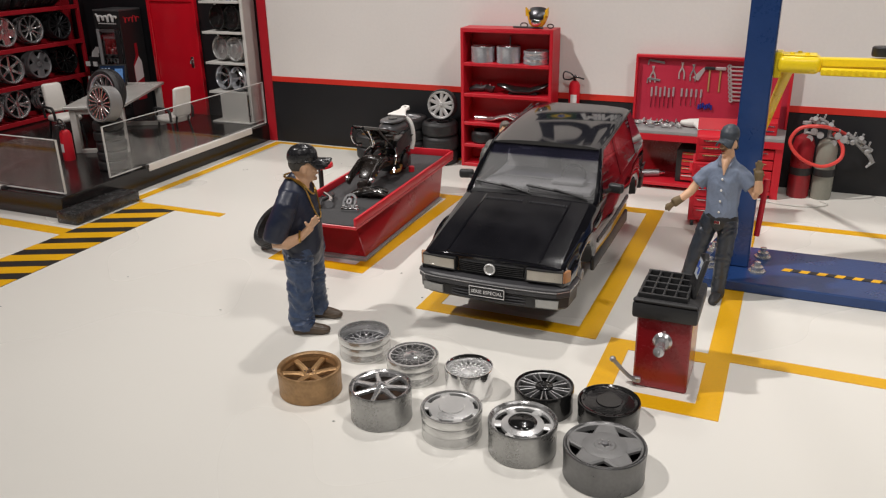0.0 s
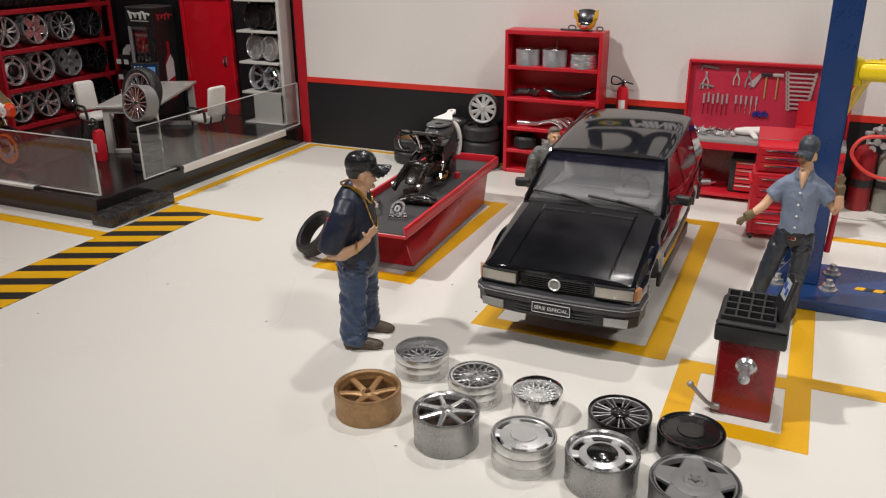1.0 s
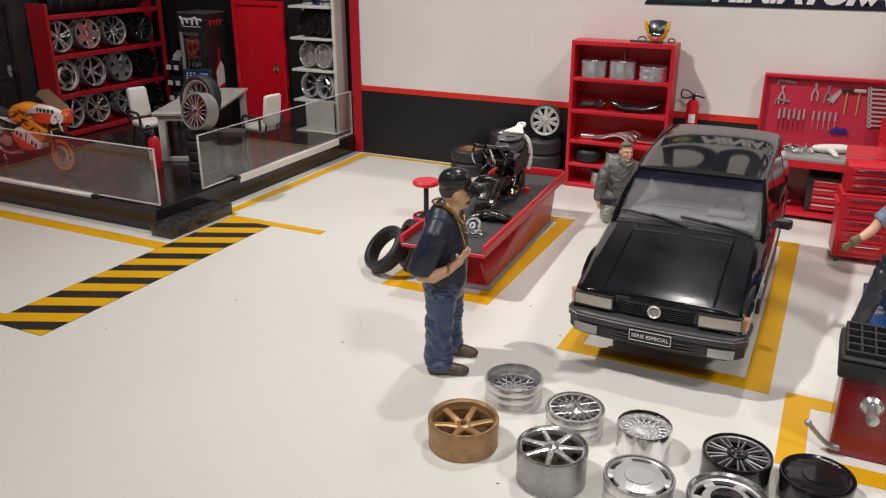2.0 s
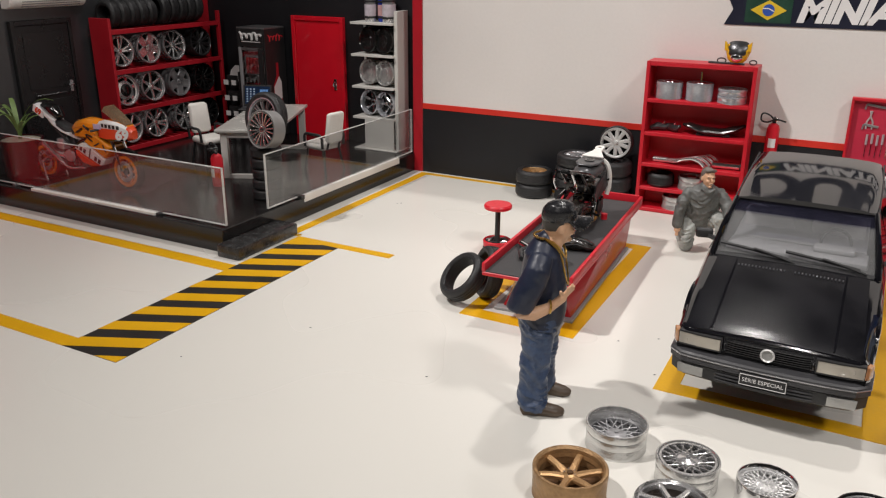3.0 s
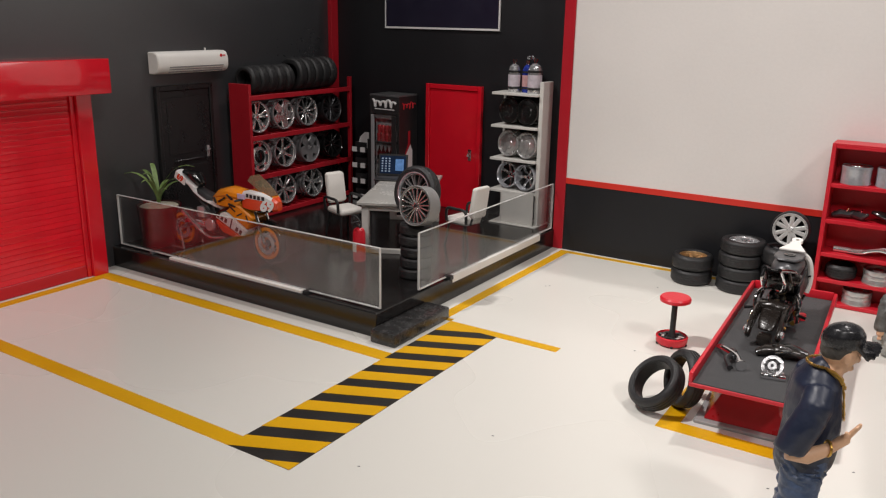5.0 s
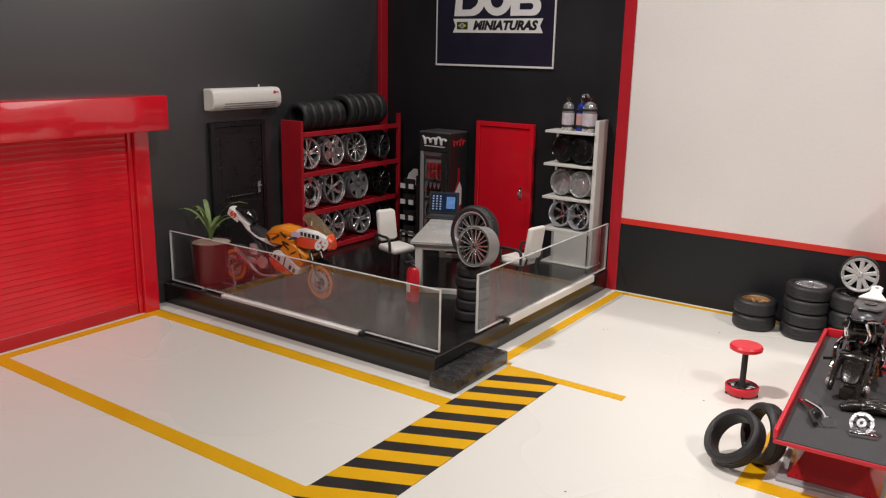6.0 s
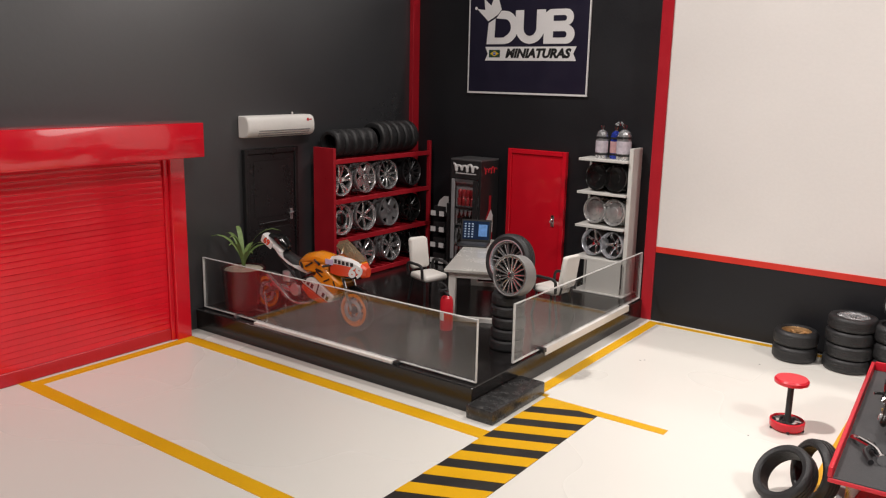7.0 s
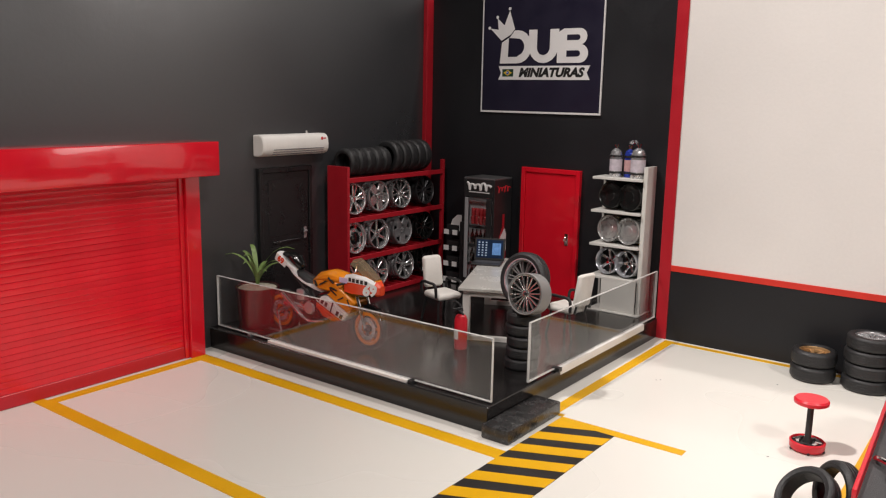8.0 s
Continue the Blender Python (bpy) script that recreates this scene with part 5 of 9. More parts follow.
for sx in (-1, 1):
    part("pillar_front", limb([(sx * 0.598, -0.43, 0.87, 0.026, 0.03), (sx * 0.57, -0.22, 1.06, 0.022, 0.028), (sx * 0.522, 0.02, 1.245, 0.022, 0.03)], bmesh.new(), 0, 10), CAR_BLACK, car)
    part("pillar_middle", plate([(sx * 0.643, 0.38, 0.925), (sx * 0.643, 0.47, 0.93), (sx * 0.527, 0.49, 1.27), (sx * 0.527, 0.42, 1.265)], 0.03 * -sx), CAR_BLACK, car)
    part("pillar_rear", plate([(sx * 0.643, 1.08, 0.965), (sx * 0.63, 1.56, 0.985), (sx * 0.522, 1.27, 1.36), (sx * 0.527, 1.10, 1.345)], 0.04 * -sx), CAR_BLACK, car)
    part("door_window", plate([(sx * 0.64, -0.36, 0.895), (sx * 0.64, 0.38, 0.925), (sx * 0.525, 0.42, 1.262), (sx * 0.53, 0.03, 1.228)], 0.008 * -sx), CAR_GLASS, car, "smoked side window").visible_shadow = False
    part("quarter_window", plate([(sx * 0.64, 0.47, 0.93), (sx * 0.64, 1.08, 0.965), (sx * 0.525, 1.10, 1.34), (sx * 0.525, 0.49, 1.27)], 0.008 * -sx), CAR_GLASS, car, "smoked side window").visible_shadow = False
    part("gutter", tube([(sx * 0.612, -0.44, 0.86), (sx * 0.582, -0.22, 1.065), (sx * 0.533, 0.02, 1.25), (sx * 0.535, 0.6, 1.31), (sx * 0.53, 1.25, 1.375)], 0.007, 6), BLACK_PLASTIC, car)
    for k in range(26):
        y0 = -1.28 + k * 0.115
        if any(abs(y0 + 0.06 - c) < 0.33 for c in (-0.92, 1.02)):
            continue
        z = lerp(SILL, y0) + 0.18
        w = lerp(HALF, y0)
        part("side_moulding", box(sx * (w + 0.004) - 0.008, sx * (w + 0.004) + 0.008, y0, y0 + 0.115, z, z + 0.035), GREY_PLASTIC, car, "dark grey side moulding")
    part("sill_skirt", box(sx * 0.640 - 0.018, sx * 0.640 + 0.018, -0.66, 0.76, 0.345, 0.47, 0.012, 2), BLACK_PLASTIC, car, "black sill skirt")
    part("rear_well", lathe([(0.262, 0), (0.262, 0.14), (0, 0.14)], 24, m=Matrix.Translation((sx * 0.49, 1.02, 0.45)) @ Matrix.Rotation(radians(-90 * sx), 4, "Y")), BLACK_PLASTIC, car)
    mir = part("door_mirror", box(-0.07, 0.07, -0.035, 0.035, -0.042, 0.042, 0.025, 3, m=Matrix.Translation((sx * 0.715, -0.19, 0.968)) @ Matrix.Rotation(radians(-14 * sx), 4, "Z")), BLACK_PLASTIC, car, "black door mirror")
    part("mirror_foot", tube([(sx * 0.63, -0.2, 0.935), (sx * 0.68, -0.2, 0.955)], 0.022, 8), BLACK_PLASTIC, mir)
    part("mirror_glass", box(-0.055, 0.055, 0.0355, 0.039, -0.03, 0.03, m=Matrix.Translation((sx * 0.715, -0.19, 0.968)) @ Matrix.Rotation(radians(-14 * sx), 4, "Z")), CHROME, mir)
    part("wheel_well", lathe([(0.255, 0), (0.255, 0.12), (0, 0.12)], 24, m=Matrix.Translation((sx * 0.50, -0.92, 0.41)) @ Matrix.Rotation(radians(-90 * sx), 4, "Y")), BLACK_PLASTIC, car)
    part("brake_disc", lathe([(0, 0), (0.12, 0), (0.12, 0.02), (0.05, 0.025), (0.05, 0.06), (0, 0.06)], 20, m=Matrix.Translation((sx * 0.56, -0.92, 0.41)) @ Matrix.Rotation(radians(90 * sx), 4, "Y")), DULL_SILVER, car)
part("windscreen", plate([(-0.575, -0.40, 0.888), (0.575, -0.40, 0.888), (0.505, 0.012, 1.245), (-0.505, 0.012, 1.245)], -0.01), SCREEN_GLASS, car, "clear windscreen with grey haze in its colour").visible_shadow = False
part("sun_strip", plate([(-0.521, -0.085, 1.172), (0.521, -0.085, 1.172), (0.505, 0.012, 1.2565), (-0.505, 0.012, 1.2565)], 0.004), glass("blue_tint_film", (0.60, 0.60, 0.70), 0.03, 0.08, 0.6), car, "dark blue sun strip")
part("windscreen_seal", tube([(-0.578, -0.415, 0.887), (0.578, -0.415, 0.887), (0.508, 0.01, 1.255), (-0.508, 0.01, 1.255)], 0.010, 6, loop=True), BLACK_PLASTIC, car)
part("rear_window", plate([(-0.56, 1.62, 1.0), (0.56, 1.62, 1.0), (0.49, 1.28, 1.36), (-0.49, 1.28, 1.36)], 0.01), CAR_GLASS, car, "smoked rear window").visible_shadow = False
TRIM_GREY = mat("grey_cabin_trim", (0.34, 0.34, 0.34), 0.6, var=0.1)
part("cabin_trim", patch(-0.50, 0.50, -0.02, 1.45, 0.012, 0.02, 8, 8), TRIM_GREY, car, "grey cabin trim")
part("dashboard", box(-0.52, 0.52, -0.33, -0.04, 0.88, 0.945, 0.025, 2), TRIM_GREY, car)
part("instrument_hood", box(0.12, 0.42, -0.2, -0.05, 0.946, 0.985, 0.015, 2), TRIM_GREY, car)
part("steering_wheel", tube([(0.27 + 0.11 * math.cos(a), 0.03 + 0.05 * math.sin(a), 0.97 + 0.1 * math.sin(a)) for a in [2 * math.pi * i / 20 for i in range(20)]], 0.012, 6, loop=True), BLACK_PLASTIC, car)
for sx in (-0.27, 0.27):
    s = part("seat", box(sx - 0.2, sx + 0.2, 0.26, 0.36, 0.88, 1.12, 0.04, 2), SEAT_GREY, car, "pale grey car seat")
    part("headrest", box(sx - 0.1, sx + 0.1, 0.29, 0.35, 1.13, 1.2, 0.025, 2), SEAT_GREY, s)
part("rear_seat", box(-0.52, 0.52, 0.9, 1.02, 0.9, 1.12, 0.04, 2), SEAT_GREY, car)
for x0, x1 in ((-0.55, -0.03), (-0.06, 0.47)):
    blade = tube([(x0, -0.357, 0.966), ((x0 + x1) / 2, -0.381, 0.948), (x1, -0.404, 0.922)], 0.014, 6)
    wp = part("wiper", blade, BLACK_PLASTIC, car, "black wiper blade")
    part("wiper_arm", tube(smooth_path([(x1 + 0.05, -0.435, 0.905), (x1 - 0.08, -0.42, 0.935), ((x0 + x1) / 2, -0.392, 0.964)]), 0.012, 6), BLACK_PLASTIC, wp)
# front end
LENS_GLASS = glass("lamp_lens_glass", (0.90, 0.89, 0.86), 0.06, 0.06, 0.4, 0.62, (0.60, 0.56, 0.48))
mat("lamp_reflector", (0.66, 0.64, 0.58), 0.35, 0.45, var=0.35, scale=9, bump=0.08)
part("grille_back", sweep(nose(-1.462, 0.31, -1.43, 0.01), [(0, 0.535), (0.006, 0.535), (0.006, 0.64), (0, 0.64)]), BLACK_PLASTIC, car)
gr = finish("grille_slat", sweep(nose(-1.468, 0.305, -1.44, 0.01), [(0, 0), (0.016, 0.002), (0.016, 0.008), (0, 0.010)]), BLACK_PLASTIC)
for i in range(6):
    part("grille_slat", gr, None, car, m=Matrix.Translation((0, 0, 0.542 + i * 0.016)))
mat("badge_silver", (0.72, 0.72, 0.7), 0.3, 0.3)
part("badge", lathe([(0.036, 0), (0.048, 0), (0.048, 0.012), (0.043, 0.016), (0.0355, 0.008)], 24, closed=True, m=Matrix.Translation((0, -1.486, 0.588)) @ Matrix.Rotation(radians(90), 4, "X")), MATS["badge_silver"], car, "round pale silver badge ring")
part("badge_disc", lathe([(0, 0), (0.0355, 0), (0.0355, 0.006), (0.012, 0.008), (0, 0.008)], 20, m=Matrix.Translation((0, -1.486, 0.588)) @ Matrix.Rotation(radians(90), 4, "X")), mat("badge_enamel", (0.36, 0.36, 0.35), 0.3, 0.3), car)
for sx in (-1, 1):
    def outline(pts):
        return [(sx * p, q) for p, q in pts][::sx]
    hl = part("headlamp", prism(outline([(0.305, -1.40), (0.305, -1.462), (0.45, -1.458), (0.593, -1.440), (0.593, -1.40)]), 0.540, 0.638, bev=0.004), MATS["lamp_reflector"], car, "silvered headlamp bowl")
    part("lamp_bezel", prism(outline([(0.302, -1.43), (0.302, -1.492), (0.45, -1.488), (0.597, -1.469), (0.597, -1.43)]), 0.631, 0.641), BLACK_PLASTIC, hl, "black bezel")
    part("lamp_bezel", prism(outline([(0.302, -1.43), (0.302, -1.492), (0.45, -1.488), (0.597, -1.469), (0.597, -1.43)]), 0.537, 0.545), BLACK_PLASTIC, hl, "black bezel")
    part("lamp_bezel", prism(outline([(0.300, -1.43), (0.300, -1.492), (0.309, -1.492), (0.309, -1.43)]), 0.545, 0.631), BLACK_PLASTIC, hl, "black bezel")
    part("beam_bowl", lathe([(0, 0.0), (0.012, 0.0), (0.03, 0.006), (0.04, 0.018), (0.042, 0.02), (0.036, 0.014), (0.022, 0.004), (0, -0.002)], 20, m=Matrix.Translation((sx * 0.475, -1.456, 0.588)) @ FACE @ Matrix.Diagonal((1.5, 1, 1, 1))), CHROME, hl, "bright beam bowl")
    part("lens", prism(outline([(0.310, -1.478), (0.310, -1.490), (0.45, -1.486), (0.594, -1.468), (0.594, -1.456)]), 0.546, 0.630, bev=0.003), LENS_GLASS, hl, "clear ribbed lens").visible_shadow = False
    for k in range(9):
        xk = 0.325 + 0.028 * k
        part("lens_rib", box(sx * xk - 0.002, sx * xk + 0.002, -1.4835 + 0.1 * max(0, xk - 0.45), -1.479 + 0.1 * max(0, xk - 0.45), 0.548, 0.628), LENS_GLASS, hl).visible_shadow = False
    part("indicator", prism(outline([(0.598, -1.42), (0.598, -1.466), (0.618, -1.452), (0.645, -1.39), (0.61, -1.38)]), 0.540, 0.636, bev=0.006), AMBER, car, "amber corner indicator")
part("bumper", sweep(nose(-1.54, 0.655, -1.18, 0.04), [(-0.08, 0.418), (-0.005, 0.422), (0.004, 0.43), (0.004, 0.49), (-0.008, 0.503), (-0.09, 0.515)]), GREY_PLASTIC, car, "dark grey front bumper")
part("bumper_line", sweep(nose(-1.545, 0.659, -1.18, 0.04), [(-0.004, 0.470), (0.004, 0.470), (0.004, 0.478), (-0.004, 0.478)]), SILVER, car, "thin silver bumper line")
part("valance", sweep(nose(-1.528, 0.645, -1.2, 0.045), [(-0.12, 0.30), (-0.03, 0.305), (0.0, 0.33), (0.004, 0.416), (-0.10, 0.416)]), BLACK_PLASTIC, car, "black lower valance")
for i in range(3):
    part("valance_slat", sweep(nose(-1.533, 0.36, -1.5, 0.015), [(0, 0.340 + i * 0.024), (0.010, 0.342 + i * 0.024), (0.010, 0.350 + i * 0.024), (0, 0.352 + i * 0.024)]), GREY_PLASTIC, car)
for sx in (-1, 1):
    part("fog_lamp", plate([(sx * 0.40, -1.528, 0.338), (sx * 0.575, -1.508, 0.338), (sx * 0.58, -1.508, 0.402), (sx * 0.40, -1.530, 0.402)], 0.02 * -sx), mat("fog_lens", (0.42, 0.42, 0.4), 0.15, 0.2, bump=0.05, coat=0.8), car, "white fog lamp")
pl = part("front_plate", box(-0.155, 0.155, -1.562, -1.545, 0.385, 0.475, 0.003, 1, m=Matrix.Translation((0, 0, -0.016))), BLACK_PLASTIC, car, "black show plate with white lettering")
for a in (box(-0.150, 0.150, -1.565, -1.562, 0.373, 0.377), box(-0.150, 0.150, -1.565, -1.562, 0.451, 0.455), box(-0.150, -0.146, -1.565, -1.562, 0.377, 0.451), box(0.146, 0.150, -1.565, -1.562, 0.377, 0.451)):
    part("plate_border", a, WHITE_VINYL, pl)
part("plate_lettering", letters("S\u00c9RIE ESPECIAL", 0.040, 0.002, m=Matrix.Translation((0, -1.5635, 0.412)) @ FACE), WHITE_VINYL, pl, "white lettering")
part("underbody", box(-0.50, 0.50, -1.3, 1.6, 0.36, 0.44, 0.03, 1), BLACK_PLASTIC, car)
part("rear_bumper", sweep([(-x, -y) for x, y in nose(-1.79, 0.65, -1.5, 0.04)], [(-0.08, 0.47), (0.0, 0.48), (0.004, 0.60), (-0.09, 0.61)]), GREY_PLASTIC, car)
stand = thing("axle_stand", 9.6, -4.6, 0, 0, "small black axle stand under the car", "axle stand", "axle stands under the car")
part("foot", lathe([(0, 0), (0.09, 0), (0.085, 0.02), (0.03, 0.04), (0, 0.04)], 16), BLACK_PLASTIC, stand)
part("post", lathe([(0, 0.04), (0.025, 0.04), (0.025, 0.34), (0.045, 0.345), (0.045, 0.362), (0, 0.362)], 12), BLACK_PLASTIC, stand)
for x, y in ((10.2, -4.6), (9.6, -2.9), (10.2, -2.9)):
    copy_thing(stand, at(x, y, 0))

# ---- motorcycle lift and what lies on it ----
lift = thing("motorcycle_lift", 7.85, -3.36, 0, 2.8, "red motorcycle lift table with a grey rubber mat", "lift table")
part("base_plate", box(-0.40, 0.36, -1.10, 1.1, 0.0, 0.03, 0.006, 1), GREY_TOP, lift, "grey base plate")
bm = bmesh.new()
low = [bm.verts.new(p) for p in ((-0.33, -1.04, 0.03), (0.33, -1.04, 0.03), (0.33, 1.10, 0.03), (-0.33, 1.10, 0.03))]
high = [bm.verts.new(p) for p in ((-0.13, -0.92, 0.441), (0.13, -0.92, 0.441), (0.36, 0.0, 0.441), (0.36, 1.16, 0.441), (-0.36, 1.16, 0.441), (-0.36, 0.0, 0.441))]
for q in (low[::-1], high, (low[0], low[1], high[1], high[0]), (low[1], high[2], high[1]), (low[1], low[2], high[3], high[2]), (low[2], low[3], high[4], high[3]), (low[3], low[0], high[5], high[4]), (low[0], high[0], high[5])):
    bm.faces.new(q)
bmesh.ops.recalc_face_normals(bm, faces=bm.faces[:])
bmesh.ops.bevel(bm, geom=bm.edges[:], offset=0.006, segments=1, affect="EDGES", profile=0.5)
part("plinth", bm, mat("plinth_red_paint", (0.34, 0.008, 0.013), 0.3, var=0.1, bump=0.03, coat=0.2), lift, "dark red plinth with cut-back front corners")
part("tray", box(-0.415, 0.415, -1.38, 1.38, 0.442, 0.478, 0.006, 1), RED_METAL, lift, "red tray")
part("rubber_mat", box(-0.383, 0.383, -1.375, 1.345, 0.479, 0.487), MAT_GREY, lift, "dark grey rubber mat")
part("lip", box(-0.42, -0.387, -1.38, 1.38, 0.479, 0.56, 0.008, 2), RED_METAL, lift, "red raised edge")
part("lip", box(0.387, 0.42, -1.38, 1.38, 0.479, 0.56, 0.008, 2), RED_METAL, lift, "red raised edge")
part("lip", box(-0.385, 0.385, 1.35, 1.38, 0.479, 0.57, 0.008, 2), RED_METAL, lift, "red raised edge")
part("foot_pad", box(0.20, 0.33, 0.92, 1.06, 0.03, 0.05, 0.004, 1), GREY_METAL, lift)

bike = thing("stripped_motorcycle", 7.83, -2.87, 0.487, 0, "stripped black motorcycle frame with engine, tank and swing arm", "motorcycle")
TANK = mat("grey_tank_paint", (0.1, 0.1, 0.105), 0.32, 0.4, var=0.15, bump=0.05)
FAIR = mat("black_fairing_paint", (0.018, 0.014, 0.012), 0.26, var=0.3, scale=5, bump=0.08, coat=0.3)
part("engine_block", box(-0.12, 0.12, -0.14, 0.22, 0.03, 0.30, 0.03, 2), BLACK_RIM, bike, "black engine block")
fin = finish("cooling_fin", box(-0.135, 0.135, -0.12, 0.20, 0, 0.012, 0.003, 1), GUNMETAL)
for i in range(5):
    part("cooling_fin", fin, None, bike, m=Matrix.Translation((0, 0, 0.31 + i * 0.022)))
for sx in (-1, 1):
    part("crankcase", lathe([(0, 0), (0.075, 0), (0.085, 0.012), (0.085, 0.03), (0.06, 0.045), (0, 0.05)], 20, m=Matrix.Translation((sx * 0.11, 0.02, 0.15)) @ Matrix.Rotation(radians(90 * sx), 4, "Y")), GUNMETAL, bike, "grey engine cover")
part("tank", limb([(0, -0.19, 0.52, 0.10, 0.07), (0, -0.10, 0.54, 0.135, 0.085), (0, 0.06, 0.55, 0.14, 0.085), (0, 0.19, 0.55, 0.11, 0.07)], bmesh.new(), 0, 18, ref=(0, 0, 1)), TANK, bike, "dark grey tank")
part("tank_top", prism([(-0.08, -0.17), (0.08, -0.17), (0.13, -0.06), (0.13, 0.09), (0.09, 0.19), (-0.09, 0.19), (-0.13, 0.09), (-0.13, -0.06)], 0.615, 0.64, bev=0.01), TANK, bike, "flat grey tank cover")
part("filler_ring", lathe([(0.03, 0), (0.052, 0), (0.052, 0.01), (0.03, 0.01)], 20, closed=True, m=Matrix.Translation((0, 0.0, 0.64))), BLACK_RIM, bike, "black filler ring")
part("filler_cap", lathe([(0.0, 0), (0.028, 0), (0.024, 0.012), (0, 0.014)], 16, m=Matrix.Translation((0, 0.0, 0.64))), GUNMETAL, bike)
part("head_plate", prism([(-0.12, 0.10), (0.12, 0.10), (0.05, 0.25), (0.045, 0.33), (-0.045, 0.33), (-0.05, 0.25)], 0, 0.022, m=Matrix.Translation((0, 0, 0.635)) @ Matrix.Rotation(radians(9), 4, "X"), bev=0.006), WHITE_PLASTIC, bike, "white triangular head plate")
part("plate_ring", lathe([(0.02, 0), (0.05, 0), (0.05, 0.03), (0.02, 0.03)], 18, closed=True, m=Matrix.Translation((0, 0.34, 0.685)) @ Matrix.Rotation(radians(12), 4, "X")), WHITE_PLASTIC, bike, "white ring")
part("head_badge", box(-0.03, 0.03, 0.20, 0.235, 0.672, 0.682), BLACK_VINYL, bike)
part("side_strap", tube(smooth_path([(0.10, 0.14, 0.63), (0.15, 0.15, 0.58), (0.18, 0.15, 0.48), (0.185, 0.14, 0.36), (0.17, 0.12, 0.27)]), 0.026, 8), WHITE_PLASTIC, bike, "white curved strap")
for sx in (-1, 1):
    part("seat_rail", tube(smooth_path([(sx * 0.11, -0.12, 0.50), (sx * 0.11, -0.38, 0.59), (sx * 0.085, -0.62, 0.66), (sx * 0.06, -0.82, 0.71)]), 0.018, 8), BLACK_RIM, bike)
    part("rail_brace", rod((sx * 0.10, -0.22, 0.36), (sx * 0.10, -0.56, 0.63), 0.013, 8), GUNMETAL, bike)
    part("frame_spar", plate([(sx * 0.15, -0.28, 0.26), (sx * 0.16, 0.16, 0.38), (sx * 0.13, 0.22, 0.54), (sx * 0.14, -0.22, 0.42)], 0.02 * sx), GUNMETAL, bike, "grey frame spar")
    part("foot_hanger", tube(smooth_path([(sx * 0.15, -0.26, 0.36), (sx * 0.19, -0.34, 0.30), (sx * 0.185, -0.38, 0.20), (sx * 0.20, -0.42, 0.13)]), 0.018, 8), CHROME, bike, "chrome foot hanger")
    part("foot_peg", rod((sx * 0.18, -0.38, 0.20), (sx * 0.27, -0.41, 0.19), 0.014, 8), BLACK_RIM, bike)
    part("swing_arm", limb([(sx * 0.10, -0.24, 0.20, 0.035, 0.05), (sx * 0.115, -0.42, 0.25, 0.035, 0.06), (sx * 0.12, -0.62, 0.25, 0.03, 0.06), (sx * 0.125, -0.80, 0.17, 0.026, 0.05), (sx * 0.125, -0.88, 0.11, 0.024, 0.04)], bmesh.new(), 0, 12, ref=(0, 0, 1)), FAIR, bike, "black swing arm")
    part("axle_plate", lathe([(0, 0), (0.038, 0), (0.038, 0.025), (0.02, 0.035), (0, 0.035)], 14, m=Matrix.Translation((sx * 0.135, -0.84, 0.14)) @ Matrix.Rotation(radians(90 * sx), 4, "Y")), BRIGHT, bike, "bright axle plate")
    for k in range(3):
        part("axle_bolt", lathe([(0, 0), (0.014, 0), (0.014, 0.02), (0, 0.022)], 8, m=Matrix.Translation((sx * 0.14, -0.70 - 0.05 * k, 0.21 - 0.03 * k)) @ Matrix.Rotation(radians(90 * sx), 4, "Y")), (BRIGHT, GOLD, CHROME)[k], bike)
part("tail_tray", plate([(-0.10, -0.30, 0.555), (0.10, -0.30, 0.555), (0.055, -0.80, 0.70), (-0.055, -0.80, 0.70)], 0.015), BLACK_RIM, bike, "black tail tray")
part("tail_light_bracket", tube(smooth_path([(-0.06, -0.82, 0.71), (-0.07, -0.84, 0.62), (-0.05, -0.80, 0.53), (0.0, -0.76, 0.52)]), 0.013, 8), CHROME, bike, "bent chrome bracket")
part("tail_light_bracket", tube(smooth_path([(0.06, -0.70, 0.66), (0.09, -0.68, 0.56), (0.07, -0.62, 0.47), (0.02, -0.58, 0.46)]), 0.013, 8), CHROME, bike, "bent chrome bracket")
part("battery_box", box(-0.105, 0.105, -0.42, -0.20, 0.40, 0.55, 0.03, 2), BLACK_RIM, bike, "black battery box")
part("air_box", limb([(-0.13, -0.30, 0.50, 0.05, 0.05), (0, -0.36, 0.52, 0.07, 0.06), (0.13, -0.30, 0.50, 0.05, 0.05)], bmesh.new(), 0, 12, ref=(0, 0, 1), folds=0.3), FAIR, bike)
part("swing_arm_bridge", limb([(-0.11, -0.52, 0.27, 0.05, 0.05), (0, -0.54, 0.29, 0.055, 0.055), (0.11, -0.52, 0.27, 0.05, 0.05)], bmesh.new(), 0, 12, ref=(0, 0, 1)), FAIR, bike)
part("shock_spring", tube([(0.02 + 0.04 * math.cos(a), -0.33 + 0.04 * math.sin(a), 0.20 + 0.0095 * a) for a in [i * 0.5 for i in range(44)]], 0.009, 6), mat("dark_spring_steel", (0.16, 0.13, 0.09), 0.3, 0.8, var=0.15), bike, "dark coiled shock spring")
part("shock_body", rod((0.02, -0.33, 0.16), (0.02, -0.31, 0.44), 0.024, 10), BLACK_RIM, bike)
part("chain_guard", limb([(0.15, -0.36, 0.26, 0.012, 0.03), (0.155, -0.56, 0.30, 0.012, 0.035), (0.15, -0.72, 0.24, 0.012, 0.025)], bmesh.new(), 0, 10, ref=(0, 0, 1)), BLACK_RIM, bike)
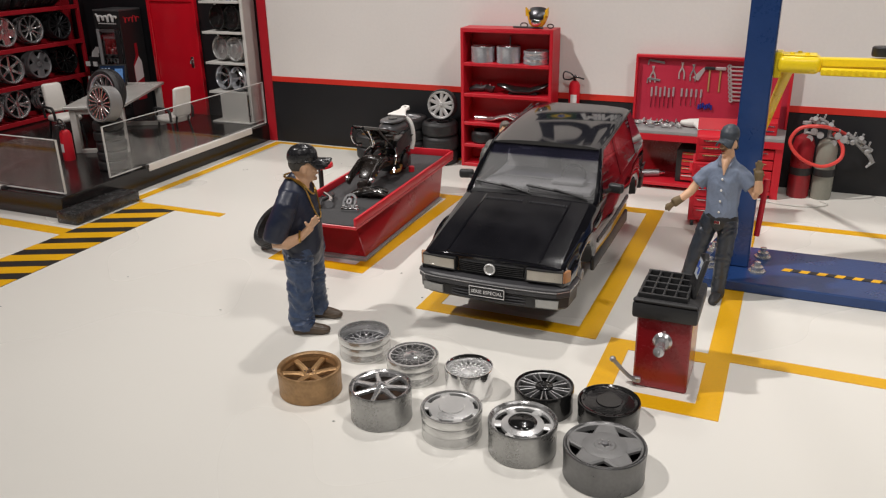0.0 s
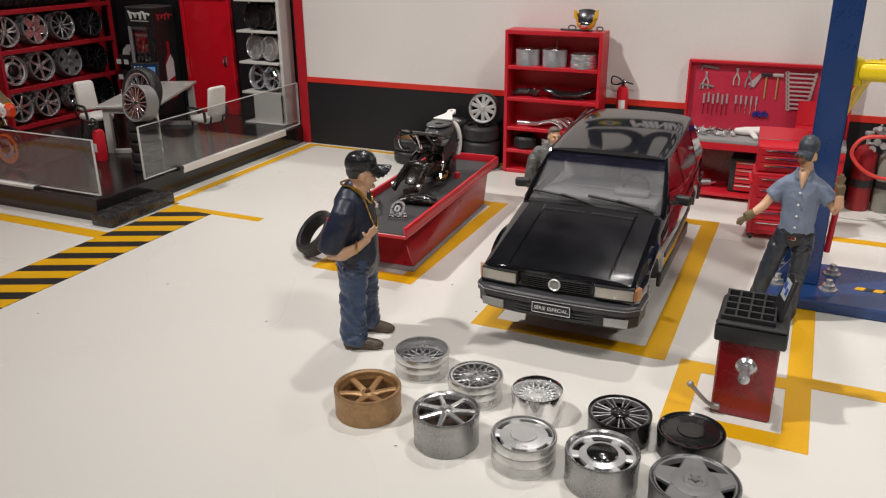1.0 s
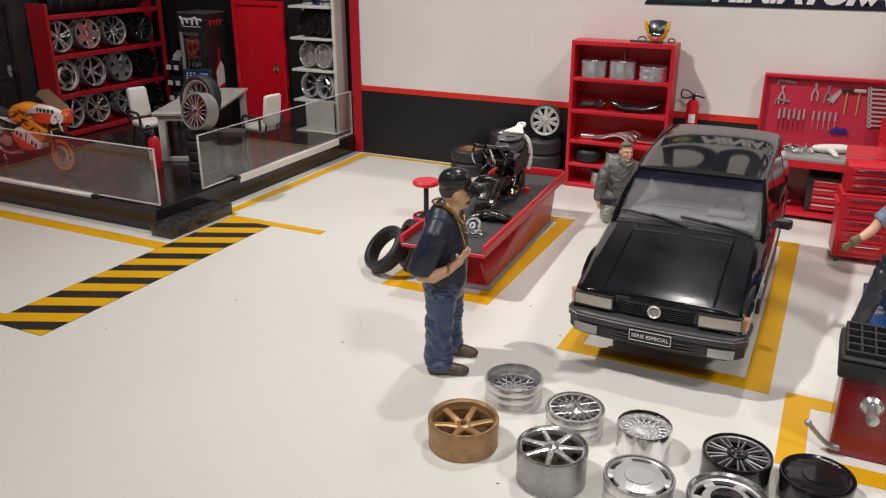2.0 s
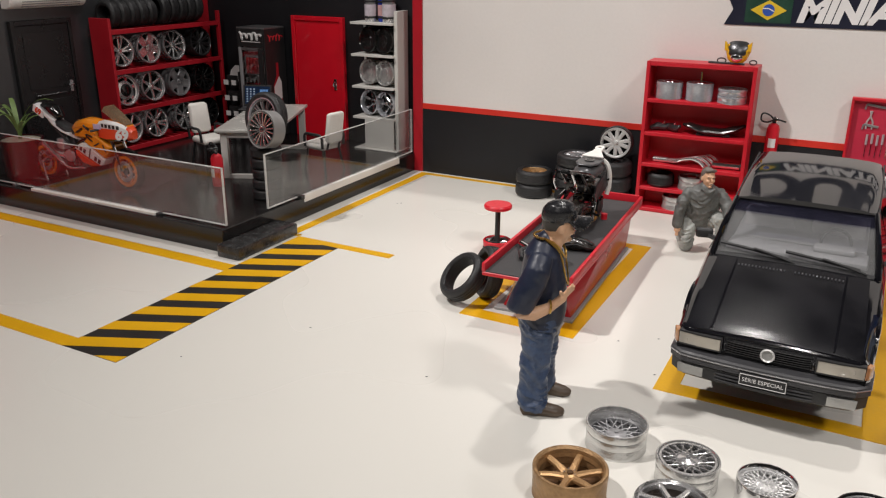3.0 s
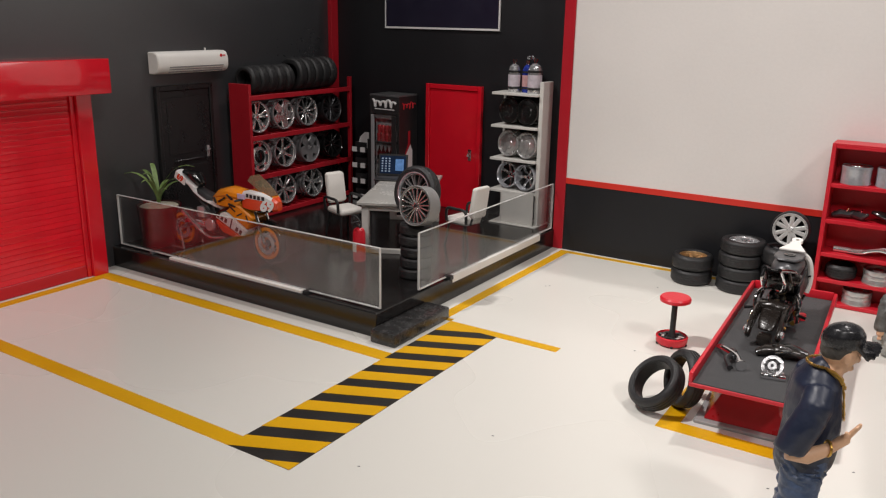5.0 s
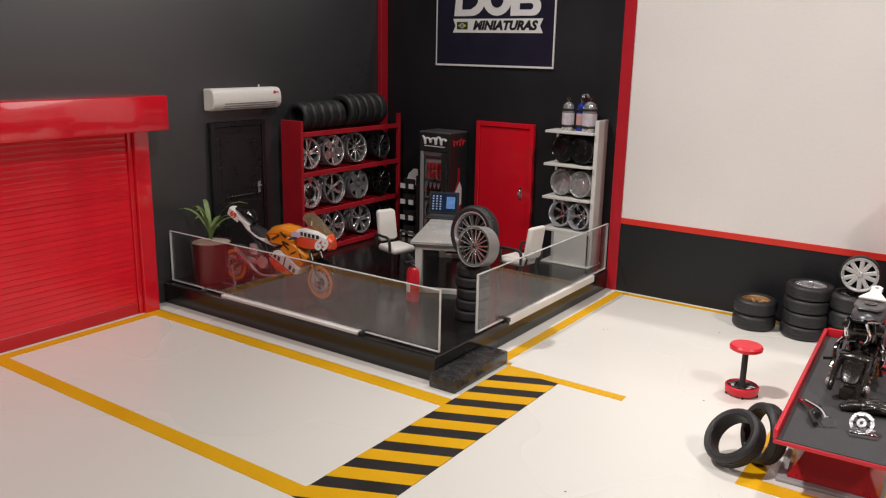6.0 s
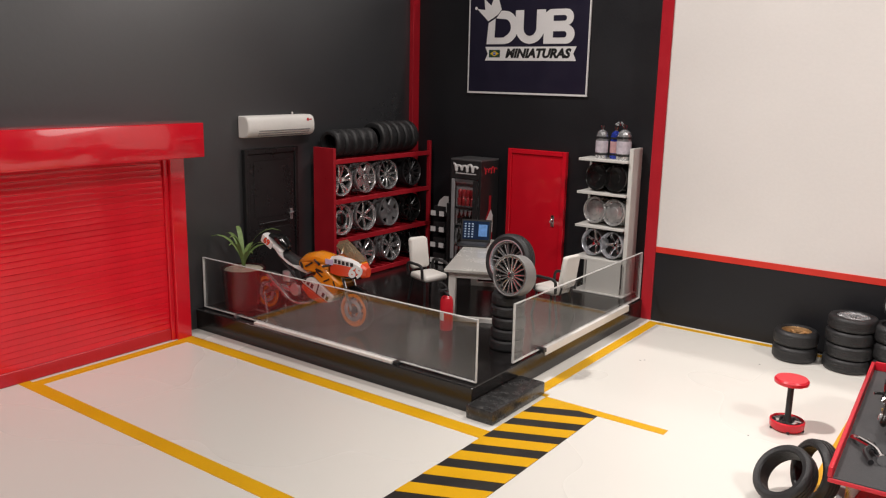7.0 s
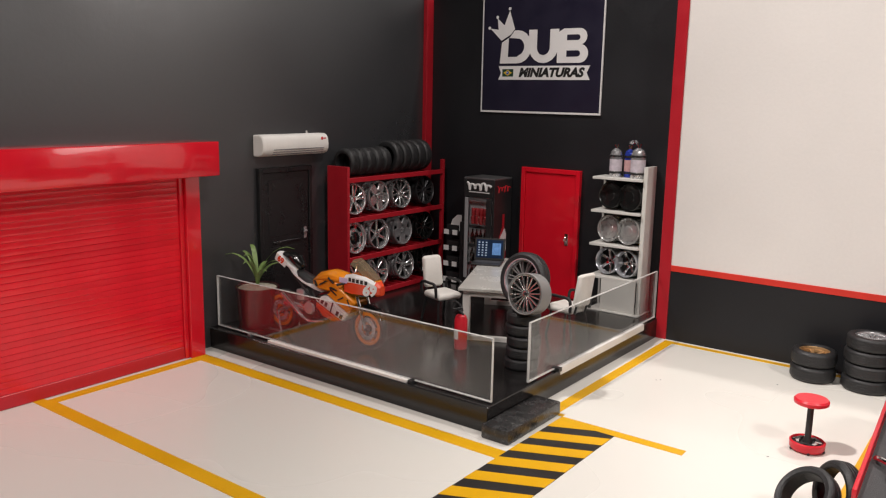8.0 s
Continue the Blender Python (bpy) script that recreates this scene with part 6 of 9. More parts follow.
part("stand_foot", box(-0.06, 0.06, -0.82, -0.70, 0.0, 0.10, 0.02, 2), FAIR, bike)
part("rear_hugger", limb([(0, -0.30, 0.27, 0.06, 0.02), (0, -0.42, 0.28, 0.075, 0.022), (0, -0.58, 0.26, 0.085, 0.022), (0, -0.70, 0.19, 0.08, 0.02), (0, -0.76, 0.14, 0.06, 0.014)], bmesh.new(), 0, 16, ref=(0, 0, 1)), FAIR, bike, "black rear hugger")
part("exhaust_stub", tube(smooth_path([(0.13, -0.1, 0.12), (0.17, -0.24, 0.10), (0.16, -0.40, 0.12)]), 0.022, 8), GOLD, bike, "brass-coloured exhaust stub")
random.seed(21)
for i in range(14):
    a = (random.uniform(-0.16, 0.16), random.uniform(-0.34, 0.16), random.uniform(0.12, 0.5))
    q = (a[0] + random.uniform(-0.07, 0.07), a[1] + random.uniform(-0.1, 0.06), a[2] + random.uniform(-0.1, 0.08))
    part("hose" if i % 3 else "bracket", tube([a, tuple((u + v) / 2 + 0.02 for u, v in zip(a, q)), q], random.uniform(0.008, 0.016), 6), (BLACK_RIM, GUNMETAL, CHROME)[i % 3], bike)
part("oil_filter", lathe([(0, 0), (0.035, 0), (0.035, 0.06), (0, 0.07)], 12, m=Matrix.Translation((0.17, 0.1, 0.0))), RED_PLASTIC, bike, "small red filter")

fair = thing("fairing_panel", 8.03, -3.86, 0.487, 24, "black motorcycle fairing panel lying on the mat", "fairing")
part("shell", limb([(-0.20, 0.03, 0.03, 0.03, 0.025), (-0.10, 0.04, 0.05, 0.075, 0.045), (0.0, 0.02, 0.06, 0.09, 0.055), (0.12, 0.0, 0.05, 0.075, 0.045), (0.22, -0.02, 0.03, 0.04, 0.025)], bmesh.new(), 0, 18, ref=(0, 0, 1), folds=0.45), FAIR, fair, "folded black shell")
part("fin", limb([(-0.08, 0.02, 0.10, 0.03, 0.015), (0.06, 0.02, 0.11, 0.045, 0.015), (0.19, -0.02, 0.07, 0.03, 0.012)], bmesh.new(), 0, 10, ref=(0, 0, 1)), BLACK_RIM, fair)
part("bracket", tube(smooth_path([(-0.08, -0.06, 0.07), (0.02, -0.07, 0.09), (0.12, -0.06, 0.07)]), 0.009, 8), CHROME, fair, "small bright bracket")
disc = thing("brake_disc", 8.03, -4.29, 0.487, 0, "drilled silver brake disc leaning on a caliper", "brake disc")
DT = Matrix.Translation((0, 0.0, 0.088)) @ Matrix.Rotation(radians(-38), 4, "Z") @ Matrix.Rotation(radians(52), 4, "X") @ Matrix.Rotation(radians(20), 4, "Y") @ Matrix.Scale(0.88, 4)
part("rotor", lathe([(0.078, 0), (0.1, 0), (0.1, 0.012), (0.07, 0.012)], 26, closed=True, m=DT), SILVER, disc)
part("carrier", lathe([(0.016, 0.0), (0.04, 0.0), (0.04, 0.02), (0.016, 0.02)], 18, closed=True, m=DT), DULL_SILVER, disc)
for i in range(7):
    part("disc_arm", box(0.036, 0.08, -0.007, 0.007, 0.002, 0.012, m=DT @ Matrix.Rotation(2 * math.pi * i / 7, 4, "Z")), CHROME, disc)
cal = thing("brake_caliper", 8.05, -4.335, 0.487, 14, "small chrome brake caliper on the mat", "caliper")
part("body", box(-0.095, 0.095, -0.032, 0.032, 0, 0.04, 0.012, 2), CHROME, cal)
for x in (-0.06, 0.0, 0.06):
    part("piston", lathe([(0, 0.04), (0.022, 0.04), (0.022, 0.062), (0, 0.062)], 12, m=Matrix.Translation((x, 0.008, 0))), BRIGHT, cal)
man = thing("exhaust_manifold", 7.70, -4.2, 0.487, 20, "chrome exhaust manifold lying on the mat", "manifold")
part("pipe", tube(smooth_path([(-0.08, 0.26, 0.03), (-0.05, 0.14, 0.06), (0.03, 0.02, 0.05), (0.05, -0.14, 0.03)]), 0.026, 10), CHROME, man)
part("pipe", tube(smooth_path([(0.02, 0.22, 0.03), (0.03, 0.1, 0.05), (-0.05, -0.03, 0.05), (-0.04, -0.18, 0.03)]), 0.022, 10), GUNMETAL, man)
part("flange", lathe([(0, 0), (0.045, 0), (0.045, 0.014), (0, 0.014)], 14, m=Matrix.Translation((0.05, -0.14, 0.045)) @ Matrix.Rotation(radians(90), 4, "X")), CHROME, man)

# ---- stool, loose tyres, stacked wheels ----
stool = thing("workshop_stool", 6.82, -2.90, 0, 0, "round red workshop stool with a black post and tool tray", "stool")
part("base", lathe([(0, 0.015), (0.148, 0.015), (0.158, 0.03), (0.162, 0.09), (0.148, 0.1), (0.14, 0.075), (0.05, 0.07), (0, 0.07)], 32), RED_PLASTIC, stool, "red round tray base")
part("tray_liner", lathe([(0, 0.0705), (0.05, 0.0705), (0.139, 0.0755), (0.139, 0.079), (0.05, 0.075), (0, 0.075)], 28), BLACK_PLASTIC, stool, "black tray liner")
for i in range(10):
    a = 2 * math.pi * i / 10
    part("tray_part", box(-0.035, 0.035, -0.018, 0.018, 0.078, 0.096, 0.005, 1, m=Matrix.Rotation(a, 4, "Z") @ Matrix.Translation((0.096, 0, 0)) @ Matrix.Rotation(a * 2, 4, "Z")), CHROME if i % 3 == 0 else BLACK_PLASTIC, stool)
part("post", lathe([(0, 0.07), (0.05, 0.07), (0.04, 0.11), (0.03, 0.13), (0.03, 0.46), (0, 0.46)], 16), BLACK_PLASTIC, stool, "black post")
part("seat", lathe([(0, 0.46), (0.135, 0.46), (0.156, 0.472), (0.158, 0.50), (0.145, 0.518), (0, 0.522)], 32), RED_PLASTIC, stool, "red round seat")
for i in range(5):
    a = 2 * math.pi * i / 5
    part("caster", ball((0.15 * math.cos(a), 0.15 * math.sin(a), 0.015), 0.015, 0.015, 0.015, None, None, None, 8), BLACK_PLASTIC, stool)


def loose_tyre(label, x, y, z, rx, rz, r_in, r_out, w, group):
    t = thing("tyre", x, y, z, rz, label, "tyre", group, rx=rx)
    add_tyre(t, r_in, r_out, w, z=-w / 2)
    return t


loose_tyre("black motorcycle tyre leaning against the lift table", 7.15, -4.42, 0.238, 47, -36, 0.184, 0.251, 0.16, "loose motorcycle tyres")
loose_tyre("black motorcycle tyre leaning against the lift table", 7.335, -4.24, 0.262, 78, -48, 0.19, 0.251, 0.15, "loose motorcycle tyres")

STACK = "stacked wheels by the back wall"


def stacked_wheel(label, x, y, z, r, w, metal, style=None, rz=0, group=STACK):
    t = thing("wheel", x, y, z, rz, label, "wheel", group)
    add_tyre(t, r * 0.68, r, w, deep=0.001)
    add_rim(t, r * 0.68, w * 0.9, style or MULTI, metal, seg=28)
    return t


stacked_wheel("black wheel with low tyre in a short stack", 6.37, -0.68, 0.0, 0.255, 0.185, GUNMETAL)
stacked_wheel("wheel with bronze rim on top of a short stack", 6.37, -0.68, 0.186, 0.255, 0.185, BRONZE, SIX)
for i in range(4):
    stacked_wheel("silver-rimmed wheel in a stack of four" if i == 3 else "black wheel in a stack of four", 6.95 + 0.012 * (i % 2), -0.66, 0.164 * i, 0.268, 0.163, SILVER if i == 3 else GUNMETAL, None, 20 * i)
for i in range(3):
    stacked_wheel("worn black wheel in a stack of three", 7.43 + 0.01 * (i % 2), -0.62, 0.206 * i, 0.262, 0.205, GUNMETAL, None, 15 * i)
sw = thing("standing_wheel", 7.46, -0.585, 0.838, 4, "silver multi-spoke wheel standing upright on a tyre stack", "wheel", rx=84)
add_tyre(sw, 0.196, 0.219, 0.14, z=-0.07)
add_rim(sw, 0.198, 0.145, ("spokes", 5, 0.26, 0.27, 0.008, 0.012, 15, 0.9), mat("pale_wheel_silver", (0.62, 0.62, 0.61), 0.3, 0.45, var=0.12, bump=0.05))
for ch in sw.children:
    if ch.name.split(".")[0] != "tyre":
        ch.matrix_basis = Matrix.Translation((0, 0, -0.066 * K)) @ ch.matrix_basis

# ---- red parts shelf and its contents ----
SX, SY = 7.79, -0.69
shelf = thing("parts_shelf", SX, SY, 0, 0, "open red metal shelf unit holding rims and spares", "shelf unit")
SWD, SDP, SHT = 1.30, 0.35, 1.91
part("side_panel", box(0, 0.045, 0, SDP, 0, SHT, 0.004, 1), RED_METAL, shelf)
part("side_panel", box(SWD - 0.045, SWD, 0, SDP, 0, SHT, 0.004, 1), RED_METAL, shelf)
part("back_panel", box(0.046, SWD - 0.046, SDP - 0.02, SDP, 0.0, SHT - 0.046), RED_METAL, shelf, "red back panel")
BZ = (0.05, 0.33, 0.64, 1.04, 1.46)
for z in BZ:
    part("shelf_board", box(0.046, SWD - 0.046, 0.0, SDP - 0.021, z - 0.045, z, 0.004, 1), RED_METAL, shelf)
part("top_board", box(0.0, SWD, 0.0, SDP, SHT, SHT + 0.01, 0.003, 1), RED_METAL, shelf)
part("top_rail", box(0.046, SWD - 0.046, 0.0, SDP - 0.021, SHT - 0.045, SHT - 0.001, 0.004, 1), RED_METAL, shelf)
ONSHELF = "rims on the parts shelf"
for x, r, h, style, metal, lab in ((0.27, 0.165, 0.21, DISH, CHROME, "polished chrome rim barrel on the shelf"), (0.64, 0.165, 0.22, DISH, CHROME, "polished chrome rim barrel on the shelf"), (1.03, 0.175, 0.09, LATTICE, CHROME, "thin chrome rim ring on the shelf"), (1.03, 0.172, 0.085, LATTICE, CHROME, "thin chrome rim ring on the shelf")):
    t = thing("alloy_wheel", SX + x, SY + 0.165, BZ[4] + (0.092 if r == 0.172 else 0), 0, lab, "alloy wheel", ONSHELF)
    add_rim(t, r, h, style, BRIGHT, mat("bright_rim_barrel", (0.66, 0.68, 0.72), 0.17, 0.66, var=0.22, scale=8, bump=0.04), seg=32, plain=True)
t = thing("chrome_rod", SX + 0.62, SY + 0.29, BZ[4], 0, "short upright chrome rod at the back of the shelf", "rod")
part("rod", lathe([(0, 0), (0.02, 0), (0.012, 0.02), (0.012, 0.33), (0, 0.34)], 10), CHROME, t)
t = thing("saddle", SX + 0.86, SY + 0.16, BZ[3], 6, "black motorcycle saddle on the shelf", "saddle")
part("cushion", limb([(-0.36, 0, 0.12, 0.03, 0.02), (-0.3, 0, 0.11, 0.08, 0.04), (-0.12, 0, 0.06, 0.11, 0.05), (0.1, 0, 0.05, 0.10, 0.05), (0.25, 0, 0.10, 0.08, 0.045), (0.36, 0, 0.15, 0.03, 0.02)], bmesh.new(), 0, 14, ref=(0, 0, 1)), BLACK_RIM, t)
part("seat_pan", box(-0.2, 0.2, -0.07, 0.07, 0.0, 0.03, 0.01, 1), BLACK_PLASTIC, t)
for x, rz in ((0.2, 20), (0.36, -30)):
    t = thing("black_spare_part", SX + x, SY + 0.16, BZ[3], rz, "small black engine spare on the shelf", "spare part")
    part("casting", limb([(-0.11, 0, 0.04, 0.03, 0.03), (-0.03, 0.01, 0.06, 0.05, 0.05), (0.06, 0, 0.05, 0.04, 0.045), (0.12, -0.01, 0.09, 0.02, 0.02)], bmesh.new(), 0, 10, ref=(0, 0, 1)), GUNMETAL, t)
    part("bolt", rod((0.02, 0, 0.07), (0.05, -0.02, 0.13), 0.012, 8), CHROME, t)
t = thing("exhaust_headers", SX + 0.62, SY + 0.14, BZ[2], 0, "bundle of chrome exhaust header pipes on the shelf", "exhaust pipes")
for i in range(4):
    part("pipe", tube(smooth_path([(-0.30, 0.02 * i - 0.03, 0.035), (-0.16 + 0.03 * i, 0.05 * i - 0.08, 0.05), (-0.08 + 0.06 * i, 0.07 * i - 0.115, 0.09), (0.04 + 0.06 * i, 0.07 * i - 0.12, 0.115 + 0.006 * i), (0.14 + 0.055 * i, 0.07 * i - 0.12, 0.085), (0.2 + 0.05 * i, 0.07 * i - 0.12, 0.03)]), 0.021, 10), BRIGHT, t)
part("collector", rod((-0.46, 0.0, 0.035), (-0.28, 0.0, 0.035), 0.034, 12), BRIGHT, t)
t = thing("chrome_silencer", SX + 1.06, SY + 0.15, BZ[2], 4, "short chrome silencer on the shelf", "silencer")
part("can", rod((-0.16, 0, 0.05), (0.16, 0, 0.05), 0.045, 16), CHROME, t)
part("end_cap", rod((0.16, 0, 0.05), (0.19, 0, 0.05), 0.036, 14), GUNMETAL, t)
t = thing("tyre", SX + 0.27, SY + 0.17, BZ[1], 0, "black tyre lying on a shelf board", "tyre", "tyres on the parts shelf")
add_tyre(t, 0.11, 0.17, 0.17, 28)
for x, z in ((0.66, BZ[1]), (0.48, BZ[0]), (0.98, BZ[0])):
    t = thing("alloy_wheel", SX + x, SY + 0.17, z, 0, "dull silver rim lying on the shelf", "alloy wheel", ONSHELF)
    add_rim(t, 0.165, 0.17, STEEL, mat("pale_cast_silver", (0.54, 0.54, 0.53), 0.22, 0.65, var=0.2, scale=9, bump=0.06, fine=40), seg=28)
mask = thing("headlamp_fairing", SX + 1.03, SY + 0.16, SHT + 0.01, 0, "yellow motorcycle headlamp fairing on top of the shelf", "fairing")
part("shell", limb([(0, 0.0, 0.0, 0.05, 0.04), (0, 0, 0.06, 0.11, 0.07), (0, 0.02, 0.15, 0.145, 0.08), (0, 0.04, 0.21, 0.15, 0.06)], bmesh.new(), 0, 16), mat("yellow_fairing_paint", (0.75, 0.42, 0.02), 0.2, coat=0.6), mask, "yellow shell")
part("screen", limb([(0, -0.03, 0.12, 0.10, 0.05), (0, 0.0, 0.19, 0.12, 0.05), (0, 0.04, 0.25, 0.11, 0.03)], bmesh.new(), 0, 14), GUNMETAL, mask, "smoked screen")
part("lamp", ball((0, -0.055, 0.085), 0.07, 0.035, 0.05, None, None, None, 14), CHROME, mask, "chrome headlamp")
for sx in (-1, 1):
    part("horn", prism([(sx * 0.10, 0.16), (sx * 0.15, 0.16), (sx * 0.155, 0.27), (sx * 0.13, 0.25)], -0.02, 0.03, m=FACE), MATS["yellow_fairing_paint"], mask)
part("bracket", rod((-0.32, -0.02, 0.015), (0.1, -0.05, 0.015), 0.012, 8), BLACK_PLASTIC, mask)
part("wire_loop", tube([(-0.17 + 0.05 * math.cos(a), -0.02, 0.04 + 0.03 * math.sin(a)) for a in [2 * math.pi * i / 14 for i in range(14)]], 0.008, 6, loop=True), GUNMETAL, mask)
part("wire_loop", tube([(0.19 + 0.04 * math.cos(a), -0.02, 0.035 + 0.025 * math.sin(a)) for a in [2 * math.pi * i / 14 for i in range(14)]], 0.008, 6, loop=True), GUNMETAL, mask)


def extinguisher(x, y, z, rz, s, label, hang=False):
    e = thing("fire_extinguisher", x, y, z, rz, label, "fire extinguisher", "fire extinguishers")
    part("cylinder", lathe([(0, 0), (0.07 * s, 0), (0.075 * s, 0.015 * s), (0.075 * s, 0.34 * s), (0.06 * s, 0.385 * s), (0.025 * s, 0.41 * s), (0, 0.41 * s)], 20), RED_PLASTIC, e, "red cylinder")
    part("label", prism([(0.078 * s * math.sin(radians(a)), -0.078 * s * math.cos(radians(a))) for a in range(-32, 33, 8)] + [(0.06 * s * math.sin(radians(a)), -0.06 * s * math.cos(radians(a))) for a in range(32, -33, -8)], 0.12 * s, 0.23 * s), WHITE_VINYL, e, "white label")
    part("valve", lathe([(0, 0.41 * s), (0.022 * s, 0.41 * s), (0.022 * s, 0.46 * s), (0, 0.465 * s)], 10), BLACK_PLASTIC, e)
    part("lever", box(-0.012 * s, 0.012 * s, -0.11 * s, 0.02 * s, 0.465 * s, 0.485 * s, 0.004, 1), BLACK_PLASTIC, e)
    part("hose", tube(smooth_path([(0, 0.02 * s, 0.44 * s), (-0.06 * s, 0.02 * s, 0.50 * s), (-0.14 * s, 0, 0.52 * s), (-0.15 * s, -0.01 * s, 0.44 * s), (-0.08 * s, -0.02 * s, 0.42 * s), (0.02 * s, -0.05 * s, 0.46 * s), (0.13 * s, -0.06 * s, 0.44 * s)]), 0.011 * s, 6), BLACK_PLASTIC, e, "black hose")
    part("gauge", ball((0.03 * s, -0.02 * s, 0.45 * s), 0.025 * s, 0.012 * s, 0.025 * s, None, None, None, 10), CHROME, e)
    if hang:
        part("bracket", box(-0.05, 0.05, 0.06 * s, 0.115, 0.2, 0.26, 0.004, 1), BLACK_PLASTIC, e, "black wall bracket")
    return e


extinguisher(9.32, WY - 0.10, 0.83, 8, 1.0, "red fire extinguisher hung on the wall with black hose", True)

# ---- tool bench ----
BX0, BX1, BY0, BY1, BT = 10.12, 12.02, -0.90, -0.33, 0.76
bench = thing("workbench", BX0, BY0, 0, 0, "red metal workbench with a grey top and tool board", "workbench")
W, D = BX1 - BX0, BY1 - BY0
part("worktop", box(0, W, 0, D, BT - 0.045, BT, 0.006, 1), GREY_TOP, bench, "grey worktop")
part("apron", box(0.0, W, 0.0, 0.03, BT - 0.13, BT - 0.046, 0.004, 1), RED_METAL, bench)
for x in (0.0, W - 0.09):
    for y in (0.0, D - 0.06):
        part("leg", box(x, x + 0.09, y + 0.031 if y == 0 else y, y + 0.06 if y else 0.09, 0, BT - 0.046, 0.004, 1), RED_METAL, bench)
part("lower_shelf", box(0.091, W - 0.091, 0.0, D, 0.05, 0.09, 0.004, 1), RED_METAL, bench)
part("back_panel", box(0.091, W - 0.091, D - 0.02, D, 0.091, BT - 0.047), DARK_RED, bench)
board = part("tool_board", box(0.03, W - 0.03, D - 0.005, D + 0.03, BT + 0.001, 1.58), mat("red_tool_board", (0.5, 0.022, 0.055), 0.45, var=0.08, bump=0.03), bench, "red perforated tool board")
for a in (box(0, W, D - 0.06, D + 0.03, 1.58, 1.615, 0.004, 1), box(0, 0.03, D - 0.06, D + 0.03, BT + 0.001, 1.58, 0.004, 1), box(W - 0.03, W, D - 0.06, D + 0.03, BT + 0.001, 1.58, 0.004, 1)):
    part("board_frame", a, RED_METAL, board)
for k in range(4):
    dr = part("drawer", box(W - 0.52, W - 0.095, 0.03, 0.06, 0.10 + 0.13 * k, 0.21 + 0.13 * k, 0.006, 1), RED_METAL, bench)
    part("drawer_handle", box(W - 0.45, W - 0.17, 0.012, 0.03, 0.17 + 0.13 * k, 0.185 + 0.13 * k, 0.004, 1), CHROME, dr, "chrome handle")
TY = BY1 - 0.012  # the plane on which tools hang


def hung(name, label, x, z, rz, group=""):
    t = thing(name, x, TY, z, 0, label, "hand tool", group)
    t.matrix_basis = at(x, TY, z) @ Matrix.Rotation(radians(rz), 4, "Y")
    return t


# Pinkish glare over the hung tools is mixed into the steel's colour.
GLARE_STEEL = mat("glare_tinted_steel", (0.55, 0.48, 0.48), 0.35, 0.35, var=0.15, bump=0.04)


def wrench(x, z, L, rz=0):
    t = hung("spanner", "chrome spanner hanging on the tool board", x, z, rz, "spanners on the tool board")
    part("shaft", box(-L / 2, L / 2, -0.008, 0.006, -0.010, 0.010, 0.003, 1), GLARE_STEEL, t)
    part("ring_end", lathe([(0.014, 0), (0.028, 0), (0.028, 0.016), (0.014, 0.016)], 12, closed=True, m=Matrix.Translation((-L / 2, 0.006, 0)) @ FACE), GLARE_STEEL, t)
    part("open_end", prism([(0, -0.02), (0.03, -0.028), (0.035, -0.01), (0.018, 0), (0.035, 0.01), (0.03, 0.028), (0, 0.02)], 0, 0.016, m=Matrix.Translation((L / 2, 0.006, 0)) @ FACE), GLARE_STEEL, t)


for i in range(9):
    wrench(11.42, 1.50 - 0.052 * i, 0.30 - 0.014 * i)
WOOD = mat("wooden_handle", (0.42, 0.26, 0.1), 0.5, var=0.2, scale=6, bump=0.06)


def driver(x, z, L, handle, lab):
    t = hung("screwdriver", lab, x, z, 0, "small tools on the tool board")
    part("handle", rod((0, 0, 0), (0, 0, L * 0.45), 0.013, 8), handle, t)
    part("blade", rod((0, 0, -L * 0.55), (0, 0, 0), 0.006, 6), CHROME, t)


for i in range(6):
    driver(10.34 + 0.055 * i, 1.08 + 0.015 * (i % 2), 0.26, mat("clear_grey_handle", (0.42, 0.34, 0.36), 0.3), "slim screwdriver hanging on the tool board")
for i in range(5):
    driver(10.72 + 0.06 * i, 1.10, 0.22, MATS["clear_grey_handle"], "slim screwdriver hanging on the tool board")
for x, hd in ((11.04, GUNMETAL), (11.17, GLARE_STEEL)):
    t = hung("hammer", "hammer with wooden handle hanging on the tool board", x, 1.42, 0, "hammers on the tool board")
    part("handle", rod((0, 0, -0.24), (0, 0, 0.03), 0.010, 8), WOOD, t)
    part("head", box(-0.065, 0.065, -0.02, 0.012, 0.03, 0.07, 0.01, 1), hd, t)
for x, z, mt in ((10.70, 1.44, GLARE_STEEL), (10.34, 1.38, GLARE_STEEL), (10.84, 1.42, SILVER)):
    t = hung("pliers", "pliers hanging on the tool board", x, z, 0, "pliers on the tool board")
    for sx in (-1, 1):
        part("arm", tube(smooth_path([(sx * 0.01, 0, 0.09), (-sx * 0.0, 0, 0.03), (sx * 0.03, 0, -0.04), (sx * 0.03, 0, -0.12)]), 0.010, 6), mt, t)
for x, z, L in ((10.38, 1.53, 0.2), (10.36, 1.30, 0.16), (10.6, 1.5, 0.0)):
    if L:
        t = hung("clamp", "small steel clamp hanging on the tool board", x, z, 8, "small tools on the tool board")
        part("jaw", box(-L / 2, L / 2, -0.01, 0.008, -0.014, 0.014, 0.005, 1), DULL_SILVER, t)
        part("screw", rod((-L / 2, 0, 0), (-L / 2, 0, -0.06), 0.01, 8), DULL_SILVER, t)
t = hung("socket_set", "small blue socket set hanging on the tool board", 11.02, 0.98, 0)
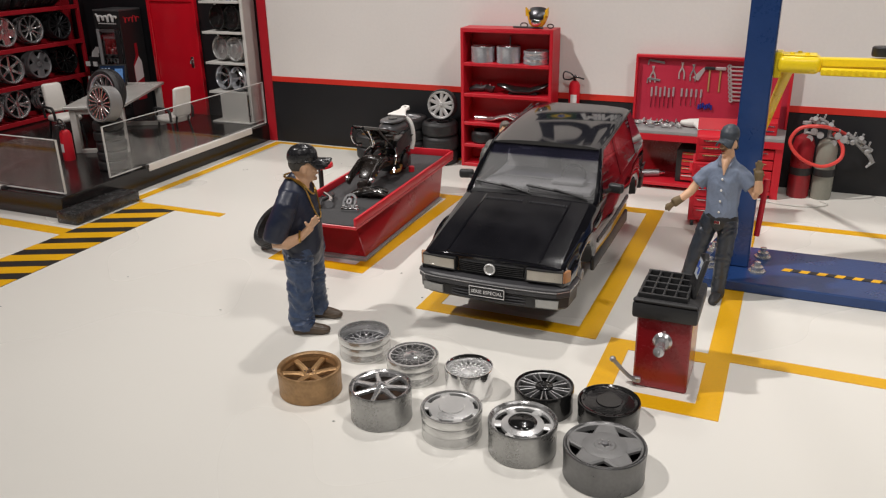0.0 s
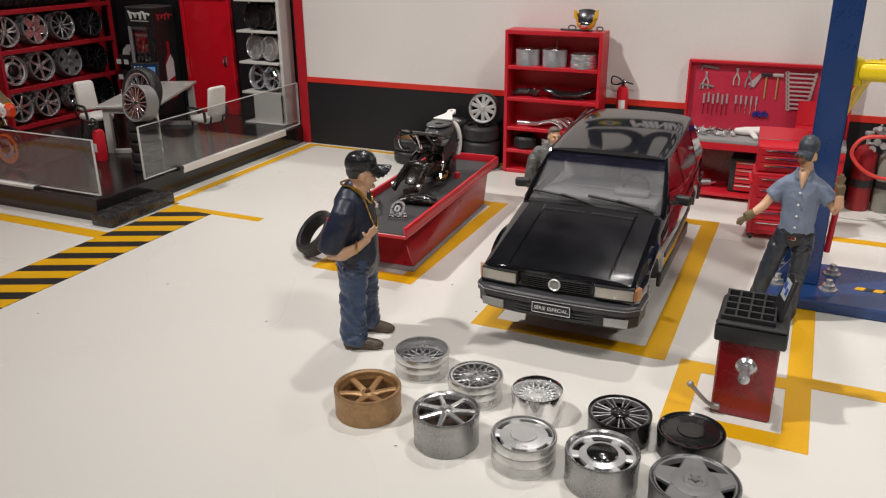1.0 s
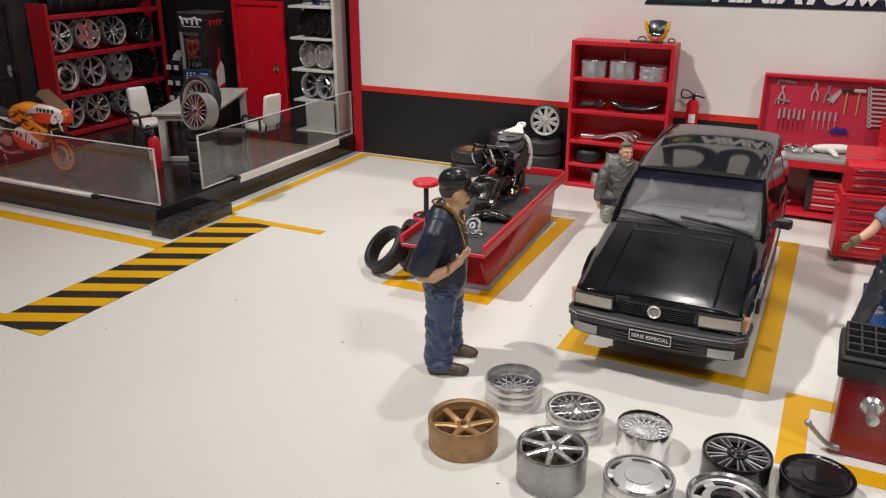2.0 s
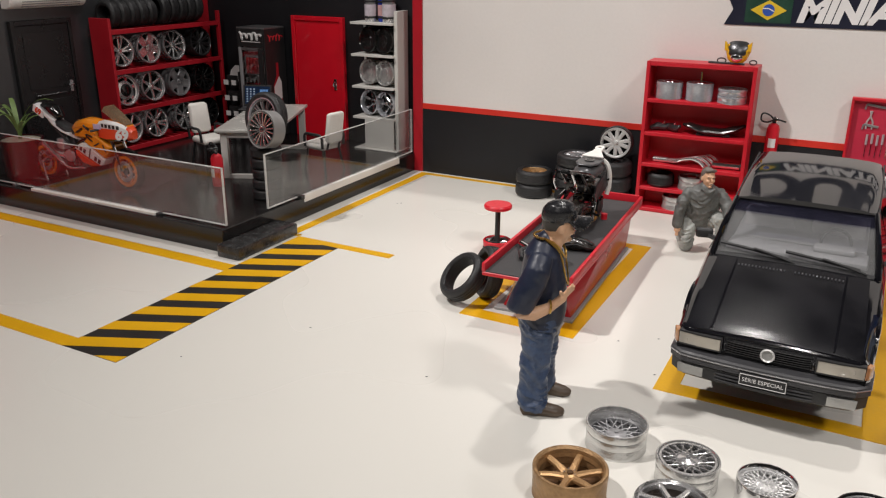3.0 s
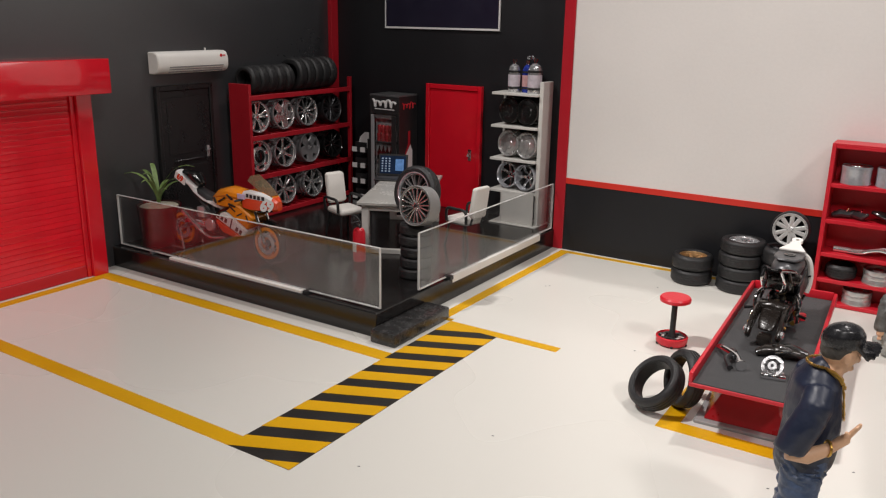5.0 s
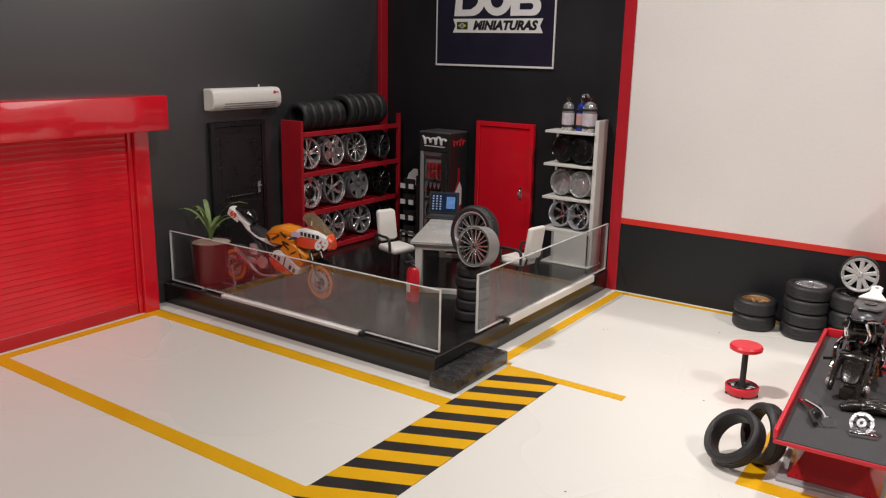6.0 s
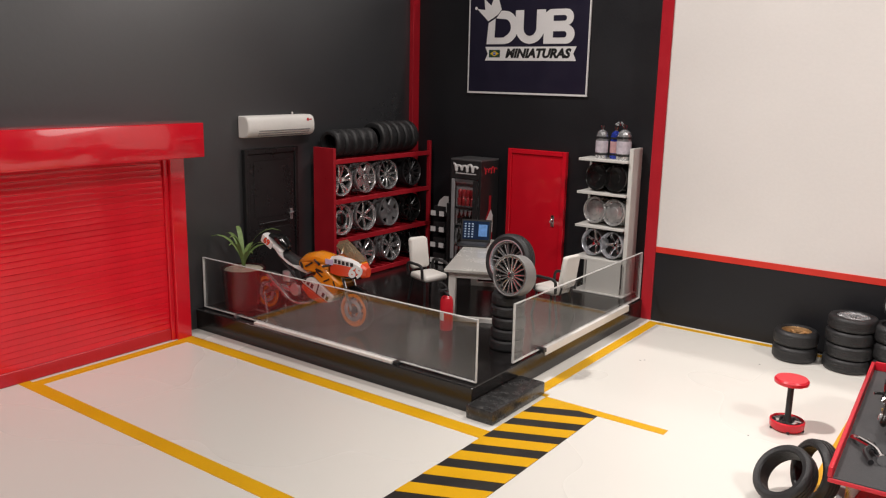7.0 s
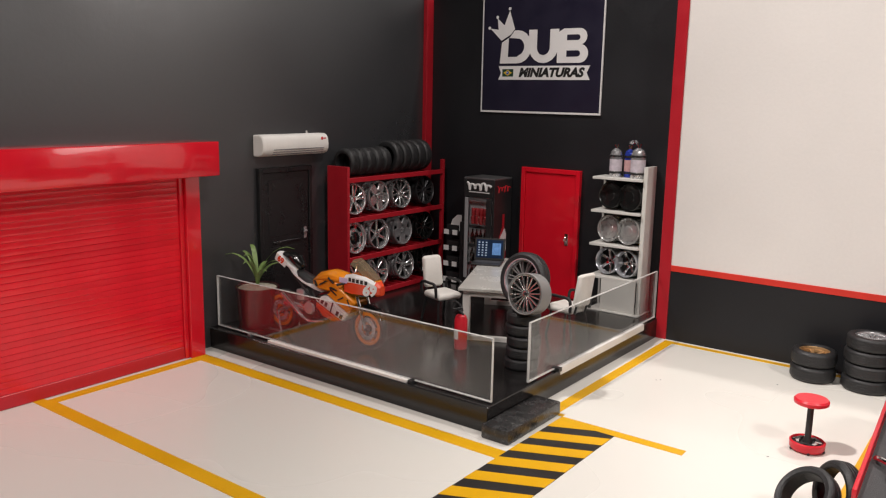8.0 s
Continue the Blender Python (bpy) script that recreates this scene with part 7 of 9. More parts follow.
for i in range(7):
    part("socket", rod((0.026 * (i - 3), -0.01, -0.03 + 0.012 * (i % 3)), (0.026 * (i - 3), -0.01, 0.03 + 0.012 * (i % 3)), 0.011, 8), BLUE_CYL, t)
t = hung("hand_saw", "thin saw blade hanging on the tool board", 10.92, 1.40, 20)
part("blade", prism([(-0.06, -0.08), (0.02, -0.09), (0.045, 0.07), (0.015, 0.09)], 0, 0.006, m=FACE), GLARE_STEEL, t)
# on the bench top
random.seed(8)
for i in range(15):
    x, y = 10.22 + 0.041 * i, -0.74 + 0.075 * ((i * 2) % 5) * 0.8 + random.uniform(-0.01, 0.01)
    t = thing("engine_spare", x, y, BT, 37 * i, "small bright engine spare on the bench top", "spare part", "spares on the bench")
    k = random.uniform(0.7, 1.15)
    part("casting", limb([(-0.05 * k, 0, 0.028, 0.018, 0.02), (-0.01, 0.01, 0.036, 0.028 * k, 0.032), (0.045 * k, 0, 0.028, 0.018, 0.022)], bmesh.new(), 0, 8, ref=(0, 0, 1)), (CHROME, PEBBLED, SILVER)[i % 3], t)
    part("stud", rod((0, 0, 0.045), (random.uniform(-0.03, 0.03), 0.01, 0.085 * k), 0.008, 6), CHROME, t)
t = thing("heat_gun", 10.97, -0.58, BT, 8, "white heat gun lying on the bench", "heat gun")
t.scale = (1.15, 1.15, 1.15)
part("body", limb([(-0.16, 0, 0.05, 0.03, 0.03), (-0.08, 0, 0.05, 0.05, 0.045), (0.08, 0, 0.06, 0.05, 0.045), (0.22, 0, 0.07, 0.025, 0.025), (0.34, 0, 0.08, 0.016, 0.016)], bmesh.new(), 0, 14, ref=(0, 0, 1)), WHITE_PLASTIC, t)
part("grip", limb([(-0.02, -0.02, 0.05, 0.03, 0.03), (0.02, -0.12, 0.03, 0.028, 0.025), (0.03, -0.2, 0.025, 0.025, 0.02)], bmesh.new(), 0, 12, ref=(0, 0, 1)), WHITE_PLASTIC, t)
t = thing("red_tool_box", 11.66, -0.62, BT, 0, "red sheet metal tool box with an open lid", "tool box")
part("body", box(-0.22, 0.26, -0.14, 0.14, 0, 0.16, 0.008, 1), RED_METAL, t)
part("lid", plate([(-0.22, 0.145, 0.162), (0.26, 0.145, 0.162), (0.26, 0.20, 0.44), (-0.22, 0.20, 0.44)], 0.02), RED_METAL, t)
for z in (0.05, 0.11):
    part("rail", box(-0.19, 0.23, -0.15, -0.141, z, z + 0.012), CHROME, t)
# below the bench
t = thing("silencer", 10.46, -0.66, 0.09, 24, "dull silver exhaust silencer on the lower shelf", "silencer")
t.scale = (0.72, 0.72, 0.72)
part("can", rod((-0.18, 0, 0.07), (0.14, 0, 0.07), 0.065, 18), DULL_SILVER, t)
part("outlet", rod((0.14, 0, 0.07), (0.24, -0.02, 0.08), 0.035, 12, r2=0.03), CHROME, t)
part("inlet", tube(smooth_path([(-0.18, 0, 0.07), (-0.26, 0.02, 0.12), (-0.25, 0.06, 0.24), (-0.18, 0.09, 0.36)]), 0.03, 10), DULL_SILVER, t)
t = thing("black_tool_box", 10.98, -0.60, 0.09, 0, "black tool box with red drawers under the bench", "tool box")
part("body", box(-0.2, 0.28, -0.18, 0.2, 0, 0.42, 0.01, 1), BLACK_PLASTIC, t)
for k in range(4):
    part("drawer", box(-0.13, 0.26, -0.2, -0.181, 0.03 + 0.095 * k, 0.11 + 0.095 * k, 0.005, 1), RED_METAL, t)
    part("handle", box(-0.12, 0.25, -0.212, -0.201, 0.088 + 0.095 * k, 0.1 + 0.095 * k), CHROME, t, "chrome handle")

cab = thing("tool_trolley", 11.36, -1.98, 0, 6, "red roller tool trolley with a drawer chest on top", "tool trolley")
part("cabinet", box(-0.25, 0.25, -0.19, 0.19, 0.07, 0.74, 0.012, 1), RED_METAL, cab)
part("side_rail", box(-0.28, -0.25, -0.17, 0.17, 0.60, 0.64, 0.006, 1), RED_METAL, cab)
for k in range(5):
    d = part("drawer", box(-0.20, 0.20, -0.205, -0.191, 0.12 + 0.12 * k, 0.225 + 0.12 * k, 0.005, 1), RED_METAL, cab)
    part("drawer_handle", box(-0.17, 0.17, -0.222, -0.206, 0.195 + 0.12 * k, 0.21 + 0.12 * k, 0.004, 1), CHROME, d, "chrome handle")
ch = part("top_chest", box(-0.23, 0.25, -0.17, 0.17, 0.745, 1.02, 0.012, 1), RED_METAL, cab)
for k in range(3):
    part("chest_drawer", box(-0.2, 0.22, -0.184, -0.171, 0.77 + 0.08 * k, 0.84 + 0.08 * k, 0.004, 1), RED_METAL, ch)
    part("chest_handle", box(-0.16, 0.18, -0.2, -0.185, 0.815 + 0.08 * k, 0.828 + 0.08 * k), CHROME, ch, "chrome handle")
part("lid", plate([(-0.23, 0.17, 1.022), (0.25, 0.17, 1.022), (0.25, 0.22, 1.14), (-0.23, 0.22, 1.14)], 0.02), RED_METAL, cab, "open red lid")
for x in (-0.2, 0.2):
    for y in (-0.14, 0.14):
        part("caster", lathe([(0, 0), (0.035, 0), (0.035, 0.03), (0, 0.03)], 14, m=Matrix.Translation((x - 0.015, y, 0.035)) @ Matrix.Rotation(radians(90), 4, "Y")), BLACK_PLASTIC, cab)
        part("caster_fork", box(x - 0.02, x + 0.02, y - 0.012, y + 0.012, 0.05, 0.07), BLACK_PLASTIC, cab)

# ---- two-post lift ----
post = thing("car_lift", 11.73, -3.36, 0, 0, "blue two-post car lift column with yellow arms", "car lift")
part("base_plate", box(-0.30, 5.2, -0.50, 0.46, 0, 0.10, 0.012, 1), BLUE_STEEL, post, "blue base plate")
part("column", box(-0.118, 0.125, -0.14, 0.14, 0.101, 4.6, 0.012, 1), BLUE_STEEL, post, "blue steel column")
for sy in (-0.30, 0.17):
    part("gusset", prism([(-0.29, 0.101), (-0.1185, 0.101), (-0.1185, 0.36)], sy, sy + 0.03, m=FACE @ Matrix.Translation((0, 0, -0.0))), BLUE_STEEL, post)
mat("bolt_zinc", (0.62, 0.61, 0.58), 0.22, 0.75, var=0.12, bump=0.05)
nutm = finish("anchor_bolt", lathe([(0, 0.10), (0.08, 0.10), (0.08, 0.116), (0.055, 0.117), (0.055, 0.155), (0.028, 0.157), (0.028, 0.2), (0, 0.205)], 8), MATS["bolt_zinc"])
for x, y in ((0.21, -0.20), (0.24, 0.2), (-0.21, -0.22), (-0.21, 0.2)):
    part("anchor_bolt", nutm, None, post, "bright anchor bolt", m=Matrix.Translation((x, y, 0)))
for i in range(44):
    x = 0.42 + 0.075 * i
    part("hazard_stripe", prism([(x, -0.10), (x + 0.075, -0.10), (x + 0.105, -0.03), (x + 0.03, -0.03)], 0.101, 0.104), YELLOW_TAPE if i % 2 == 0 else BLACK_TAPE, post)
part("carriage", box(0.126, 0.19, -0.10, 0.10, 1.88, 2.10, 0.012, 1), YELLOW_STEEL, post, "yellow carriage block")
arm = part("lift_arm", box(0.15, 0.50, -0.135, 0.135, 1.925, 2.075, 0.055, 4), YELLOW_STEEL, post, "rounded yellow arm head")
part("arm_top_plate", box(0.19, 0.46, -0.10, 0.10, 2.0755, 2.084, 0.004, 1), YELLOW_STEEL, arm)
part("arm_beam", prism([(0.44, 1.985), (2.5, 2.035), (2.5, 2.09), (0.44, 2.06)], -0.02, 0.08, m=FACE, bev=0.008), YELLOW_STEEL, arm)
part("arm_slide", box(0.46, 2.6, 0.03, 0.13, 1.925, 1.99, 0.008, 1), YELLOW_STEEL, arm, "toothed yellow slide")
part("arm_slide", box(0.50, 2.6, -0.15, -0.085, 1.925, 1.985, 0.008, 1), YELLOW_STEEL, arm, "toothed yellow slide")
for i in range(30):
    part("arm_tooth", box(0.52 + 0.055 * i, 0.545 + 0.055 * i, -0.163, -0.151, 1.93, 1.975, 0.003, 1), YELLOW_STEEL, arm)
for x, y in ((0.26, -0.05), (0.38, -0.05), (0.32, 0.06)):
    part("arm_bolt", lathe([(0, 2.084), (0.02, 2.084), (0.018, 2.098), (0, 2.10)], 10, m=Matrix.Translation((x, y, 0))), YELLOW_STEEL, arm)
part("arm_pad", lathe([(0, 2.06), (0.075, 2.06), (0.08, 2.075), (0.08, 2.13), (0.07, 2.14), (0, 2.14)], 18, m=Matrix.Translation((0.95, 0.03, 0.02))), BLACK_PLASTIC, arm, "black rubber pad")
part("rear_arm", limb([(0.26, 0.06, 1.97, 0.05, 0.045), (0.23, 0.34, 1.86, 0.05, 0.04), (0.13, 1.15, 1.40, 0.046, 0.034), (0.04, 1.95, 0.94, 0.04, 0.028)], bmesh.new(), 0, 10, ref=(0, 0, 1)), YELLOW_STEEL, post, "second yellow arm reaching back")
part("release_rod", rod((0.16, 0.13, 0.34), (0.19, 0.15, 0.90), 0.028, 10), RED_METAL, post, "red release rod")

# ---- gas cylinders ----
CAST_GREY = mat("grey_cast_fittings", (0.36, 0.36, 0.36), 0.45, 0.25, var=0.15, bump=0.08)
for x, y, mt, h, lab, fit_w in ((12.24, -0.60, RED_CYL_SHADED, 0.78, "red gas cylinder with valve and hose, shade in its colour", 0.125), (12.50, -0.585, GREY_CYL, 0.74, "grey-green gas cylinder with grey valves", 0.12)):
    g = thing("gas_cylinder", x, y, 0, 0, lab, "gas cylinder", "gas cylinders by the wall")
    part("cylinder", lathe([(0, 0), (fit_w * 0.95, 0), (fit_w, 0.02), (fit_w, h - 0.12), (fit_w * 0.8, h - 0.04), (fit_w * 0.35, h), (0, h)], 24), mt, g)
    part("strap", lathe([(fit_w + 0.001, 0.29), (fit_w + 0.006, 0.29), (fit_w + 0.006, 0.38), (fit_w + 0.001, 0.38)], 24, closed=True), BLACK_PLASTIC, g, "black strap")
    part("valve", rod((0, 0, h), (0, 0, h + 0.12), 0.022, 10), CAST_GREY, g)
    part("hand_wheel", lathe([(0, 0), (0.05, 0), (0.05, 0.03), (0, 0.03)], 12, m=Matrix.Translation((0, 0, h + 0.12))), CAST_GREY, g)
    for k, (dx, dz) in enumerate(((0.09, 0.05), (0.16, 0.01), (0.05, -0.04))):
        part("gauge", lathe([(0, 0), (0.04, 0), (0.04, 0.03), (0, 0.034)], 14, m=Matrix.Translation((dx, -0.05, h + dz)) @ Matrix.Rotation(radians(90), 4, "X")), CAST_GREY, g, "grey pressure gauge")
    part("regulator", rod((0.0, -0.02, h + 0.02), (0.18, -0.04, h + 0.01), 0.018, 8), CAST_GREY, g)
t = thing("cutting_torch", 12.78, -0.42, 0.50, 0, "grey cutting torch with red hose hung on the wall", "cutting torch")
part("torch_body", tube([(-0.08, -0.1, 0.30), (0.0, -0.04, 0.22), (0.20, 0.02, 0.02), (0.24, 0.02, -0.05), (0.18, 0.0, -0.12)], [0.022, 0.03, 0.028, 0.03, 0.012], 10), CAST_GREY, t)
for k in range(8):
    u = k / 7
    cx, cy, cz = -0.46 + 0.62 * u, -0.28 + 0.26 * u, 0.46 - 0.34 * u + 0.05 * math.sin(3 * math.pi * u)
    part("coupling", rod((cx - 0.05, cy - 0.02, cz + 0.03), (cx + 0.05, cy + 0.02, cz - 0.03), 0.026, 8), CAST_GREY, t, "grey coupling")
    part("fitting_knob", lathe([(0, 0), (0.03, 0), (0.034, 0.012), (0.026, 0.03), (0, 0.032)], 10, m=Matrix.Translation((cx, cy - 0.03, cz + 0.03 * (-1) ** k)) @ Matrix.Rotation(radians(70 + 40 * (k % 2)), 4, "X")), CAST_GREY, t, "grey valve knob")
    part("fitting_stem", rod((cx, cy, cz), (cx + 0.02, cy - 0.02, cz + 0.085), 0.012, 6), CAST_GREY, t)
part("hose", tube(smooth_path([(-0.10, -0.06, 0.28), (-0.22, -0.2, 0.36), (-0.42, -0.36, 0.42), (-0.62, -0.38, 0.38), (-0.70, -0.38, 0.2), (-0.55, -0.38, 0.02), (-0.32, -0.36, -0.06), (-0.14, -0.30, 0.02), (-0.12, -0.24, 0.16), (-0.24, -0.2, 0.32)]), 0.022, 8), RED_HOSE, t, "red rubber hose")
part("wall_hook", box(0.0, 0.04, 0.0, 0.13, 0.21, 0.25), BLACK_PLASTIC, t)
t = thing("thin_cable", 12.3, -0.98, 0, 0, "thin pale cable lying on the floor", "cable")
part("cable", tube(smooth_path([(-0.5, 0.02, 0.012), (-0.2, -0.08, 0.012), (0.1, -0.06, 0.012), (0.28, 0.08, 0.012), (0.2, 0.22, 0.012)]), 0.01, 6), WHITE_SHELF, t)

# ---- wheel balancing machine ----
bal = thing("wheel_balancer", 11.42, -5.62, 0, 0, "dark red wheel balancer with black tray and silver spindle", "wheel balancer")
part("cabinet", prism([(-0.19, -0.23), (0.19, -0.23), (0.19, 0.24), (-0.19, 0.24)], 0, 0.56, bev=0.012), DARK_RED, bal, "dark red cabinet")
part("tray_body", box(-0.225, 0.225, -0.27, 0.27, 0.561, 0.68, 0.02, 2), BLACK_PLASTIC, bal, "black weight tray")
rail = finish("tray_divider", box(-0.2, 0.13, -0.008, 0.008, 0.681, 0.735, 0.004, 1), BLACK_PLASTIC)
for i in range(5):
    part("tray_divider", rail, None, bal, m=Matrix.Translation((0, -0.2 + 0.11 * i, 0.0)))
rail2 = finish("tray_divider", box(-0.008, 0.008, -0.205, 0.245, 0.681, 0.733, 0.004, 1), BLACK_PLASTIC)
for i in range(5):
    part("tray_divider", rail2, None, bal, m=Matrix.Translation((-0.19 + 0.08 * i, 0, 0.0)))
part("tray_lip", box(-0.222, 0.222, -0.268, -0.225, 0.681, 0.71, 0.01, 1), BLACK_PLASTIC, bal)
for i, (x, y) in enumerate(((-0.15, -0.14), (-0.07, -0.03), (0.01, 0.08), (-0.15, 0.08), (0.09, -0.14), (-0.07, 0.19), (0.09, 0.19))):
    part("weight", box(x - 0.015, x + 0.015, y - 0.02, y + 0.02, 0.681, 0.70, 0.005, 1), DULL_SILVER, bal)
BODY_UP = Matrix.Rotation(math.pi / 2, 4, "X")
DP = Matrix.Translation((0.135, 0.03, 0.675)) @ Matrix.Rotation(radians(-74), 4, "Z") @ Matrix.Rotation(radians(-14), 4, "X")
dp = part("display_panel", prism([(-0.12, 0.0), (0.11, 0.0), (0.09, 0.30), (0.02, 0.33), (-0.05, 0.30)], -0.015, 0.015, m=DP @ BODY_UP, bev=0.006), BLACK_PLASTIC, bal, "black display panel")
part("display_screen", box(-0.045, 0.065, -0.019, -0.0155, 0.14, 0.27, m=DP), mat("display_pale", (0.5, 0.54, 0.58), 0.3), dp, "pale display")
for x0, x1, z0, z1 in ((-0.035, 0.005, 0.20, 0.25), (0.02, 0.055, 0.17, 0.22)):
    part("display_field", box(x0, x1, -0.022, -0.0192, z0, z1, m=DP), BLUE_VINYL, dp, "blue display field")
part("flange", lathe([(0, 0), (0.065, 0), (0.068, 0.02), (0.05, 0.04), (0, 0.04)], 24, m=Matrix.Translation((0.0, -0.23, 0.40)) @ Matrix.Rotation(radians(90), 4, "X")), SILVER, bal, "silver flange")
part("spindle", lathe([(0, 0.04), (0.03, 0.04), (0.028, 0.14), (0.038, 0.145), (0.038, 0.19), (0.015, 0.195), (0.015, 0.215), (0, 0.215)], 18, m=Matrix.Translation((0.0, -0.23, 0.40)) @ Matrix.Rotation(radians(90), 4, "X")), SILVER, bal, "silver spindle")
part("pedal_arm", tube(smooth_path([(-0.16, -0.25, 0.06), (-0.22, -0.26, 0.09), (-0.33, -0.27, 0.20)]), 0.016, 8), DULL_SILVER, bal, "bent silver pedal arm")
part("pedal_knob", ball((-0.335, -0.27, 0.205), 0.024, 0.024, 0.024, None, None, None, 10), DULL_SILVER, bal)
part("pedal_foot", box(-0.19, -0.13, -0.26, -0.228, 0.04, 0.08, 0.006, 1), DULL_SILVER, bal)

# ---- grit on the floor ----
random.seed(4)
bm = bmesh.new()
for x, y in ((9.45, -7.05), (6.6, -3.3), (9.0, -4.35), (8.75, -4.55), (4.9, -2.0), (4.98, -1.95), (6.2, -5.6), (9.15, -5.0), (8.2, -5.2), (5.6, -6.6), (6.1, -1.2), (7.6, -5.9)):
    a, b = x + random.uniform(-0.04, 0.04), y + random.uniform(-0.04, 0.04)
    limb([(a, b, 0.003, 0.003, 0.002), (a + random.uniform(0.004, 0.014), b + random.uniform(0.0, 0.008), 0.004, 0.004, 0.003), (a + 0.016, b + 0.006, 0.003, 0.002, 0.002)], bm, 0, 6, ref=(0, 0, 1))
tagged(part("floor_grit", bm, GREY_METAL), "small dark grit and paint chips on the floor", "grit", kind="stuff")

# ---- the office on the platform ----
PZ = 0.27
# wheel rack
rack = thing("wheel_rack", 0.03, -2.50, PZ, 0, "dark red steel wheel rack full of rims and tyres", "wheel rack")
RD, RL = 0.40, 2.30
part("end_panel", box(0, RD, 0, 0.05, 0, 1.98, 0.004, 1), RED_TRIM, rack, "dark red end panel")
part("end_post", box(RD - 0.06, RD, RL - 0.05, RL, 0, 1.98, 0.004, 1), RED_TRIM, rack, "dark red end post")
part("end_post", box(0, 0.05, RL - 0.05, RL, 0, 1.98, 0.004, 1), RED_TRIM, rack, "dark red end post")
RZ = (0.09, 0.66, 1.24, 1.82)
for z in RZ:
    part("front_rail", box(RD - 0.03, RD, 0.051, RL - 0.051, z - 0.07, z, 0.004, 1), RED_TRIM, rack)
    part("back_rail", box(0.02, 0.05, 0.051, RL - 0.051, z - 0.03, z + 0.04, 0.004, 1), RED_TRIM, rack)
    for i in range(14):
        y = 0.1 + i * 0.155
        part("cross_bar", box(0.051, RD - 0.031, y, y + 0.03, z - 0.05, z - 0.01), RED_TRIM, rack)
RK = "wheels on the wheel rack"
ROWS_ = [(2, [(0.27, FIVE_TWIN, SILVER, "silver"), (0.80, FIVE, SILVER, "silver"), (1.33, TEN, SILVER, "silver"), (1.92, MULTI, GUNMETAL, "gunmetal")]),
         (1, [(0.28, STEEL, SILVER, "silver"), (0.81, SIX, CHROME, "chrome"), (1.36, FIVE, DULL_SILVER, "grey"), (1.93, TEN, BLACK_RIM, "black")]),
         (0, [(0.27, EIGHT, SILVER, "silver"), (0.79, FIVE_TWIN, SILVER, "silver"), (1.42, FIVE_TWIN, SILVER, "silver"), (1.96, MULTI, BLACK_RIM, "black")])]
for lvl, row in ROWS_:
    for y, style, mt, word in row:
        r = 0.232
        t = thing("alloy_wheel", 0.03 + 0.10, -2.50 + y, PZ + RZ[lvl] + r + 0.002, 0, word + " alloy rim standing on the wheel rack", "alloy wheel", RK)
        t.matrix_basis = at(0.13, -2.50 + y, PZ + RZ[lvl] + r + 0.004) @ Matrix.Rotation(radians(84), 4, "Y") @ Matrix.Rotation(radians(37 * y * 10), 4, "Z")
        add_rim(t, r, 0.20, style, BRIGHT if mt in (CHROME, SILVER) else mt, mt if mt != CHROME else SILVER, BLACK_RIM if lvl == 1 and y < 0.4 else None, 30)
for i in range(10):
    big = i > 4
    r, w = (0.245, 0.17) if big else (0.205, 0.165)
    y = 0.12 + i * 0.178 + (0.05 if big else 0)
    t = thing("tyre", 0.22, -2.42 + y, PZ + 1.82 + r, 0, "black road tyre standing on top of the rack", "tyre", "tyres on the wheel rack", rx=90)
    add_tyre(t, r * 0.66, r, w, 32, z=-w / 2)

ac = thing("air_conditioner", -0.08, -3.16, 2.43, 0, "white wall-mounted split air conditioner above the side door", "air conditioner")
part("housing", prism([(0, 0), (0.12, 0.0), (0.18, 0.03), (0.208, 0.08), (0.212, 0.15), (0.203, 0.215), (0.18, 0.262), (0.13, 0.285), (0, 0.285)], -0.60, 0.60, m=Matrix(((1, 0, 0, 0), (0, 0, 1, 0), (0, 1, 0, 0), (0, 0, 0, 1))), bev=0.012), WHITE_PLASTIC, ac, "white housing")
for k in range(3):
    part("louvre", box(0.196 - 0.018 * k, 0.216 - 0.018 * k, -0.42, 0.50, 0.085 - 0.032 * k, 0.095 - 0.032 * k), GREY_METAL, ac, "grey louvre slot")
mat("badge_silver", (0.72, 0.72, 0.7), 0.3, 0.3)
part("badge", lathe([(0, 0), (0.022, 0), (0.022, 0.004), (0, 0.004)], 14, m=Matrix.Translation((0.204, 0.47, 0.22)) @ Matrix.Rotation(radians(90), 4, "Y")), RED_VINYL, ac, "round red badge")
part("badge_bar", box(0.203, 0.207, 0.50, 0.545, 0.212, 0.228), RED_VINYL, ac)
part("outlet_pipe", rod((0.03, 0.34, 0.28), (0.03, 0.34, 0.32), 0.012, 8), WHITE_PLASTIC, ac)

# drinks fridge
fr = thing("drinks_fridge", 1.06, -0.53, PZ, 0, "black drinks fridge with a glass door and lit header", "fridge")
part("side_wall", box(0, 0.04, 0, 0.5, 0.0, 1.74, 0.004, 1), BLACK_PLASTIC, fr)
part("side_wall", box(0.53, 0.57, 0, 0.5, 0.0, 1.74, 0.004, 1), BLACK_PLASTIC, fr)
part("back_wall", box(0.041, 0.529, 0.46, 0.5, 0.0, 1.74), BLACK_PLASTIC, fr)
part("top_box", box(0.041, 0.529, 0.0, 0.459, 1.46, 1.74, 0.004, 1), BLACK_PLASTIC, fr)
part("top_cap", box(0.0, 0.57, 0.0, 0.5, 1.741, 1.765, 0.004, 1), GREY_METAL, fr, "grey top")
part("base_box", box(0.041, 0.529, 0.0, 0.459, 0.0, 0.16, 0.004, 1), BLACK_PLASTIC, fr)
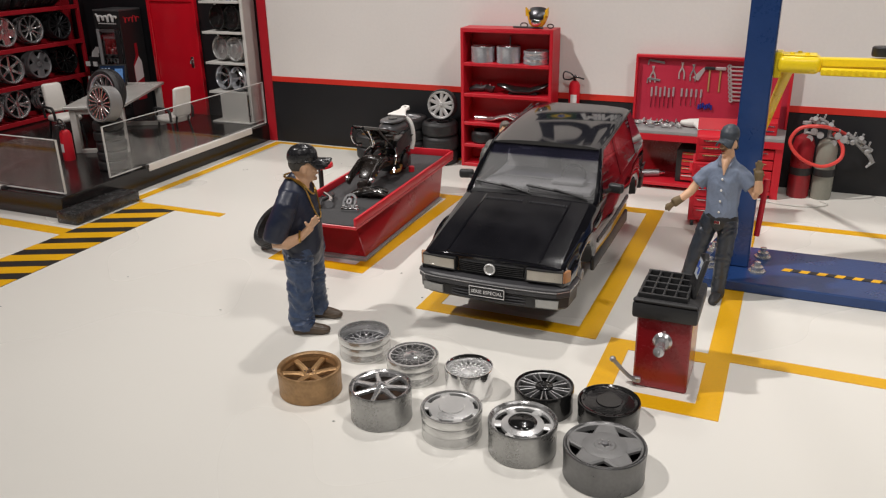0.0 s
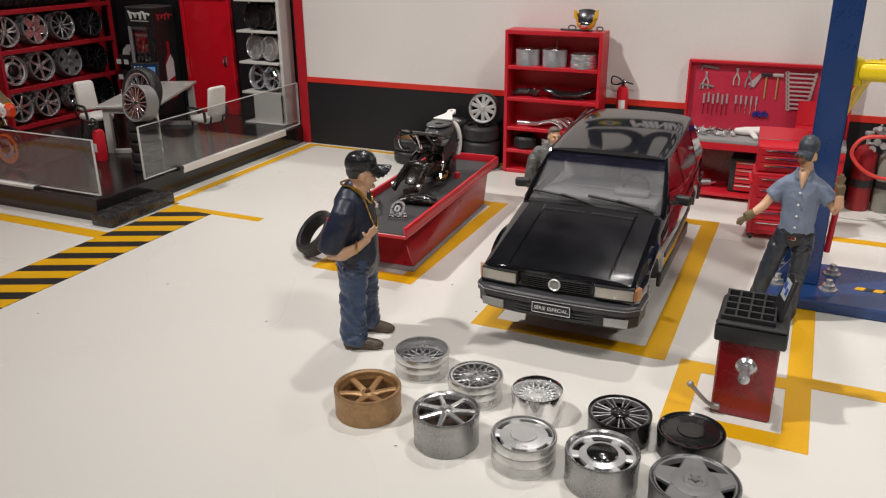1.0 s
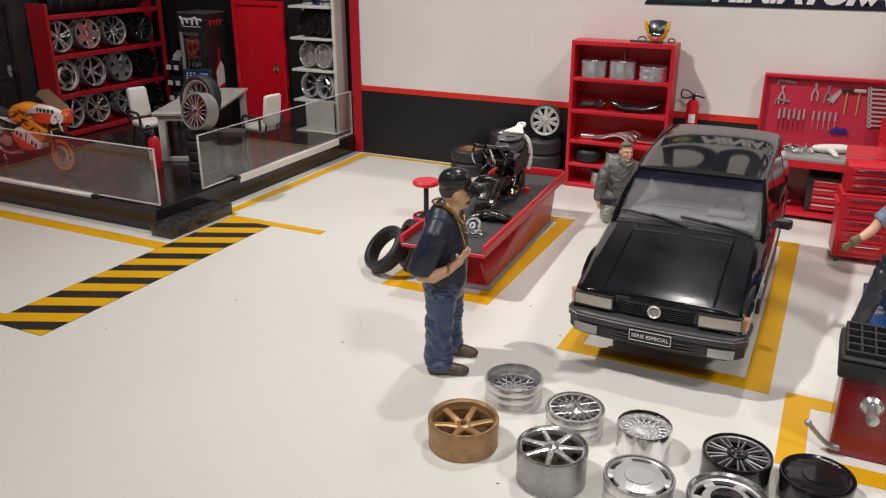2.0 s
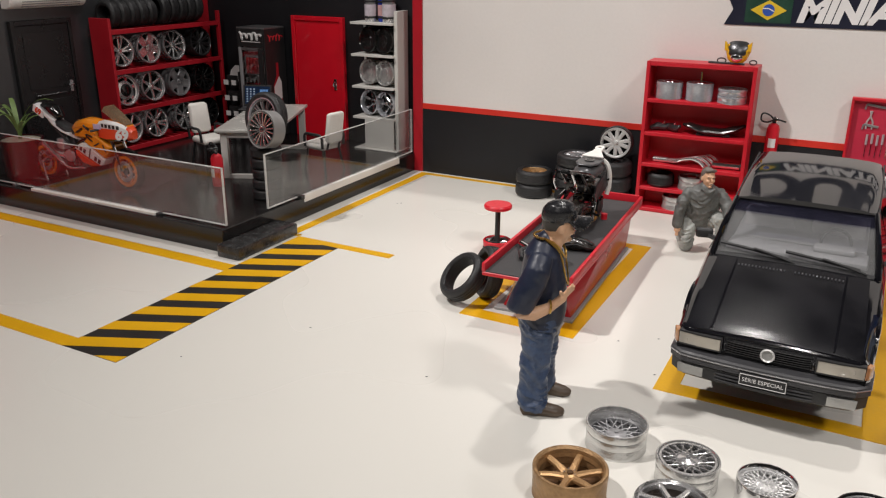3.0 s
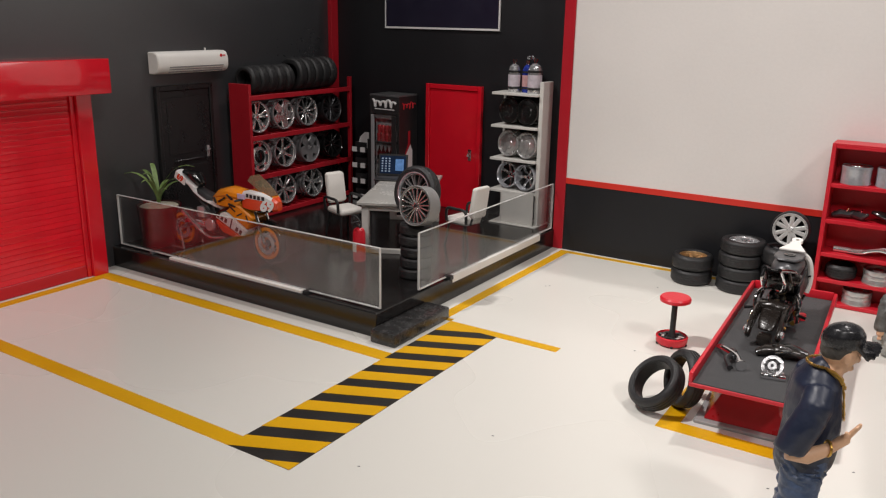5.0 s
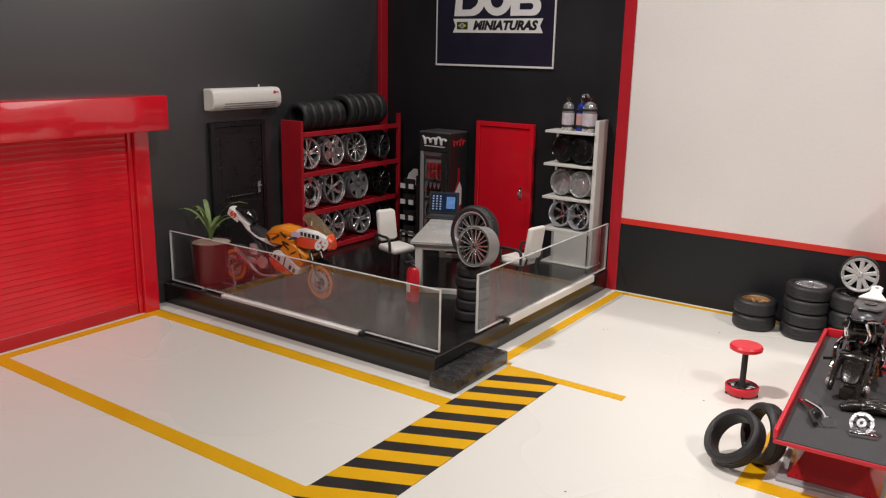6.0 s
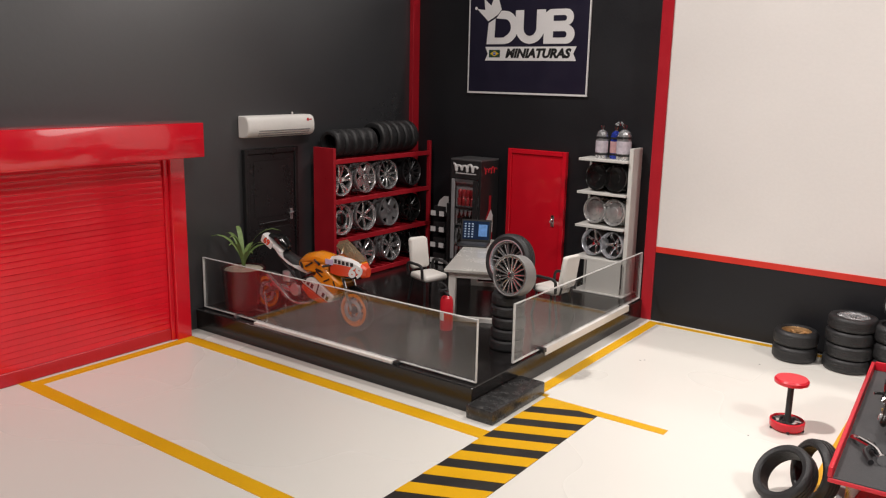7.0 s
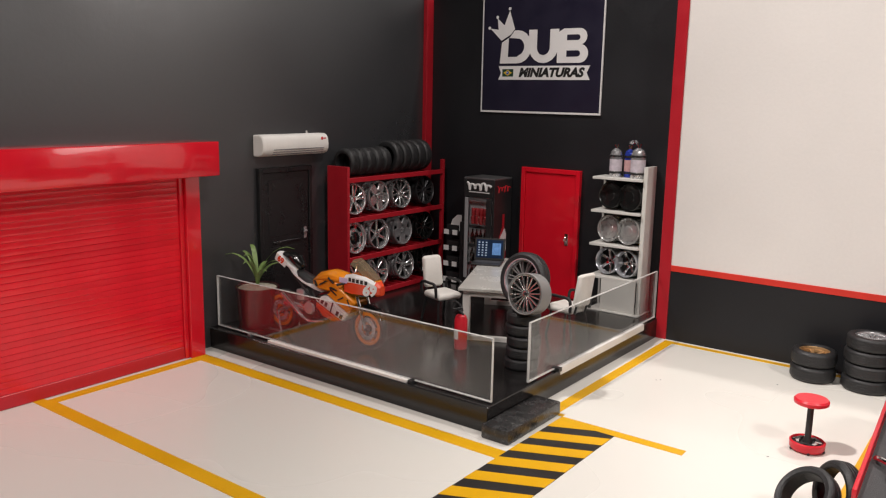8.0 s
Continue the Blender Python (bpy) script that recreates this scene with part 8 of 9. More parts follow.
def swash(x, y, z, w, h, r, axis):
    """A flowing white scribble of loops, drawn with a round brush."""
    pts = []
    for i in range(64):
        s = i / 63
        a = s * 2 * math.pi * 4.2
        u, v = s * w + 0.055 * w * math.sin(a), h * (0.5 + 0.42 * math.cos(a) * (0.75 + 0.25 * math.cos(s * 9)))
        pts.append((x + u, y, z + v) if axis == "x" else (x, y + u, z + v))
    return tube(pts, [r * (0.7 + 0.5 * abs(math.sin(i * 0.42))) for i in range(64)], 6)


part("header_swash", swash(0.06, -0.003, 1.55, 0.43, 0.15, 0.020, "x"), WHITE_VINYL, fr, "white flowing emblem")
part("header_bar", box(0.10, 0.48, -0.006, -0.001, 1.535, 1.548), WHITE_VINYL, fr)
dr = part("door", box(0.04, 0.10, -0.03, -0.001, 0.17, 1.45, 0.004, 1), mat("pale_grey_frame", (0.34, 0.34, 0.35), 0.4), fr, "grey door frame")
part("door_stile", box(0.44, 0.53, -0.03, -0.001, 0.17, 1.45, 0.004, 1), BLACK_PLASTIC, dr)
part("door_rail", box(0.101, 0.439, -0.03, -0.001, 1.41, 1.45), GREY_METAL, dr)
part("door_rail", box(0.101, 0.439, -0.03, -0.001, 0.17, 0.21), GREY_METAL, dr)
part("door_glass", box(0.101, 0.439, -0.022, -0.016, 0.211, 1.409), FRIDGE_GLASS, dr, "glass door pane").visible_shadow = False
part("liner", box(0.05, 0.52, 0.085, 0.455, 0.17, 1.455), mat("fridge_liner", (0.7, 0.7, 0.72), 0.4), fr)
for z in (0.42, 0.72, 1.02):
    part("wire_shelf", box(0.045, 0.525, 0.005, 0.084, z, z + 0.015), SILVER, fr)
CAN_RED = mat("red_can", (0.7, 0.05, 0.06), 0.25, 0.3, var=0.1, rnd=0.15)
can = finish("can", lathe([(0, 0), (0.03, 0), (0.034, 0.01), (0.034, 0.11), (0.026, 0.125), (0, 0.125)], 12), CAN_RED)
bot = finish("bottle", lathe([(0, 0), (0.03, 0), (0.033, 0.01), (0.033, 0.12), (0.012, 0.18), (0.012, 0.22), (0, 0.22)], 12), mat("dark_bottle", (0.02, 0.015, 0.012), 0.12, var=0.2, coat=0.5))
for lvl, (z, me, nm) in enumerate(((0.162, bot, "bottle"), (0.436, bot, "bottle"), (0.736, bot, "bottle"), (1.036, can, "can"))):
    for i in range(4):
        part(nm, me, None, fr, m=Matrix.Translation((0.15 + i * 0.078, 0.045, z)))
        if nm == "can":
            part(nm, me, None, fr, m=Matrix.Translation((0.16 + i * 0.074, 0.045, z + 0.126)))
# side picture: tall red bottle shape
part("side_picture", prism([(0.16, 0.25), (0.36, 0.25), (0.36, 0.85), (0.30, 1.0), (0.30, 1.2), (0.24, 1.2), (0.24, 1.0), (0.16, 0.85)], 0.571, 0.574, m=Matrix(((0, 0, 1, 0), (1, 0, 0, 0), (0, 1, 0, 0), (0, 0, 0, 1)))), mat("dark_red_print", (0.4, 0.015, 0.025), 0.35), fr, "red bottle shape printed on the side")
part("side_label", prism([(0.165, 0.55), (0.355, 0.62), (0.355, 0.88), (0.3, 0.98), (0.165, 0.82)], 0.575, 0.577, m=Matrix(((0, 0, 1, 0), (1, 0, 0, 0), (0, 1, 0, 0), (0, 0, 0, 1)))), WHITE_VINYL, fr)
part("side_swash", swash(0.573, 0.08, 1.53, 0.34, 0.13, 0.010, "y"), RED_VINYL, fr, "red flowing emblem")

# dark display stand beside the fridge
st = thing("display_stand", 0.60, -0.42, PZ, 4, "black display stand with white price cards", "display stand")
part("upright", box(0.30, 0.36, 0.0, 0.30, 0, 1.02, 0.004, 1), BLACK_PLASTIC, st)
for k in range(4):
    z = 0.02 + 0.26 * k
    part("tray", box(0.0, 0.299, -0.02, 0.30, z, z + 0.05, 0.004, 1), BLACK_PLASTIC, st)
    part("price_card", box(0.02, 0.11, -0.03, -0.021, z, z + 0.08), WHITE_VINYL, st, "white price card")
    part("price_card", box(0.18, 0.27, -0.03, -0.021, z, z + 0.08), WHITE_VINYL, st, "white price card")
    part("package", box(0.03, 0.26, 0.04, 0.2, z + 0.051, z + 0.15, 0.006, 1), BLACK_PLASTIC, st)
part("header_card", prism([(0.10, 0.86), (0.30, 0.86), (0.30, 1.12), (0.22, 1.12), (0.13, 1.04), (0.10, 0.95)], -0.06, -0.05, m=FACE), WHITE_VINYL, st, "white arched header card")

# white wheel shelf
ws = thing("white_shelf", 3.19, -0.40, PZ, 0, "white open shelf stand with rims on three boards", "shelf stand")
part("upright", box(0.74, 0.80, 0.05, 0.36, 0.021, 2.09, 0.004, 1), WHITE_SHELF, ws, "white upright")
for z in (1.92, 1.45, 0.97, 0.50):
    part("shelf_board", box(0.0, 0.739, 0.0, 0.39, z - 0.035, z, 0.003, 1), WHITE_SHELF, ws)
part("lower_panel", box(0.22, 0.739, 0.0, 0.02, 0.021, 0.464), WHITE_SHELF, ws)
part("foot_plate", box(0.05, 0.82, -0.06, 0.37, 0.0, 0.02, 0.004, 1), WHITE_SHELF, ws)
part("back_upright", box(0.0, 0.03, 0.37, 0.39, 0.0, 1.884), WHITE_SHELF, ws)
for z, mt, style, lab, dk in ((1.45, BLACK_RIM, CLOSED, "gloss black rim standing on the white shelf", None), (0.97, MATS["pale_cast_silver"], ("dish", 10, 0.85, 0.03, 0.014, (0.74, 0.82), 0.004), "silver dish rim standing on the white shelf", None), (0.50, CHROME, ("spokes", 6, 0.34, 0.30, 0.085, 0.02, 0, 0.7), "chrome six-spoke rim standing on the white shelf", BLACK_RIM)):
    for k, (x, y) in enumerate(((0.26, 0.21), (0.58, 0.16))):
        t = thing("alloy_wheel", 0, 0, 0, 0, lab, "alloy wheel", "rims on the white shelf")
        t.matrix_basis = at(3.17 + x + 0.03, -0.40 + y + 0.10, PZ + z + 0.196) @ Matrix.Rotation(radians(-14), 4, "Z") @ Matrix.Rotation(radians(86), 4, "X") @ Matrix.Rotation(radians(40 + 25 * k), 4, "Z")
        add_rim(t, 0.192, 0.20, style, mt, MATS["bright_rim_barrel"] if mt == CHROME else mt, dk, 30, plain=z != 0.97)


def bottle(x, y, z, mt, r, h, label, band):
    t = thing("gas_bottle", x, y, z, 0, label, "gas bottle", "nitrous bottles on the white shelf")
    part("bottle", lathe([(0, 0), (r * 0.9, 0), (r, 0.02), (r, h * 0.72), (r * 0.8, h * 0.85), (r * 0.3, h * 0.93), (0, h * 0.93)], 22), mt, t)
    part("neck", lathe([(0, h * 0.93), (0.02, h * 0.93), (0.02, h), (0.035, h), (0.035, h + 0.03), (0, h + 0.035)], 12), CHROME, t)
    part("label", lathe([(r + 0.001, h * 0.2), (r + 0.003, h * 0.2), (r + 0.003, h * 0.58), (r + 0.001, h * 0.58)], 22, closed=True), band, t)
    for zz in (0.12, 0.66):
        part("strap", lathe([(r + 0.002, h * zz), (r + 0.007, h * zz), (r + 0.007, h * zz + 0.025), (r + 0.002, h * zz + 0.025)], 22, closed=True), BLACK_PLASTIC, t)


bottle(3.46, -0.24, PZ + 1.92, SILVER, 0.085, 0.43, "silver nitrous bottle with black straps", mat("pale_label", (0.55, 0.5, 0.55), 0.4, var=0.2, scale=14))
bottle(3.80, -0.26, PZ + 1.92, SILVER, 0.10, 0.45, "silver nitrous bottle with black straps", MATS["pale_label"])
bottle(3.63, -0.16, PZ + 1.92, BLUE_CYL, 0.075, 0.42, "blue nitrous bottle between two silver ones", mat("pink_label", (0.6, 0.35, 0.35), 0.4, var=0.2, scale=14))
t = thing("pressure_valve", 3.66, -0.19, PZ + 1.92 + 0.42 + 0.035, 0, "chrome pressure valve on top of the blue bottle", "valve")
part("body", ball((0, 0.03, 0.03), 0.05, 0.05, 0.035, None, None, None, 10), CHROME, t)
part("hose_stub", tube(smooth_path([(0, 0.03, 0.03), (0.05, 0.0, 0.05), (0.1, -0.03, 0.02)]), 0.018, 8), CHROME, t)

# desk, laptop, chairs
desk = thing("office_desk", 2.72, -2.92, PZ, 25, "white office desk with panel legs", "desk")
DL, DW, DH = 2.0, 0.80, 0.68
part("desktop", box(-0.02, DW, -0.02, DL, DH - 0.04, DH, 0.006, 1), mat("grey_white_laminate", (0.46, 0.45, 0.42), 0.25, var=0.1, scale=2, bump=0.02), desk, "pale grey laminate desktop")
for y in (0.05, DL - 0.15):
    part("leg", box(0.03, 0.12, y, y + 0.09, 0.0, DH - 0.041, 0.004, 1), WHITE_SHELF, desk)
    part("leg", box(DW - 0.12, DW - 0.03, y, y + 0.09, 0.0, DH - 0.041, 0.004, 1), WHITE_SHELF, desk)
    part("foot_bar", box(0.121, DW - 0.121, y, y + 0.06, 0.0, 0.06, 0.004, 1), WHITE_SHELF, desk)
    part("top_bar", box(0.121, DW - 0.121, y, y + 0.06, DH - 0.12, DH - 0.041, 0.004, 1), WHITE_SHELF, desk)
lap = thing("laptop", 2.12, -1.38, PZ + DH, 24, "open black laptop with a blue screen on the desk", "laptop")
lap.scale = (0.95, 0.95, 1.0)
part("base", box(-0.22, 0.22, -0.30, 0.02, 0, 0.022, 0.006, 1), BLACK_PLASTIC, lap)
part("keyboard", box(-0.19, 0.19, -0.20, -0.02, 0.0225, 0.026), GREY_PLASTIC, lap)
LT = Matrix.Translation((0, 0.02, 0.02)) @ Matrix.Rotation(radians(-14), 4, "X")
part("lid", box(-0.23, 0.23, 0, 0.016, 0, 0.32, 0.006, 1, m=LT), BLACK_PLASTIC, lap)
part("screen", box(-0.20, 0.20, -0.003, -0.0005, 0.035, 0.295, m=LT), SCREEN, lap, "glowing dark blue screen")
GLOW = mat("screen_glow", (0.08, 0.17, 0.35), 0.2, var=0.5, scale=10, bump=0, emit=0.7)
part("screen_window", box(0.04, 0.17, -0.005, -0.0032, 0.08, 0.25, m=LT), GLOW, lap)
TILE = mat("screen_tile", (0.3, 0.38, 0.5), 0.2, var=0.3, bump=0, emit=0.4)
for i in range(3):
    for j in range(6):
        part("screen_tile", box(-0.175 + 0.055 * i, -0.15 + 0.055 * i, -0.005, -0.0032, 0.06 + 0.037 * j, 0.078 + 0.037 * j, m=LT), TILE, lap)


def office_chair(x, y, rz, label):
    """Chair that faces -y: white padded seat and back on a black tube frame."""
    c = thing("office_chair", x, y, PZ, rz, label, "chair", "office chairs")
    c.scale = (0.9, 0.9, 0.9)
    part("seat", box(-0.21, 0.21, -0.24, 0.19, 0.35, 0.455, 0.05, 4), WHITE_LEATHER, c, "white padded seat")
    bm = box(-0.19, 0.19, -0.045, 0.045, 0.0, 0.48, 0.042, 4)
    for v in bm.verts:
        k = v.co.z / 0.48
        v.co.x *= (0.92 + 0.12 * math.sin(math.pi * min(1, k * 1.05))) * (1 - 0.2 * abs(2 * k - 1) ** 4)
        v.co.y += 0.5 * v.co.x ** 2 * -1 - 0.05 * math.sin(math.pi * k) + 0.02
    part("backrest", bm, WHITE_LEATHER, c, "white padded backrest", m=Matrix.Translation((0, 0.22, 0.47)) @ Matrix.Rotation(radians(-9), 4, "X"))
    for sx in (-1, 1):
        part("leg", rod((sx * 0.17, -0.17, 0.36), (sx * 0.21, -0.22, 0.0), 0.018, 8), BLACK_PLASTIC, c, "black leg")
        part("leg", rod((sx * 0.17, 0.15, 0.36), (sx * 0.20, 0.23, 0.0), 0.018, 8), BLACK_PLASTIC, c, "black leg")
        part("armrest", tube(smooth_path([(sx * 0.22, 0.20, 0.40), (sx * 0.235, 0.19, 0.58), (sx * 0.235, 0.0, 0.60), (sx * 0.235, -0.16, 0.58), (sx * 0.225, -0.18, 0.40)]), 0.022, 8), BLACK_PLASTIC, c, "black armrest")
        part("back_post", rod((sx * 0.12, 0.20, 0.36), (sx * 0.12, 0.27, 0.62), 0.016, 8), BLACK_PLASTIC, c)
    return c


office_chair(1.98, -2.30, 72, "white padded office chair on a black frame")
office_chair(3.64, -1.80, -100, "white padded office chair on a black frame")

# tyre pile with a rim and a wheel on top
for i in range(5):
    t = thing("tyre", 3.86 + 0.012 * ((i * 7) % 3 - 1), -3.28, PZ + 0.131 * i, 30 * i, "black low-profile tyre in a stacked pile", "tyre", "tyre pile in the office")
    add_tyre(t, 0.12, 0.192, 0.13, 30, deep=0.001)
t = thing("alloy_wheel", 0, 0, 0, 0, "polished multi-spoke rim standing on the tyre pile", "alloy wheel")
t.matrix_basis = at(4.0, -3.36, PZ + 0.655 + 0.232) @ Matrix.Rotation(radians(-5), 4, "Z") @ Matrix.Rotation(radians(80), 4, "X") @ Matrix.Translation((0, 0, -0.05 * K))
mat("hyper_silver_paint", (0.6, 0.6, 0.61), 0.2, 0.6, var=0.1, bump=0.04)
add_rim(t, 0.228, 0.19, ("spokes", 9, 0.065, 0.08, 0.006, 0.02, 9, 0.95), mat("machined_alloy", (0.52, 0.505, 0.49), 0.17, 0.85, var=0.15, bump=0.05), mat("matte_grey_barrel", (0.24, 0.235, 0.23), 0.5, 0.2, var=0.08, bump=0.03), GUNMETAL, plain=True)
t = thing("wheel", 0, 0, 0, 0, "black multi-spoke wheel with tyre leaning on the pile", "wheel")
t.matrix_basis = at(3.76, -3.10, PZ + 0.655 + 0.312) @ Matrix.Rotation(radians(-6), 4, "Z") @ Matrix.Rotation(radians(78), 4, "X") @ Matrix.Translation((0, 0, -0.07 * K))
add_tyre(t, 0.235, 0.31, 0.17, z=0.0)
add_rim(t, 0.238, 0.165, ("spokes", 10, 0.05, 0.05, 0.03, 0.03, 6, 0.95), BRUSHED, MATS["bright_rim_barrel"], BLACK_RIM)
extinguisher(2.92, -3.16, PZ, -20, 1.05, "small red fire extinguisher standing on the platform")

# potted plant
pot = thing("potted_plant", 0.33, -4.08, PZ, 0, "green strap-leaved plant in a dark red pot", "plant")
part("pot", lathe([(0, 0), (0.235, 0), (0.25, 0.02), (0.28, 0.50), (0.285, 0.53), (0.265, 0.53), (0.26, 0.49), (0, 0.49)], 32), POT_RED, pot, "glossy dark red pot")
part("pebbles", lathe([(0, 0.491), (0.257, 0.491), (0.24, 0.515), (0.1, 0.53), (0, 0.525)], 24), SOIL, pot, "pale pebbles")
random.seed(11)
for i in range(10):
    a = i * 2.4 + 0.3
    L = random.uniform(0.40, 0.92)
    reach = random.uniform(0.18, 0.5)
    bm = bmesh.new()
    rows = []
    for k in range(8):
        s = k / 7
        w = 0.030 * (0.6 + 0.9 * s) * (1 - s ** 4) + 0.002
        c = Vector((math.cos(a) * reach * s ** 1.6, math.sin(a) * reach * s ** 1.6, 0.52 + L * (s - 0.45 * s ** 3)))
        n = Vector((-math.sin(a), math.cos(a), 0))
        rows.append([bm.verts.new(c - n * w + Vector((0, 0, 0.008))), bm.verts.new(c), bm.verts.new(c + n * w + Vector((0, 0, 0.008))), bm.verts.new(c + Vector((0, 0, 0.006)))])
    for k in range(7):
        for j in range(4):
            bm.faces.new((rows[k][j], rows[k][(j + 1) % 4], rows[k + 1][(j + 1) % 4], rows[k + 1][j]))
    bm.faces.new(rows[0][::-1])
    bm.faces.new(rows[-1])
    bmesh.ops.recalc_face_normals(bm, faces=bm.faces[:])
    part("leaf", bm, GREEN_LEAF, pot, "curving green leaf")

# racing motorcycle: local front is +x
mb = thing("racing_motorcycle", 1.39, -3.93, PZ, 2, "orange, white and red racing motorcycle on a paddock stand", "motorcycle")
mb.scale = (0.966, 1, 1)


def bike_wheel(x, r, w, metal):
    m = Matrix.Translation((x, 0, r + 0.005)) @ Matrix.Rotation(radians(90), 4, "X")
    q = part("wheel", lathe([(r * 0.62, -w / 2), (r * 0.76, -w / 2), (r * 0.76, w / 2), (r * 0.62, w / 2)], 36, closed=True, m=m), metal, mb, "orange wheel rim")
    part("tyre", lathe([(r * 0.74, -w * 0.42), (r * 0.85, -w * 0.5), (r * 0.95, -w * 0.34), (r, 0), (r * 0.95, w * 0.34), (r * 0.85, w * 0.5), (r * 0.74, w * 0.42)], 36, closed=True, m=m), RUBBER, q, "black slick tyre")
    for i in range(5):
        part("spoke", box(0.03, r * 0.72, -0.014, 0.014, -0.02, 0.02, 0.004, 1, m=m @ Matrix.Rotation(2 * math.pi * i / 5, 4, "Z")), metal, q)
    part("hub", lathe([(0, -w / 2), (0.045, -w / 2), (0.045, w / 2), (0, w / 2)], 16, m=m), GUNMETAL, q)
    for s in (-1, 1):
        part("brake_disc", lathe([(r * 0.32, s * w * 0.55), (r * 0.52, s * w * 0.55), (r * 0.52, s * w * 0.6), (r * 0.32, s * w * 0.6)], 28, closed=True, m=m), SILVER, q, "silver brake disc")


bike_wheel(0.76, 0.262, 0.10, mat("orange_wheel", (0.75, 0.2, 0.02), 0.3, coat=0.4))
bike_wheel(-0.70, 0.262, 0.15, MATS["orange_wheel"])
BODY = Matrix.Rotation(math.pi / 2, 4, "X")
part("fairing_upper", prism([(0.16, 0.62), (0.35, 0.73), (0.65, 0.585), (0.53, 0.42)], -0.15, 0.15, m=BODY, bev=0.018), ORANGE, mb, "orange side fairing")
part("fairing_band", prism([(-0.02, 0.56), (0.16, 0.615), (0.525, 0.415), (0.48, 0.335), (0.42, 0.325), (-0.01, 0.505)], -0.147, 0.147, m=BODY, bev=0.014), WHITE_VINYL, mb, "white diagonal band")
part("fairing_lower", prism([(-0.015, 0.50), (0.415, 0.32), (0.28, 0.285), (0.10, 0.32), (-0.02, 0.43)], -0.14, 0.14, m=BODY, bev=0.018), ORANGE_RED, mb, "red belly fairing")
NOSE = [(0.46, 0.13, 0.66, 0.89), (0.60, 0.15, 0.655, 0.925), (0.78, 0.13, 0.66, 0.905), (0.90, 0.085, 0.675, 0.85), (0.955, 0.045, 0.69, 0.80)]
bm = bmesh.new()
rows = []
for x, w, z0, z1 in NOSE:
    c = min(0.032, w * 0.45)
    m = (z0 + z1) / 2 + 0.03
    rows.append([bm.verts.new((x, y, z)) for y, z in ((-w + c, z0), (-w, z0 + c), (-w, m), (-w, z1 - c), (-w + c, z1), (w - c, z1), (w, z1 - c), (w, m), (w, z0 + c), (w - c, z0))])
for p, q in zip(rows, rows[1:]):
    for k in range(10):
        f = bm.faces.new((p[k], p[(k + 1) % 10], q[(k + 1) % 10], q[k]))
        f.material_index = (2, 0, 1, 1, 3, 1, 1, 0, 2, 2)[k] if q is not rows[-1] else 0
bm.faces.new(rows[-1])
bmesh.ops.recalc_face_normals(bm, faces=bm.faces[:])
part("fairing_nose", bm, [ORANGE_RED, WHITE_VINYL, BLACK_RIM, ORANGE], mb, "wedge nose fairing banded white, red and black")


def nose_half(x):
    """Half width of the nose fairing at x."""
    for (x0, w0, *_), (x1, w1, *_) in zip(NOSE, NOSE[1:]):
        if x <= x1:
            return w0 + (w1 - w0) * (x - x0) / (x1 - x0)
    return NOSE[-1][1]


part("tank", limb([(0.42, 0, 0.79, 0.10, 0.045), (0.36, 0, 0.81, 0.14, 0.075), (0.2, 0, 0.82, 0.15, 0.088), (0.02, 0, 0.78, 0.125, 0.085), (-0.12, 0, 0.72, 0.07, 0.05), (-0.16, 0, 0.70, 0.04, 0.03)], bmesh.new(), 0, 14, ref=(0, 0, 1)), ORANGE, mb, "orange tank")
part("tank_flank", prism([(-0.10, 0.72), (0.02, 0.65), (0.34, 0.645), (0.44, 0.72), (0.36, 0.79), (0.05, 0.785)], -0.135, 0.135, m=BODY, bev=0.025), ORANGE, mb, "orange tank flank")
for x, z, rot, L in ((0.30, 0.66, 30, 0.06), (0.42, 0.60, -25, 0.05), (0.55, 0.56, 65, 0.05), (0.27, 0.47, -70, 0.07)):
    part("paint_slash", box(-L, L, -0.156, -0.1505, -0.008, 0.008, m=Matrix.Translation((x, 0, z)) @ Matrix.Rotation(radians(rot), 4, "Y")), BLACK_VINYL, mb, "black paint slash")
for x, z, rot, L in ((0.26, 0.80, 35, 0.05), (0.12, 0.75, -28, 0.06), (0.30, 0.70, 10, 0.06), (0.0, 0.73, 60, 0.04)):
    part("tank_slash", box(-L, L, -0.160, -0.1355, -0.008, 0.008, m=Matrix.Translation((x, 0, z)) @ Matrix.Rotation(radians(rot), 4, "Y")), BLACK_VINYL, mb, "black paint slash")
part("sponsor_patch", box(0.40, 0.52, -0.150, -0.140, 0.80, 0.86), mat("lilac_vinyl", (0.6, 0.5, 0.7), 0.4), mb, "pale lilac patch")
bm = bmesh.new()
rows = []
for i in range(7):
    u = i / 6
    x, z, w = 0.89 - 0.33 * u, 0.87 + 0.21 * u + 0.012 * math.sin(math.pi * u), 0.088 + 0.035 * u
    rows.append([bm.verts.new((x, y, z + dz)) for y, dz in ((-w, -0.075 * (1 - 0.3 * u)), (-w * 0.62, 0), (w * 0.62, 0), (w, -0.075 * (1 - 0.3 * u)))])
for p, q in zip(rows, rows[1:]):
    for k in range(3):
        bm.faces.new((p[k], p[k + 1], q[k + 1], q[k]))
bmesh.ops.recalc_face_normals(bm, faces=bm.faces[:])
bmesh.ops.solidify(bm, geom=bm.faces[:], thickness=0.006)
part("screen", bm, TINT_GLASS, mb, "amber tinted screen")
